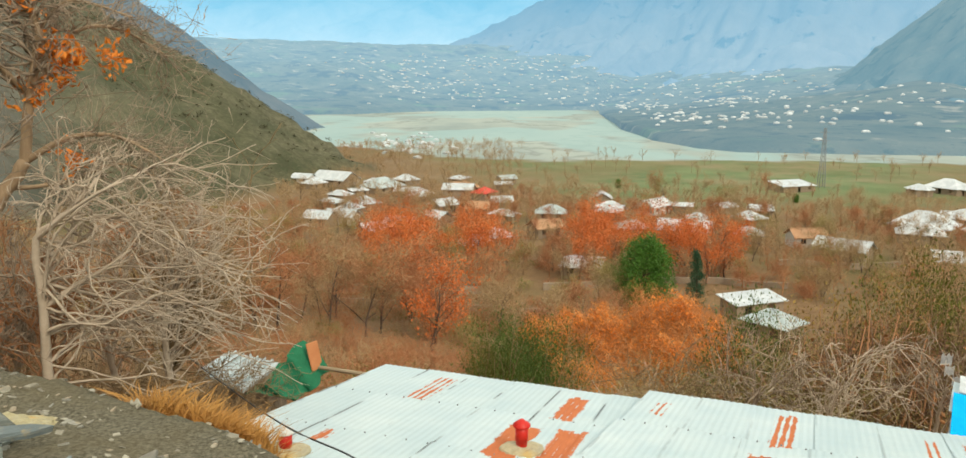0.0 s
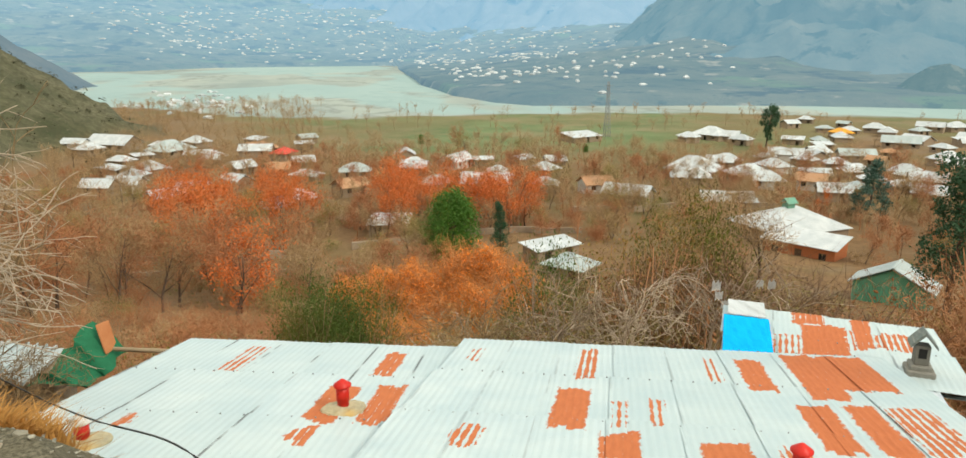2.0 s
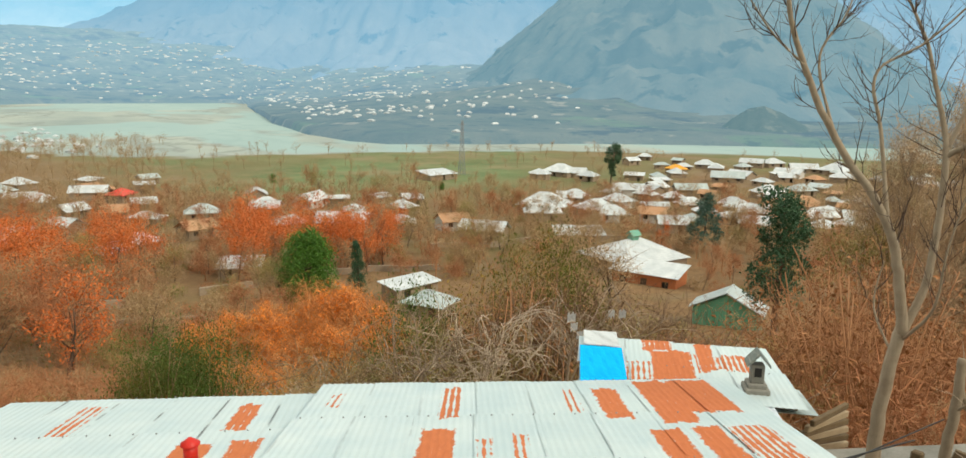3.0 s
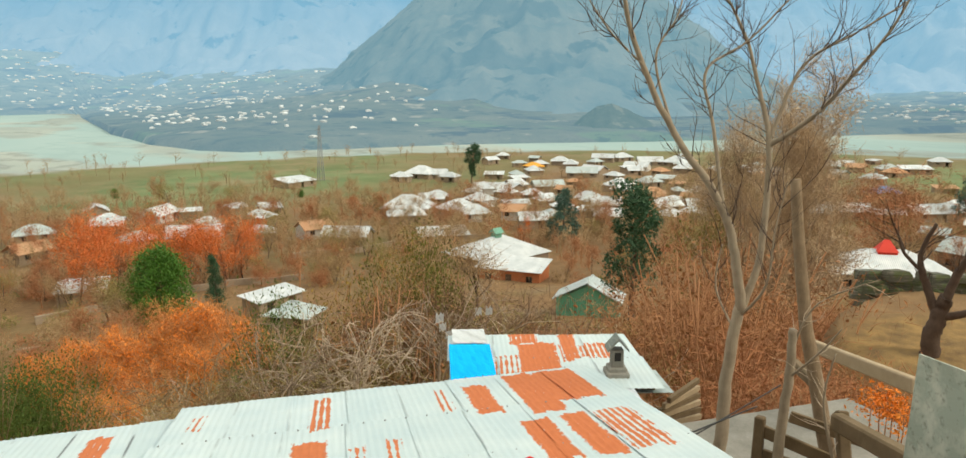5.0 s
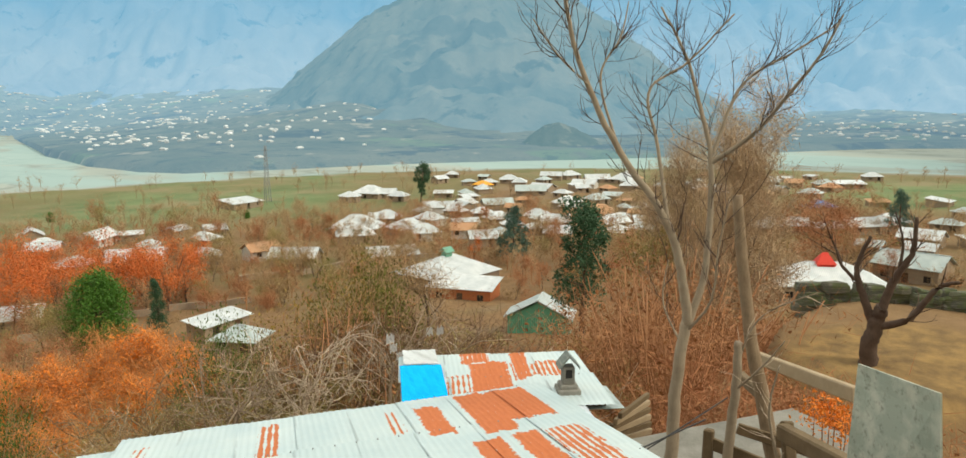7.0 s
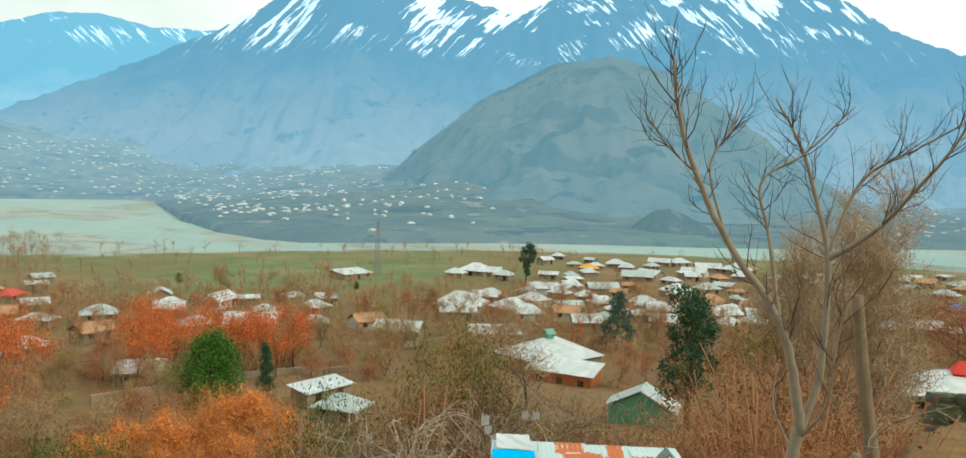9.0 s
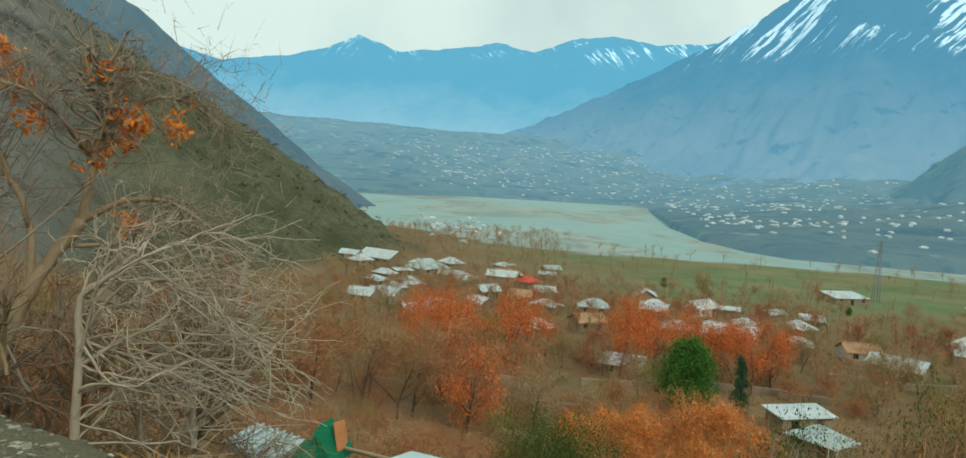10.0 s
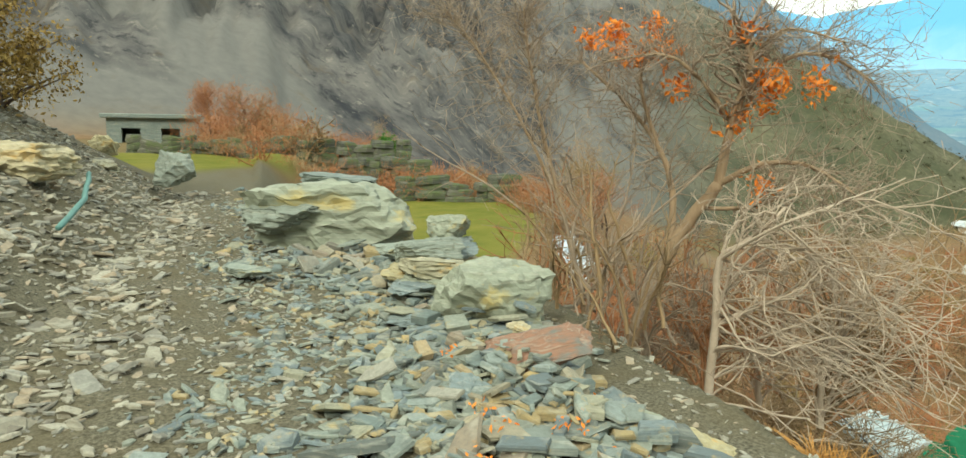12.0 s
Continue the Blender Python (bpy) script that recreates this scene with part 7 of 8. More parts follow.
for k, (p_, kind_, wide_) in enumerate((
        ((11.4, 21.4, -4.6), "ochre", 0.6), ((10.5, 19.9, -5.6), "rust", 0.7), ((12.9, 21.0, -4.7), "olive", 0.5), ((11.9, 19.6, -5.2), "rust", 0.5), ((9.2, 20.0, -6.2), "thorn", 0.9), ((13.12, 17.71, -4.95), "thorn", 0.9),
        ((13.78, 17.19, -5.37), "thorn", 0.8), ((9.58, 16.46, -4.77), "rust", 0.9), ((10.97, 16.77, -4.97), "thorn", 0.9),
        ((0.5, 26.0, -6.9), "green", 0.6), ((1.9, 25.4, -6.95), "green", 0.55), ((0.3, 25.2, -7.3), "olive", 0.4), ((8.9, 22.3, -5.75), "green", 0.42), ((13.9, 23.3, -4.8), "olive", 0.42), ((10.9, 18.4, -5.35), "thorn", 0.75), ((12.3, 18.2, -4.95), "thorn", 0.7), ((8.2, 18.6, -5.5), "thorn", 0.7),
        ((28.2, 19.0, -6.1), "rust", 1.0), ((22.82, 16.24, -5.06), "rust", 1.0), ((21.83, 14.14, -4.71), "rust", 1.1), ((17.38, 13.51, -5.00), "rust", 1.1), ((16.62, 11.14, -4.16), "rust", 1.1), ((18.17, 15.71, -6.10), "rust", 0.9))):
    top_at(p_, leafy[kind_], wide_, 77 * k % 360)
for k, (p_, proto_, wide_) in enumerate((
        ((37.6, 26.4, 2.2), tall_bare[0], 0.85), ((37.6, 24.2, -0.8), tall_bare[1], 0.6), ((40.2, 24.6, -1.2), tall_bare[1], 0.6), ((34.94, 26.76, -5.98), ragged, 0.9), ((8.81, 18.01, -5.33), vine, 1.0), ((13.42, 14.87, -5.15), vine, 1.1), ((7.02, 17.71, -5.33), vine, 1.1), ((9.95, 15.05, -4.71), vine, 1.1),
        ((50.66, 68.30, -13.09), bare[0], 1.2), ((86.9, 103.3, -21.2), red[0], 0.8), ((42.68, 72.40, -14.33), bare[0], 1.3),
        ((110.64, 46.51, -9.28), bare[2], 1.3), ((113.48, 52.48, -12.08), bare[2], 1.1), ((84.19, 54.02, -9.47), bare[3], 1.1))):
    top_at(p_, proto_, wide_, 77 * k % 360)
for p_ in leafy.values():
    retire(p_)

TALL = {p_.name: stature(p_) for p_ in bare + rusty + red + orange + brush + olive + [vine, ragged]}
rng = random.Random(77)
scatter(rng, 17, orange, (5, 17), (40, 52), (1.15, 1.7), False)
scatter(rng, 5, orange, (6, 12), (30, 38), (0.9, 1.3))
scatter(rng, 6, [vine, brush[0]], (3, 15), (26, 36), (1.0, 1.4))
scatter(rng, 24, [red[0], rusty[0], rusty[1], bare[2], rusty[0], bare[0]], (-15, 1), (50, 92), (0.8, 1.3), False)
scatter(rng, 20, red, (-9, 3), (88, 125), (1.1, 1.6), False)
scatter(rng, 15, red, (7, 14), (105, 132), (1.2, 1.7), False)
scatter(rng, 6, red, (15.5, 18.5), (105, 125), (1.2, 1.6), False)
scatter(rng, 4, [olive[1]], (1, 5), (30, 38), (0.8, 1.2))
scatter(rng, 3, [olive[1]], (18, 21), (30, 40), (0.8, 1.2))
scatter(rng, 12, [olive[0], ragged, rusty[1]], (20, 33), (40, 66), (0.9, 1.3))
scatter(rng, 26, [vine], (15, 40), (16, 30), (1.1, 1.8))
scatter(rng, 10, brush, (17, 46), (20, 50), (1.2, 1.9))
scatter(rng, 34, [brush[1], brush[1], rusty[0]], (44, 68), (14, 60), (1.0, 1.8))
scatter(rng, 26, rusty + brush + [bare[0]], (-32, -4), (20, 75), (1.0, 1.6))
scatter(rng, 95, bare + [rusty[0]], (-30, 72), (75, 150), (0.7, 1.15))
scatter(rng, 40, bare + [rusty[0]], (-14, 72), (150, 235), (0.8, 1.2))
scatter(rng, 12, brush + bare, (-70, -36), (34, 85), (0.6, 1.2))
scatter(rng, 24, brush + rusty + [bare[1], bare[2]], (62, 84), (34, 90), (0.8, 1.4))
scatter(rng, 8, brush, (56, 64), (12, 24), (0.7, 1.1))
wild = random.Random(78)


def fitted(spots, tall):
    """Lowers the shrubs that would grow over the line of sight."""
    return [(x, y, min(k, head_room(x, y) / tall)) for x, y, k in spots if head_room(x, y) / tall > 0.35]


open_bush = lambda x, y: clear_of(x, y) and not (0.0 < x / max(y, 1) < 0.30 and 24 < math.hypot(x, y) < 60)
rust_b = [mound(200 + k, 1.9, 2.1, 44, 12, 0.038, M[m_], M["fuzz_red" if k else "twig_red"], 30, 0.34) for k, m_ in enumerate(("leaf_rust", "leaf_bramble", "leaf_bramble"))]
brown_b = [mound(220 + k, 1.9, 1.8, 40, 5 + 3 * k, 0.045, M[m_], (M["twig_brown"], HAZE_B, M["twig_brown"])[k], 22, 0.34) for k, m_ in enumerate(("leaf_bramble", "leaf_dun", "leaf_olive"))]
far_b = [mound(230 + k, 2.2, 1.9, 26, 2, 0.14, M[m_], (HAZE_B, HAZE_R, HAZE_O)[k], 12, 0.8, 0.018) for k, m_ in enumerate(("leaf_dun", "leaf_bramble", "leaf_moss"))]
thicket("bramble", "reddish-brown bramble thicket on the slope", "shrubs", rust_b, wild, fitted(spots_in(wild, 130, (40, 70), (15, 66), (1.0, 1.9), clear_of), 3.0))
thicket("bramble", "brown and rust scrub behind the roof", "shrubs", rust_b[:2] + brown_b, wild, fitted(spots_in(wild, 120, (13, 42), (17, 66), (1.0, 1.9), clear_of), 3.1))
thicket("bramble", "brown and rust scrub on the orchard slope", "shrubs", brown_b + rust_b, wild, fitted(spots_in(wild, 130, (-34, 15), (17, 75), (0.9, 1.6), open_bush), 2.7))
thicket("bramble", "low dun and green scrub between the houses", "shrubs", far_b, wild, fitted(spots_in(wild, 520, (-26, 74), (66, 200), (0.6, 1.3), clear_of), 2.2))
thicket("brushwood", "brown and rust-coloured brushwood covering the slope", "shrubs", low, wild, fitted(spots_in(wild, 70, (-34, 70), (16, 62), (1.0, 1.7), open_bush), 4.4))
thicket("brushwood", "brown brushwood between the orchard trees", "shrubs", low, wild, fitted(spots_in(wild, 110, (-26, 68), (62, 140), (1.0, 1.7), clear_of), 4.4))
thicket("orchard", "rows of slim leafless trees on the lower slope", "trees", slim, wild, fitted(spots_in(wild, 230, (-26, 70), (60, 190), (0.7, 1.2), clear_of), 6.0))

for p_ in bare + rusty + red + orange + brush + olive + low + slim + rust_b + brown_b + far_b + [vine, pine, cypress, dark, blue_pine, round_top, ragged] + tall_bare:
    retire(p_)


def far_woods(name, seed, n, az, rad, mat, label, tall, keep=lambda x, y: True, fuzz="fuzz_brown"):
    """Countless small bare trees of the valley floor, as one mesh."""
    rng = random.Random(seed)
    t = Tubes()
    tops = []
    for _ in range(n):
        a = radians(rng.uniform(*az))
        r = math.sqrt(rng.uniform(rad[0] ** 2, rad[1] ** 2))
        x, y = r * math.sin(a), r * math.cos(a)
        if not clear_of(x, y) or not keep(x, y):
            continue
        o = Vector((x, y, ground_z(x, y)))
        h = tall * rng.uniform(0.5, 1.2)
        t.add([o, o + Vector((rng.gauss(0, .2), rng.gauss(0, .2), h * 0.6))], [0.10, 0.06], 3)
        for k in range(6):
            p = o + Vector((0, 0, h * rng.uniform(0.2, 0.6)))
            d = Vector((rng.gauss(0, 0.5), rng.gauss(0, 0.5), rng.uniform(0.5, 1))).normalized()
            q = p + d * h * rng.uniform(0.3, 0.55)
            t.add([p, q], [0.05, 0.02], 3)
            tops.append(p.lerp(q, 0.75))
            for _ in range(2):
                e = p.lerp(q, rng.uniform(0.4, 1))
                t.add([e, e + (d + Vector((rng.gauss(0, 0.5), rng.gauss(0, 0.5), rng.gauss(0, 0.4)))).normalized() * h * 0.22], [0.034, 0.018], 3)
    v, f = twig_cloud(rng, tops, 12, tall * 0.10, tall * 0.17, 0.028)
    k = len(t.v)
    t.v += [Vector(p) for p in v]
    wood = len(t.f)
    t.f += [tuple(i + k for i in q) for q in f]
    ob = t.object(name, mat)
    ob.data.materials.append(M[fuzz])
    ob.data.polygons.foreach_set("material_index", [0] * wood + [1] * len(f))
    return tagged(ob, label, "woods", kind="stuff")


far_woods("valley_woods", 5, 1150, (-16, 80), (115, 235), M["twig_brown"], "many small leafless brown trees among the village", 5.0)
far_woods("orchard_woods", 6, 520, (-16, 70), (100, 200), M["twig_red"], "reddish-brown leafless orchard trees", 4.2, fuzz="fuzz_red")
far_woods("river_woods", 8, 260, (-11, 3), (225, 450), M["twig_brown"], "dense leafless trees near the river bend", 5.5)
far_woods("field_trees", 7, 190, (-12, 80), (230, 385), M["twig_brown"], "scattered leafless trees between green fields", 5.5)

# low shrubs and junipers on the spur
hill = random.Random(19)
tufts = []
for _ in range(420):
    a_ = hill.uniform(-42, -9.5)
    rc__ = float(spur_crest(np.float64(a_))[0])
    f_ = hill.random() ** 0.45
    r_ = rc__ - (1 - f_) * 110
    x_, y_ = r_ * math.sin(radians(a_)), r_ * math.cos(radians(a_))
    if noise.noise(Vector((x_ * 0.02, y_ * 0.02, 3))) > -0.15:
        tufts.append(Vector((x_, y_, ground_z(x_, y_) + 0.5)))
v, f = leaf_cloud(hill, tufts, 14, 0.6, 0.32, 0.6)
tagged(mesh_object("hillside_shrubs", v, f, M["leaf_dark_dry"]), "dark low shrubs dotted over the grassy spur", "shrubs", kind="stuff")

# ---- old terrace walls of the orchard ----
def low_wall(points, tall, label):
    """A long weathered retaining wall that follows the ground."""
    path = [p for a, b in zip(points, points[1:]) for p in [Vector((a[0], a[1])).lerp(Vector((b[0], b[1])), k / 10) for k in range(10)]] + [Vector(points[-1])]
    v, f = [], []
    for i, p in enumerate(path):
        g = ground_z(p.x, p.y)
        h = tall * (1 + 0.25 * noise.noise(Vector((i * 0.9, tall, 0))))
        for dy, z in ((-0.3, g - 0.6), (-0.22, g + h), (0.3, g + h), (0.3, g - 0.6)):
            v.append((p.x + 0.08 * noise.noise(Vector((i, z, 1))), p.y + dy, z + 0.1 * noise.noise(Vector((i * 2.3, dy, 4)))))
        if i:
            k = 4 * i
            f += [(k - 4 + j, k + j, k + j + 1, k - 3 + j) for j in range(3)]
    n = len(v)
    f += [(0, 1, 2, 3), (n - 1, n - 2, n - 3, n - 4)]
    return tagged(mesh_object("terrace_wall", v, f, M["wall_earth"]), label, "wall")


low_wall([(-16, 74), (-4, 77), (7, 79)], 1.1, "long earth-brown retaining wall among bare trees")
low_wall([(-22, 86), (-8, 90), (4, 93)], 1.0, "long earth-brown retaining wall in the orchard")
low_wall([(8, 96), (24, 104), (44, 104)], 0.9, "low field wall below the village")
low_wall([(33, 14.5), (37, 10), (40, 5)], 0.9, "dark stone terrace wall behind the yard")
low_wall([(40, 22), (52, 17), (62, 9)], 0.9, "dark stone terrace wall below the yard")
low_wall([(48, 118), (70, 118), (88, 110)], 1.0, "low field wall near the large house")

# ---- far villages ----
def far_village(name, seed, n, pick, label, on_floor=False):
    """Hundreds of tiny pale-roofed houses on the far slope, as one mesh."""
    rng = random.Random(seed)
    v, f = [], []
    made = 0
    while made < n:
        a, r = pick(rng)
        x, y = r * math.sin(radians(a)), r * math.cos(radians(a))
        z = (ground_z(x, y) if on_floor else float(shelf_z(np.float64(a), np.float64(r)))) - 0.5
        w, d, h, t = rng.uniform(3.5, 8.5) * (0.38 + r / 2700), rng.uniform(3.5, 6) * (0.38 + r / 2700), rng.uniform(0.8, 1.6) * (0.5 + r / 3500), rng.uniform(0, 3.14)
        k = len(v)
        for zz in (0, h + 0.5):
            for sx, sy in ((-1, -1), (1, -1), (1, 1), (-1, 1)):
                px, py = sx * w / 2, sy * d / 2
                v.append((x + px * math.cos(t) - py * math.sin(t), y + px * math.sin(t) + py * math.cos(t), z + zz))
        for s_ in (-1, 1):
            v.append((x + s_ * w * 0.3 * math.cos(t), y + s_ * w * 0.3 * math.sin(t), z + h + 1.2))
        f += [(k, k + 1, k + 5, k + 4), (k + 1, k + 2, k + 6, k + 5), (k + 2, k + 3, k + 7, k + 6), (k + 3, k, k + 4, k + 7),
              (k + 4, k + 5, k + 9, k + 8), (k + 6, k + 7, k + 8, k + 9), (k + 5, k + 6, k + 9), (k + 7, k + 4, k + 8)]
        made += 1
    return tagged(mesh_object(name, v, f, M["far_house"]), label, "village", kind="stuff")


M["far_house"] = mottled("far_house", (0.46, 0.51, 0.53), (0.84, 0.86, 0.86), 0.02, 0.8, 0.0, island=True, vary=0.4, obj=False)


def cluster(centres):
    def pick(rng):
        a, r, sa, sr = rng.choice(centres)
        while True:
            aa, rr = rng.gauss(a, sa), rng.gauss(r, sr)
            if rr > float(bank_far(aa)) + 25 and rr < 2900:
                return aa, rr
    return pick


def town(rng):
    return rng.gauss(-5.3, 1.8), rng.gauss(450, 60)


far_village("river_town", 2, 48, town, "small town of pale roofs at the river bend", True)
far_village("far_village", 3, 115, cluster([(17, 640, 3, 60), (22, 640, 4, 90), (27, 700, 3, 120), (30, 900, 3, 150), (14, 760, 2, 90)]), "scattered white-roofed houses above the river bank")
far_village("far_village", 4, 640, cluster([(12, 1500, 6, 250), (2, 1900, 6, 250), (20, 1300, 4, 250), (-5, 1750, 3, 200), (8, 2100, 5, 300)]), "hundreds of hazy white houses on the far hillside")
far_village("far_village", 5, 160, cluster([(70, 1100, 4, 250), (66, 900, 3, 120), (76, 900, 4, 150)]), "hazy white houses on the flat beyond the river")

# ---- the yard beside the house ----
yard_tree = limb_tree("pruned_tree", 12, "dark pruned bare tree with stubby twisted limbs", [
    (((22.41, 8.65, -6.47), (22.43, 8.59, -5.51), (22.46, 8.51, -4.76), (22.52, 8.35, -4.18)), 0.30, 0.20),
    (((22.46, 8.50, -4.85), (22.31, 8.89, -3.72), (22.26, 9.03, -3.01), (22.36, 8.76, -2.09)), 0.15, 0.05),
    (((22.50, 8.41, -4.37), (22.61, 8.09, -3.25), (22.73, 7.75, -2.50), (22.74, 7.72, -1.47)), 0.15, 0.05),
    (((22.51, 8.37, -4.73), (22.75, 7.70, -4.43), (22.94, 7.11, -3.46), (23.08, 6.61, -3.21)), 0.13, 0.05),
    (((22.31, 8.91, -3.54), (22.11, 9.39, -3.05), (22.03, 9.58, -2.53)), 0.07, 0.03),
    (((22.63, 8.03, -3.15), (22.65, 7.99, -2.18), (22.57, 8.21, -1.34)), 0.06, 0.02),
], M["bark_dark"], M["bark_dark"], (4, 0.8, 50, 0.15, 0.15, 1))
stump = Tubes()
sp = curve_path([Vector(p) for p in ((8.43, 4.21, -3.10), (8.42, 4.46, -2.05), (8.39, 4.72, -0.92), (8.39, 4.93, 0.53))], 14, random.Random(2), 0.012)
stump.add(sp, [0.105 - 0.003 * i for i in range(15)], 9)
tagged(stump.object("broken_trunk", M["bark_brown"]), "tall weathered broken trunk without branches", "tree trunk")
limb_tree("sapling", 21, "thin leaning bare sapling among old planks", [
    (((7.78, 4.58, -3.37), (7.80, 4.55, -2.39), (7.82, 4.50, -1.68), (7.83, 4.50, -1.14)), 0.07, 0.05),
    (((7.81, 4.53, -1.76), (7.78, 4.16, -1.34), (7.80, 3.92, -0.98)), 0.02, 0.006),
    (((7.82, 4.52, -1.45), (7.94, 4.30, -0.82), (8.20, 3.76, -0.46)), 0.018, 0.005),
    (((7.74, 3.80, -2.69), (7.65, 3.98, -1.84), (7.69, 3.91, -1.24)), 0.025, 0.008),
], M["bark_grey"], M["twig_pale"], (6, 0.4, 50, 0.15, 0.02, 1))


def plank(a, b, w, h, mat, label, name="plank", group="old planks"):
    bm = bmesh.new()
    a, b = Vector(a), Vector(b)
    m = (a + b) / 2
    beam(bm, a - m, b - m, w, h, min(w, h) * 0.15)
    ob = part(name, bm, M[mat], None)
    ob.location = m
    return tagged(ob, label, "timber", group)


plank((11.45, 6.21, -2.59), (9.31, 3.71, -1.96), 0.12, 0.20, "beam_pale", "long pale squared timber along the yard's edge", "timber_beam")
plank((10.02, 5.69, -2.43), (9.04, 4.79, -2.23), 0.12, 0.16, "wood_old", "weathered squared timber leaning on the yard's edge", "timber_beam")
plank((8.08, 4.03, -2.18), (7.09, 2.80, -1.87), 0.16, 0.20, "wood_old", "weathered squared timber lying across posts", "timber_beam")
plank((8.27, 4.08, -2.12), (7.97, 3.79, -2.99), 0.14, 0.14, "wood_old", "short upright wooden post", "fence_post")
plank((8.02, 4.57, -2.30), (8.56, 3.94, -2.54), 0.05, 0.14, "wood_old", "grey board nailed between posts")
plank((7.93, 4.92, -2.57), (8.27, 4.08, -2.79), 0.05, 0.16, "wood_old", "grey board nailed between posts")
plank((7.96, 4.87, -2.89), (8.25, 4.36, -3.02), 0.05, 0.14, "wood_old", "grey board nailed between posts")
plank((7.94, 4.91, -2.40), (7.84, 4.88, -3.45), 0.12, 0.12, "wood_old", "short upright wooden post", "fence_post")
for k in range(6):
    a = Vector((8.17, 6.51, -2.95)) + Vector((0.02 * k, 0.10 * k, -0.13 * k + 0.15))
    b = Vector((9.21, 6.79, -2.94)) + Vector((0.05 * k, 0.02 * k, -0.14 * k + 0.10))
    plank(a, b, 0.07, 0.09, "beam_pale" if k % 2 else "wood_old", "split pale log in a leaning stack", "split_log", "stack of split logs")
# stone retaining step of the yard
bm = bmesh.new()
g0, g1 = Vector((8.25, 5.71, -3.05)), Vector((8.01, 4.16, -2.81))
box(bm, 0, 0, 0, 5.0, 2.4, 0.4, pose((g0.x + g1.x) / 2 + 0.3, (g0.y + g1.y) / 2 + 0.2, min(g0.z, g1.z) - 0.3, 0, 0, -20), 0.06)
tagged(part("yard_slab", bm, M["concrete"], None), "flat grey earth-covered slab between house and yard", "slab", kind="structure")
# standing grey sheet
pl = [Vector(p) for p in ((6.14, 2.47, -0.48), (5.66, 1.72, -0.39), (5.69, 1.62, -1.70), (6.02, 2.50, -2.33))]
bm = bmesh.new()
nrm = (pl[1] - pl[0]).cross(pl[3] - pl[0]).normalized() * 0.02
fr = [bm.verts.new(p) for p in pl]
bk = [bm.verts.new(p + nrm) for p in pl]
bm.faces.new(fr)
bm.faces.new(bk[::-1])
for i in range(4):
    bm.faces.new((fr[i], bk[i], bk[(i + 1) % 4], fr[(i + 1) % 4]))
bmesh.ops.recalc_face_normals(bm, faces=bm.faces)
tagged(part("iron_plate", bm, M["grey_plate"], None), "stained grey sheet of iron standing by the yard", "metal sheet")

# mast by the fields
mast = thing("mast", pose(108, 236, ground_z(108, 236)), "slender lattice power mast beside the green fields", "mast")
for sx, sy in ((-1, -1), (1, -1), (1, 1), (-1, 1)):
    t = Tubes()
    t.add([Vector((sx * 0.9, sy * 0.9, 0)), Vector((sx * 0.25, sy * 0.25, 19))], [0.12, 0.08], 4)
    t.object("leg", M["steel"], mast)
t = Tubes()
for k in range(10):
    z0, z1 = k * 1.9, (k + 1) * 1.9
    w0, w1 = 0.9 - 0.65 * z0 / 19, 0.9 - 0.65 * z1 / 19
    for sx, sy, ex, ey in ((-1, -1, 1, -1), (1, -1, 1, 1), (1, 1, -1, 1), (-1, 1, -1, -1)):
        t.add([Vector((sx * w0, sy * w0, z0)), Vector((ex * w1, ey * w1, z1))], [0.05, 0.05], 3)
tagged(t.object("bracing", M["steel"], mast), kind="stuff")
for zz in (15, 17.5):
    t = Tubes()
    t.add([Vector((-1.6, 0, zz)), Vector((1.6, 0, zz))], [0.08, 0.08], 4)
    t.object("cross_arm", M["steel"], mast)

# ---- stones of the track ----
def slate_mesh(seed, thick, tone="slate"):
    """A split piece of slate: an uneven polygon with bevelled, offset faces."""
    rng = random.Random(seed)
    n = rng.randint(4, 5)
    a0 = rng.uniform(0, 6)
    rim = [(rng.uniform(0.34, 0.68) * math.cos(a0 + 6.283 * k / n), rng.uniform(0.26, 0.52) * math.sin(a0 + 6.283 * k / n)) for k in range(n)]
    v = [(x, y, -thick / 2) for x, y in rim] + [(x * 1.04 + 0.02, y * 1.04, thick * rng.uniform(0.0, 0.3)) for x, y in rim] + [(x * rng.uniform(0.78, 0.93), y * rng.uniform(0.78, 0.93), thick / 2 + rng.uniform(-0.1, 0.1) * thick) for x, y in rim]
    f = [tuple(range(n))[::-1], tuple(range(2 * n, 3 * n))]
    for j in (0, n):
        f += [(j + k, j + (k + 1) % n, j + n + (k + 1) % n, j + n + k) for k in range(n)]
    me = bpy.data.meshes.new("stone")
    me.from_pydata(v, [], f)
    me.materials.append(M[tone])
    return me


THIN = {tone_: [slate_mesh(30 + k, t_, tone_) for k, t_ in enumerate((0.10, 0.14, 0.20, 0.12, 0.17, 0.24, 0.09, 0.30))] for tone_ in ("slate", "slate_bank", "slate_warm")}


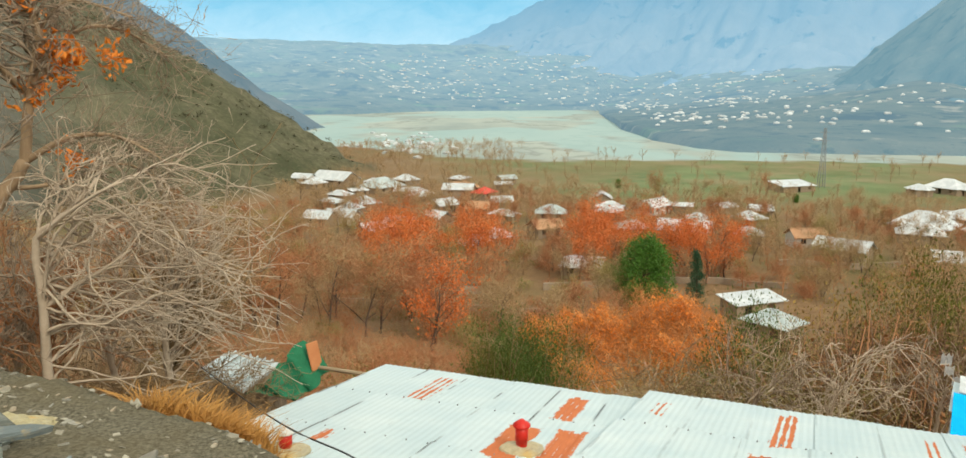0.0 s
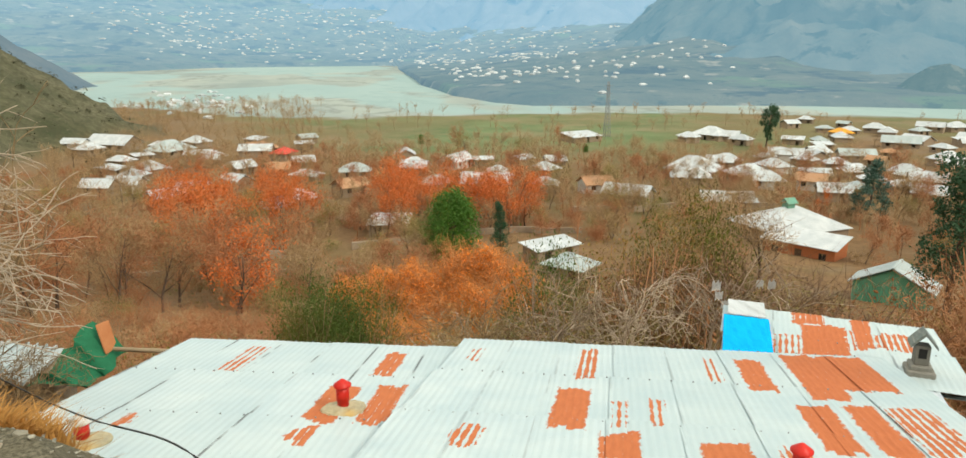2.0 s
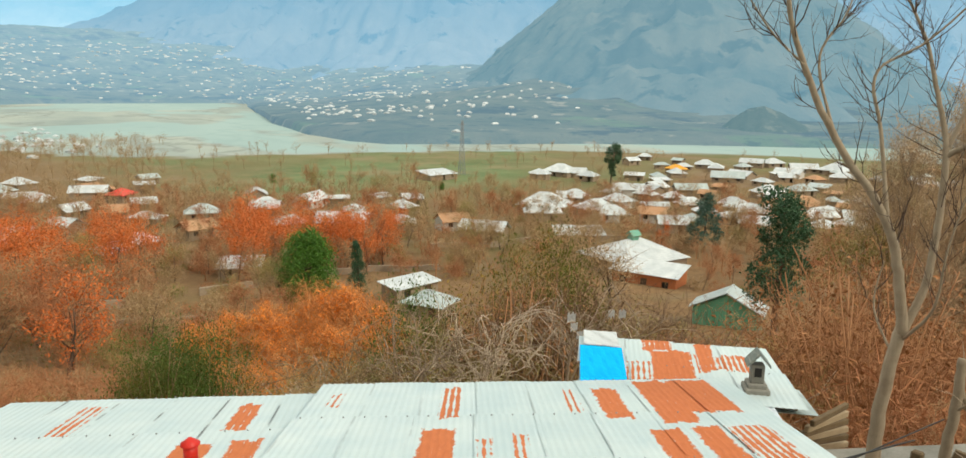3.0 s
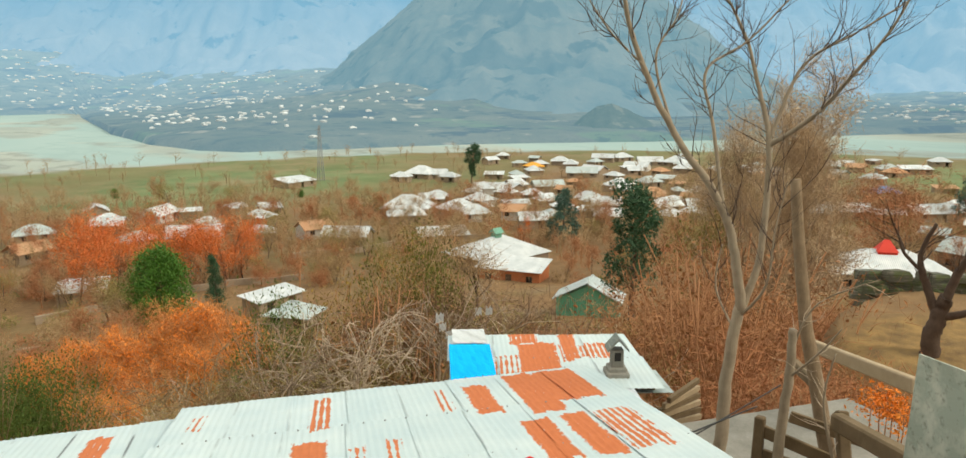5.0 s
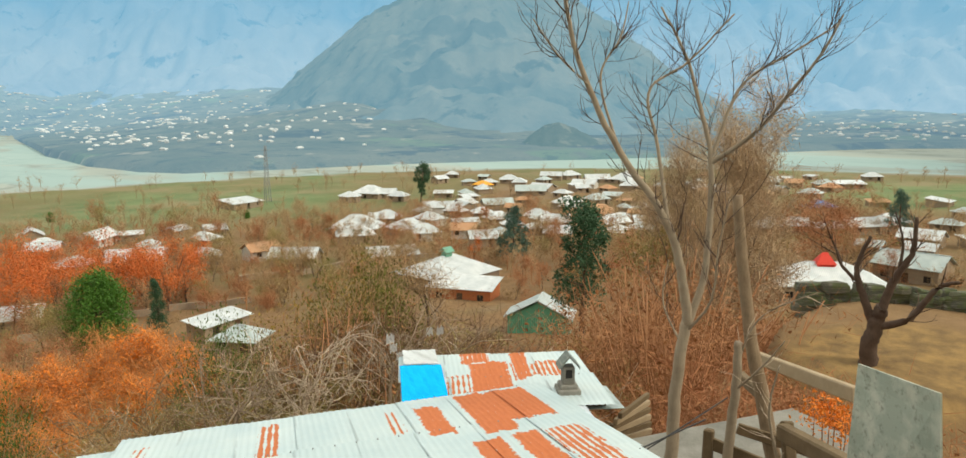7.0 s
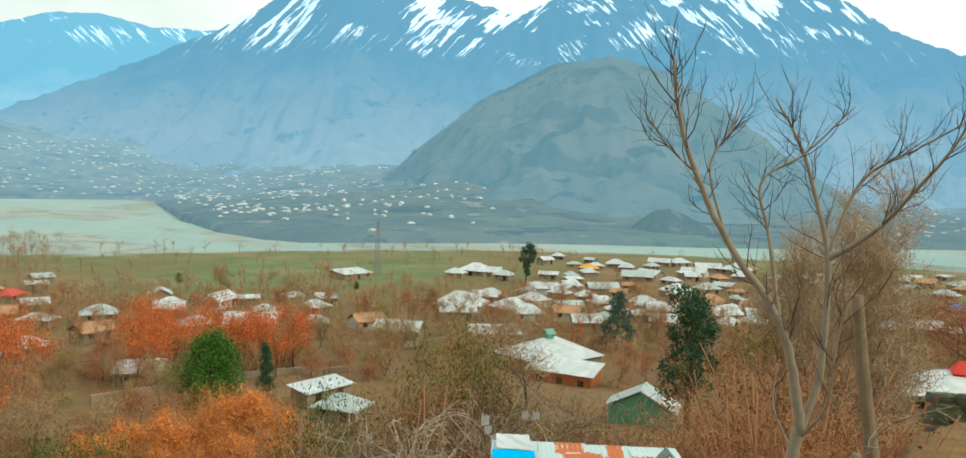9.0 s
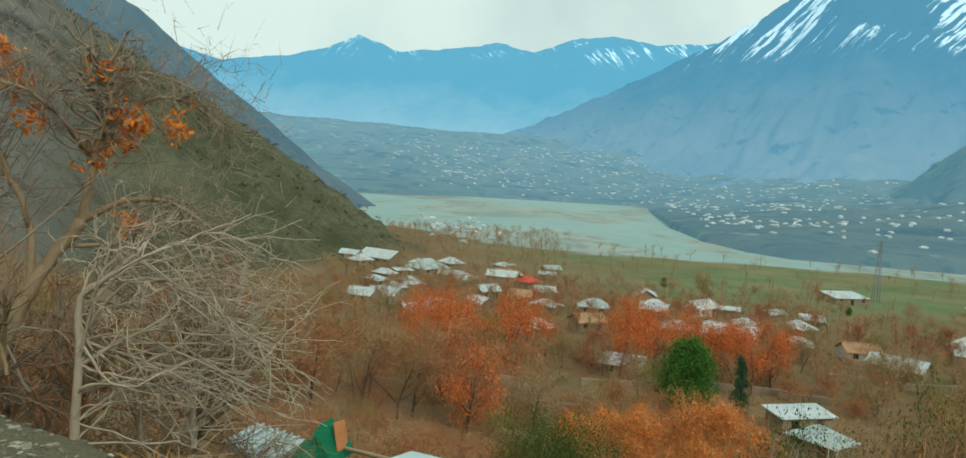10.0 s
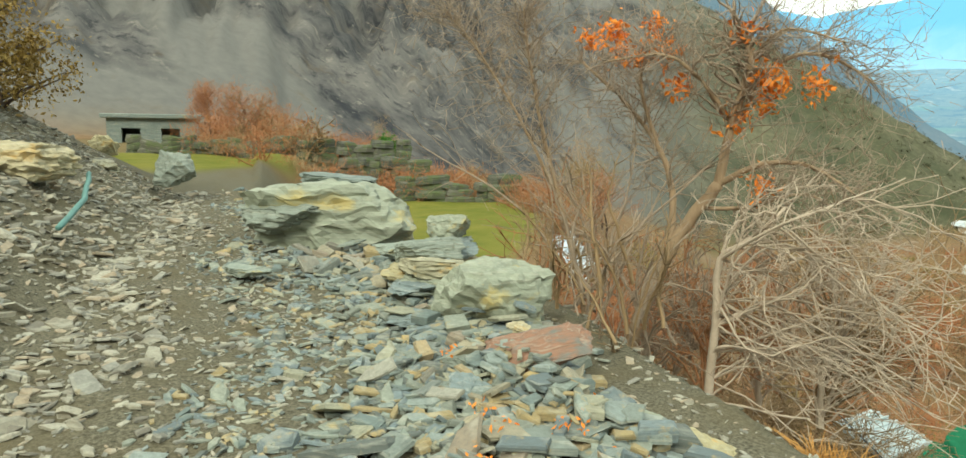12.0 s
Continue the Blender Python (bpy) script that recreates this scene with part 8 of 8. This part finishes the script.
def boulder(x, y, z, sx, sy, sz, turn, seed, mat, label, tilt=0.0, name="boulder"):
    """A broken block: the hull of a few points, split and roughened along its layers."""
    rng = random.Random(seed)
    bm = bmesh.new()
    for k in range(22):
        p = Vector((rng.uniform(-1, 1), rng.uniform(-1, 1), rng.uniform(-1, 1)))
        m_ = max(abs(p.x), abs(p.y), abs(p.z))
        bm.verts.new(p / m_ * 0.5 * rng.uniform(0.72, 1.0))
    got = bmesh.ops.convex_hull(bm, input=bm.verts)
    bmesh.ops.delete(bm, geom=[g for g in got["geom_interior"] if isinstance(g, bmesh.types.BMVert)], context="VERTS")
    for _ in range(4):
        bmesh.ops.subdivide_edges(bm, edges=[e for e in bm.edges if e.calc_length() > 0.07], cuts=1, use_grid_fill=False)
        bmesh.ops.triangulate(bm, faces=bm.faces)
    for v in bm.verts:
        c = v.co.copy()
        layer = math.floor((c.z + 0.15 * c.x) * 9 + 0.7 * noise.noise(c * 2))
        step_ = 0.16 * noise.noise(Vector((layer * 3.7, seed, 0)))
        v.co.x *= 1 + step_ + 0.10 * noise.noise(c * 5)
        v.co.y *= 1 + step_ + 0.10 * noise.noise(c * 6 + Vector((5, 0, 0)))
        v.co.z += 0.05 * noise.noise(c * 7) + 0.03 * noise.noise(c * 15)
        v.co += 0.05 * noise.noise(c * 11 + Vector((0, seed, 0))) * c.normalized()
    me = bpy.data.meshes.new(name)
    bm.to_mesh(me)
    bm.free()
    me.materials.append(M[mat])
    ob = new(name, me)
    ob.matrix_basis = pose(x, y, z, tilt, tilt * 0.6, turn) @ Matrix.Diagonal((sx, sy, sz, 1))
    return tagged(ob, label, "rock", "large rocks of the wall")


boulder(-4.46, 3.99, 0.22, 0.92, 0.75, 0.58, 30, 51, "stone_pale", "large pale grey-green boulder with ochre stains")
boulder(-4.57, 4.17, 0.02, 0.72, 0.6, 0.24, 70, 71, "stone_grey", "dark slate block under the large boulder")
slab = boulder(-3.51, 3.52, 0.16, 0.71, 0.40, 0.15, 0, 52, "stone_red", "flat reddish-brown slab of rock on the wall")
slab.matrix_basis = pose(-3.51, 3.52, 0.13, 16, -14.9, 44) @ Matrix.Diagonal((0.71, 0.40, 0.16, 1))
boulder(-3.55, 3.57, -0.04, 0.62, 0.42, 0.34, 40, 72, "stone_grey", "blue-grey block under the reddish slab")
boulder(-8.70, 4.67, 0.33, 1.2, 1.0, 0.42, 20, 57, "stone_grey", "low grey-green block beside the broad boulder")
boulder(-8.66, 5.32, 0.32, 2.1, 1.6, 0.95, 225, 51, "stone_pale", "broad flat pale boulder at the end of the wall")
boulder(-5.58, 4.17, 0.23, 0.62, 0.42, 0.17, 45, 54, "stone_tan", "flat ochre slab in the dry-stone wall")
boulder(-5.23, 3.95, 0.16, 0.5, 0.4, 0.14, 45, 55, "stone_grey", "grey-green slate slab in the dry-stone wall")
boulder(-4.80, 3.60, 0.06, 0.42, 0.35, 0.12, 35, 73, "stone_grey", "thin blue-green slate in the dry-stone wall")
boulder(-3.90, 3.79, 0.15, 0.24, 0.2, 0.17, 0, 56, "stone_tan", "small yellowish rock on the wall")
boulder(-5.77, 4.72, 0.53, 0.42, 0.38, 0.32, 40, 57, "stone_pale", "pale blue-grey block in the dry-stone wall")
for k, (px, py, top_, n_) in enumerate(((-5.77, 4.72, 0.43, 4), (-5.67, 4.37, 0.46, 3), (-6.27, 4.57, 0.31, 3), (-5.23, 4.11, 0.37, 3))):
    foot_ = ground_z(px, py)
    for j in range(n_):
        h_ = (top_ - foot_) / n_
        boulder(px + 0.05 * math.sin(7 * j + k), py + 0.05 * math.cos(5 * j + k), foot_ + h_ * (j + 0.5), 0.72 - 0.06 * j, 0.50 - 0.03 * j, h_ * 1.5, 45 + 25 * math.sin(3 * j + k), 80 + 5 * k + j, ("stone_grey", "stone_pale", "stone_tan")[(j + k) % 3], "flat slate laid in the dry-stone wall")
boulder(-4.29, 3.72, 0.06, 0.36, 0.26, 0.10, -20, 74, "stone_tan", "thin yellowish slate in the dry-stone wall")
boulder(-3.91, 3.27, 0.06, 0.32, 0.26, 0.09, 15, 75, "stone_grey", "thin blue-green slate in the dry-stone wall")
boulder(-3.46, 2.92, 0.06, 0.30, 0.22, 0.10, 50, 76, "stone_grey", "thin blue-green slate leaning in the wall", 30)
boulder(-14.09, 5.34, 0.55, 0.72, 0.62, 0.62, 60, 58, "stone_grey", "squared grey rock standing beside the track")
boulder(-10.90, 2.26, 0.95, 1.3, 0.9, 0.5, 25, 59, "stone_tan", "pale yellowish flat rock on the bank")
boulder(-17.81, 5.23, 0.80, 0.6, 0.45, 0.5, 50, 60, "stone_tan", "pale yellowish rock on the bank")
boulder(-14.83, 4.24, 0.60, 1.6, 0.7, 0.35, -10, 61, "stone_tan", "tan slab on the bank")
boulder(-2.35, 3.51, -0.10, 0.34, 0.25, 0.16, 20, 62, "stone_tan", "small ochre rock on the dirt edge")


def stone_cloud(rng, n, spot, size, name, label, near=300, lean=14, kinds=8, tone="slate"):
    """Slates lying on the ground: the near ones singly, the rest as one mesh."""
    root = thing(name, Matrix(), label, "stones")
    v, f = [], []
    sort = THIN[tone]
    data = [([tuple(p.co) for p in me.vertices], [tuple(q.vertices) for q in me.polygons]) for me in sort]
    for k in range(n):
        x, y, up = spot(rng)
        s = size(rng)
        tilt = rng.gauss(0, lean) * (2.2 if rng.random() < 0.2 else 1.0)
        i = rng.randrange(kinds)
        m = pose(x, y, ground_z(x, y) + up + s * 0.06, tilt, rng.gauss(0, lean), rng.uniform(0, 360)) @ Matrix.Diagonal((s * 1.1, s * rng.uniform(0.5, 0.9), s, 1))
        if k < near:
            o = new("stone", sort[i])
            o.parent = root
            o.matrix_basis = m
        else:
            b = len(v)
            v += [tuple(m @ Vector(p)) for p in data[i][0]]
            f += [tuple(j + b for j in q) for q in data[i][1]]
    if v:
        ob = mesh_object("rubble", v, f, M[tone + "_loose"], root)
        tagged(ob, kind="stuff")
    return root


def along(q0, q1, s0, s1, up, crowd=1.7):
    """A spot picker along the track: from q0 to q1 along it, s0 to s1 across."""
    def spot(rng):
        q = q0 + (q1 - q0) * rng.random() ** crowd
        if 0 < q - q0 < 1.2:
            q -= rng.expovariate(1.1)      # the heap thins out at its start
        s = rng.uniform(s0, s1) + 0.25 * math.sin(q * 1.3) + rng.gauss(0, 0.15)
        return ROAD_U[0] * q + ROAD_N[0] * s, ROAD_U[1] * q + ROAD_N[1] * s, up(rng, q, s)
    return spot


rng = random.Random(9)
flat = lambda r_, q, s: 0.0
heap = lambda r_, q, s: r_.random() * (0.22 + 0.07 * math.sin(q * 1.9) + 0.16 * min(max(q - 4.5, 0) / 2, 1)) * max(0.1, 1 - abs(s - 1.5) / 0.6)
stone_cloud(rng, 5200, along(2.6, 12.5, 0.65, 1.85, heap), lambda r_: min(0.36, r_.lognormvariate(-2.28, 0.42)), "dry_stone_wall", "tumbled dry-stone wall of blue-grey and ochre slates", 300, 15)
stone_cloud(rng, 6500, along(1.0, 17, -0.3, 1.3, flat), lambda r_: min(0.26, r_.lognormvariate(-2.8, 0.5)), "slate_rubble", "loose blue-grey slate chips strewn over the track", 200)
stone_cloud(rng, 9000, along(1.0, 16, -4.2, -0.9, flat), lambda r_: min(0.32, r_.lognormvariate(-2.5, 0.46)), "slate_rubble", "tan slate rubble sliding down the bank", 250, 16, 8, "slate_bank")
stone_cloud(rng, 4200, along(1.0, 14, -1.3, 0.4, flat), lambda r_: min(0.18, r_.lognormvariate(-3.3, 0.5)), "slate_rubble", "small tan slate chips on the wheel track", 100, 12, 8, "slate_bank")
stone_cloud(rng, 800, along(2.2, 9, 1.9, 3.0, flat), lambda r_: min(0.2, r_.lognormvariate(-3.3, 0.55)), "edge_rubble", "small stones on the dirt edge", 150, 14, 8, "slate_bank")
stone_cloud(rng, 1800, along(1.2, -9, -4.0, 1.3, flat, 1.0), lambda r_: min(0.24, r_.lognormvariate(-2.8, 0.5)), "slate_rubble", "scattered slate chips along the rest of the track", 0, 14, 8, "slate_bank")
rubble_top = lambda r_, q, s: 0.06 + r_.random() * 0.12 * max(0.2, 1 - abs(s - 1.4) / 0.7)
stone_cloud(rng, 70, along(2.2, 5.2, 1.15, 1.8, rubble_top, 1.0), lambda r_: r_.uniform(0.13, 0.29), "dry_stone_wall", "large tan and brown slates lying on the tumbled wall", 70, 16, 8, "slate_warm")
stone_cloud(rng, 110, along(5.0, 11.5, 0.9, 1.8, rubble_top, 1.0), lambda r_: r_.uniform(0.16, 0.40), "dry_stone_wall", "large tan and grey slates along the wall's crest", 110, 12, 8, "slate_warm")
stack = thing("stacked_wall", Matrix(), "layered stacks of flat slates along the track's edge", "stones")
for k in range(44):
    q = 3.3 + 0.15 * k
    for s_ in (1.22, 1.5, 1.78):
        if s_ > 1.4 and (4.1 < q < 5.0 or 5.4 < q < 6.5) or rng.random() < 0.25:
            continue
        s2, q2 = s_ + rng.gauss(0, 0.07), q + rng.gauss(0, 0.06)
        x, y = ROAD_U[0] * q2 + ROAD_N[0] * s2, ROAD_U[1] * q2 + ROAD_N[1] * s2
        z = ground_z(x, y) + 0.03
        for _ in range(rng.randint(1, 3 if q < 5 else 5)):
            w_, th = rng.uniform(0.2, 0.44), rng.uniform(0.03, 0.07)
            o = new("stone", THIN["slate"][rng.randrange(8)])
            o.parent = stack
            o.matrix_basis = pose(x + rng.gauss(0, 0.05), y + rng.gauss(0, 0.05), z + th / 2, rng.gauss(0, 6), rng.gauss(0, 6), rng.uniform(0, 360)) @ Matrix.Diagonal((w_, w_ * rng.uniform(0.55, 0.9), th / 0.17, 1))
            z += th * 0.95
v, f = leaf_cloud(random.Random(4), [Vector(p) for p in ((-3.95, 3.17, 0.12), (-2.73, 2.85, 0.12), (-3.14, 2.71, 0.10), (-2.91, 2.69, 0.10), (-2.75, 2.32, 0.10), (-2.54, 2.38, 0.10), (-2.85, 3.23, 0.10), (-2.69, 2.90, 0.10), (-2.37, 2.87, 0.05))], 12, 0.05, 0.018, 0.3)
tagged(mesh_object("fallen_leaves", v, f, M["leaf_orange"]), "fallen orange leaves lying between the slates", "leaves", kind="stuff")


def grass_tuft(x, y, n, tall, wide, mat, label, seed):
    rng = random.Random(seed)
    v, f = [], []
    for _ in range(n):
        a, rr = rng.uniform(0, 6.28), wide * rng.random() ** 0.6
        px, py = x + rr * math.cos(a), y + rr * math.sin(a)
        z = ground_z(px, py) - 0.02
        h = tall * rng.uniform(0.4, 1.1)
        lean = Vector((rng.gauss(0, 0.4), rng.gauss(0, 0.4), 1)) * h
        w = Vector((math.cos(a + 1.2), math.sin(a + 1.2), 0)) * 0.006
        p = Vector((px, py, z))
        k = len(v)
        mid_ = p + lean * 0.55
        tip = p + lean + Vector((lean.x * 0.5, lean.y * 0.5, -0.15 * h))
        v += [tuple(p - w), tuple(p + w), tuple(mid_ + w * 0.8), tuple(mid_ - w * 0.8), tuple(tip)]
        f += [(k, k + 1, k + 2, k + 3), (k + 3, k + 2, k + 4)]
    return tagged(mesh_object("dry_grass", v, f, M[mat]), label, "grass", kind="stuff")


for k, (gx, gy, w_) in enumerate(((-1.86, 4.37, 0.3), (-1.68, 4.39, 0.3), (-1.50, 4.35, 0.22), (-1.87, 4.64, 0.35), (-1.70, 4.70, 0.3))):
    grass_tuft(gx, gy, 900, 0.24, w_, "grass_dry", "tuft of dry golden grass at the dirt edge", k)

# green hose on the bank
t = Tubes()
hp = curve_path([Vector(p) + Vector((0, 0, 0.02)) for p in ((-10.82, 3.02, 0.75), (-9.28, 2.54, 0.60), (-8.21, 2.03, 0.45))], 14, random.Random(1), 0.01)
t.add(hp, [0.03] * 15, 8)
tagged(t.object("hose", M["hose"]), "short length of blue-green hose on the rubble", "hose")

# shed roof seen through the tree
tc = [Vector(p) for p in ((-13.72, 14.61, -1.80), (-14.60, 16.91, -1.60), (-13.18, 16.56, -2.48), (-12.48, 14.93, -2.62))]
shed_root = thing("small_shed", Matrix(), "small shed with a pale blue-white iron roof beyond the wall", "shed")
bm = bmesh.new()
fr = [bm.verts.new(p) for p in tc]
bk = [bm.verts.new(p - Vector((0, 0, 0.06))) for p in tc]
bm.faces.new(fr)
bm.faces.new(bk[::-1])
for i in range(4):
    bm.faces.new((fr[i], bk[i], bk[(i + 1) % 4], fr[(i + 1) % 4]))
bmesh.ops.recalc_face_normals(bm, faces=bm.faces)
part("roof", bm, M["sheet_blue"], shed_root)
for k in range(1, 6):
    bm = bmesh.new()
    beam(bm, tc[0].lerp(tc[3], k / 6) + Vector((0, 0, 0.03)), tc[1].lerp(tc[2], k / 6) + Vector((0, 0, 0.03)), 0.04, 0.03, 0)
    part("roof_rib", bm, M["sheet_blue"], shed_root)
bm = bmesh.new()
mc = sum(tc, Vector()) / 4
box(bm, mc.x, mc.y, mc.z - 1.3, 1.3, 1.3, 2.0, bevel=0.02)
part("wall", bm, M["wall_earth"], shed_root)

# ---- the terraces along the track ----
def level_wall(points, top, label, seed):
    """A mossy dry-stone retaining wall with a level top: courses of flat stones, each its own piece."""
    rng = random.Random(seed)
    root = thing("terrace_wall", Matrix(), label, "wall")
    for (ax, ay), (bx, by) in zip(points, points[1:]):
        ln, deg = math.hypot(bx - ax, by - ay), math.degrees(math.atan2(by - ay, bx - ax))
        x = 0.0
        while x < ln:
            w = rng.uniform(0.5, 1.1)
            px, py = ax + (bx - ax) * x / ln, ay + (by - ay) * x / ln
            z = max(ground_z(px, py) - 0.1, top - 1.6)
            while z < top + rng.uniform(-0.15, 0.1):
                course = rng.uniform(0.2, 0.34)
                o = new("stone", MOSSY[rng.randrange(3)])
                o.parent = root
                o.matrix_basis = pose(px + rng.gauss(0, 0.06), py + rng.gauss(0, 0.06), z + course / 2, rng.gauss(0, 4), rng.gauss(0, 4), deg + rng.gauss(0, 7)) @ Matrix.Diagonal((w * 1.2, 0.6, course * 3.0, 1))
                z += course
            x += w
    return root


MOSSY = [slate_mesh(k, t_, "slate_moss") for k, t_ in ((4, 0.30), (6, 0.45), (9, 0.35))]
level_wall([(-34.8, 11.3), (-31.0, 15.3), (-27.5, 20.9)], 0.35, "dark mossy dry-stone terrace wall behind the upper field", 3)
level_wall([(-25.8, 16.4), (-24.0, 18.9)], -0.15, "low dark terrace wall above the lower field", 4)
level_wall([(-22.1, 16.5), (-19.6, 19.4)], -0.75, "low dark terrace wall among reddish scrub", 5)
level_wall([(29.0, 13.6), (31.5, 9.5), (32.5, 5.0)], -5.45, "dark stone terrace wall behind the yard", 6)
level_wall([(38.0, 16.0), (43.0, 11.0), (45.0, 5.0)], -10.65, "dark stone terrace wall below the long house", 8)
wild = random.Random(15)
scrub = [grown_tree("field_scrub", 150 + k, "scrub", "shrub", M["twig_brown"], M["twig_red" if k else "twig_brown"], 1.3, 0.03,
                    [(5, 0.8, 48, 0.18, 0.03, 0.5, 3), (4, 0.5, 42, 0.2, 0.0, 0.5, 3), (2, 0.3, 40, 0.2, 0.0, 0.55, 3)], stems=3, lean=0.4, leaves=(M["leaf_rust"], 3, 0.12, 0.035, 0.6)) for k in range(2)]
red_scrub = [mound(240 + k, 1.5, 1.5, 40, 3, 0.06, M["leaf_bramble"], M[m_], 22, 0.4) for k, m_ in enumerate(("fuzz_red", "fuzz_brown", "fuzz_red"))]
thicket("field_scrub", "fuzzy reddish-brown scrub between the terraces", "shrubs", red_scrub, wild,
        spots_in(wild, 34, (-68, -42), (35, 52), (0.8, 1.6), lambda x, y: True) + spots_in(wild, 10, (-39, -35), (12, 26), (0.5, 1.0), lambda x, y: True) + spots_in(wild, 10, (-46, -40), (24, 32), (0.5, 1.0), lambda x, y: True) + spots_in(wild, 30, (-64, -40), (27, 34), (0.6, 1.1), lambda x, y: True) + spots_in(wild, 8, (-40, -37), (12, 19), (0.4, 0.7), lambda x, y: True))
thicket("field_scrub", "reddish scrub along the terrace walls", "shrubs", scrub, wild, spots_in(wild, 20, (-66, -44), (35, 47), (0.9, 1.6), lambda x, y: True) + spots_in(wild, 4, (-39, -36), (11, 22), (0.8, 1.2), lambda x, y: True))
for k, (x, y, z_, m_, lab) in enumerate(((-33.9, 16.1, 1.0, "twig_brown", "small bare brown tree behind the field"), (-37.3, 15.9, 0.9, "twig_red", "bare reddish tree by the ruin"), (-32.6, 20.7, 0.8, "twig_brown", "small bare tree on the terrace"))):
    b = grown_tree("bare_tree", 160 + k, lab, "tree", M["bark_dark"], M[m_], 2.6, 0.09, [(7, 1.4, 42, 0.12, 0.10, 0.5, 4), (6, 0.8, 38, 0.14, 0.05, 0.5, 3), (3, 0.4, 35, 0.14, 0.03, 0.55, 3)], fuzz=(M["fuzz_red"], 9, 0.25, 0.4, 0.008))
    b.matrix_basis = pose(x, y, ground_z(x, y), 0, 0, 40 * k) @ Matrix.Diagonal((z_, z_, z_, 1))
ever = crown_tree("evergreen_bush", 170, "dark green bush beside the terrace wall", 2.6, 2.6, 0.1, lambda h: math.sin(math.pi * (0.2 + 0.75 * h)) ** 0.6, 120, 40, 0.06, M["bark_dark"], M["leaf_green"])
ever.matrix_basis = pose(-28.9, 20.7, ground_z(-28.9, 20.7)) @ Matrix.Diagonal((0.75, 0.75, 1.0, 1))
bank_bush = [crown_tree("bank_bush", 171 + k, "shaggy ochre bush on the bank above the track", 1.9, 2.6, 0.05, lambda h: math.sin(math.pi * (0.25 + 0.7 * h)) ** 0.6, 130, 45, 0.04, M["bark_dark"], M["leaf_ochre"]) for k in range(3)]
for o, (x, y, k) in zip(bank_bush, ((-14.0, 1.6, 1.2), (-15.6, 2.9, 1.0), (-12.2, 0.4, 1.1))):
    o.matrix_basis = pose(x, y, ground_z(x, y), 0, 0, 60 * k) @ Matrix.Diagonal((k, k, k, 1))
ruin = thing("ruined_hut", pose(-42.0, 14.8, -0.49, 0, 0, 62), "low ruined stone hut with a flat roof slab", "hut")
for deg, ln, off, hs in ((0, 4.2, -1.4, [(-1.4, -0.5, 0.3, 1.2), (0.5, 1.4, 0.3, 1.2)]), (180, 4.2, -1.4, []), (90, 2.2, -2.1, []), (270, 2.2, -2.1, [])):
    o = part("wall", holed_wall(ln, 1.7, 0.3, hs), M["stone_grey"], ruin)
    o.matrix_basis = pose(0, 0, 0, 0, 0, deg) @ pose(0, off, 0)
bm = bmesh.new()
box(bm, 0, 0, 1.82, 4.7, 3.3, 0.22, bevel=0.03)
part("roof_slab", bm, M["stone_grey"], ruin)

for o in scrub + red_scrub:
    retire(o)

boulder(-8.84, 5.41, 0.75, 1.1, 0.7, 0.16, 40, 63, "stone_grey", "flat grey slab lying on the broad boulder")
boulder(-6.45, 4.67, -0.06, 0.9, 0.45, 0.15, 45, 66, "stone_pale", "long pale slab at the foot of the boulder")
boulder(-6.94, 3.27, 0.12, 0.45, 0.32, 0.10, 25, 67, "stone_pale", "pale flat slate lying on the track")
boulder(-4.36, 2.18, -0.05, 0.30, 0.22, 0.09, 60, 68, "stone_pale", "pale flat slate lying on the track")
boulder(-2.78, 3.23, -0.05, 0.30, 0.22, 0.16, 60, 69, "stone_tan", "yellowish stone at the wall's foot")
boulder(-2.71, 3.45, -0.05, 0.32, 0.24, 0.18, 10, 70, "stone_pale", "pale stone at the wall's foot")

clump = thing("orange_bush", Matrix(), "small bush of bright orange withered leaves by the yard", "shrub")
spots_ = [Vector(p) + Vector((0, 0, 0)) for p in ((10.09, 4.44, -2.58), (10.15, 4.30, -2.62), (10.20, 4.16, -2.63), (10.12, 4.36, -2.72), (10.19, 4.21, -2.73), (10.04, 4.54, -2.68))]
v, f = leaf_cloud(random.Random(6), spots_, 110, 0.14, 0.032)
mesh_object("foliage", v, f, M["leaf_orange"], clump)
t = Tubes()
for p in spots_:
    t.add([Vector((10.15, 4.3, ground_z(10.15, 4.3) - 0.1)), Vector((p.x, p.y, p.z - 0.35)), p], [0.02, 0.009, 0.005], 4)
t.object("stem", M["twig_red"], clump)
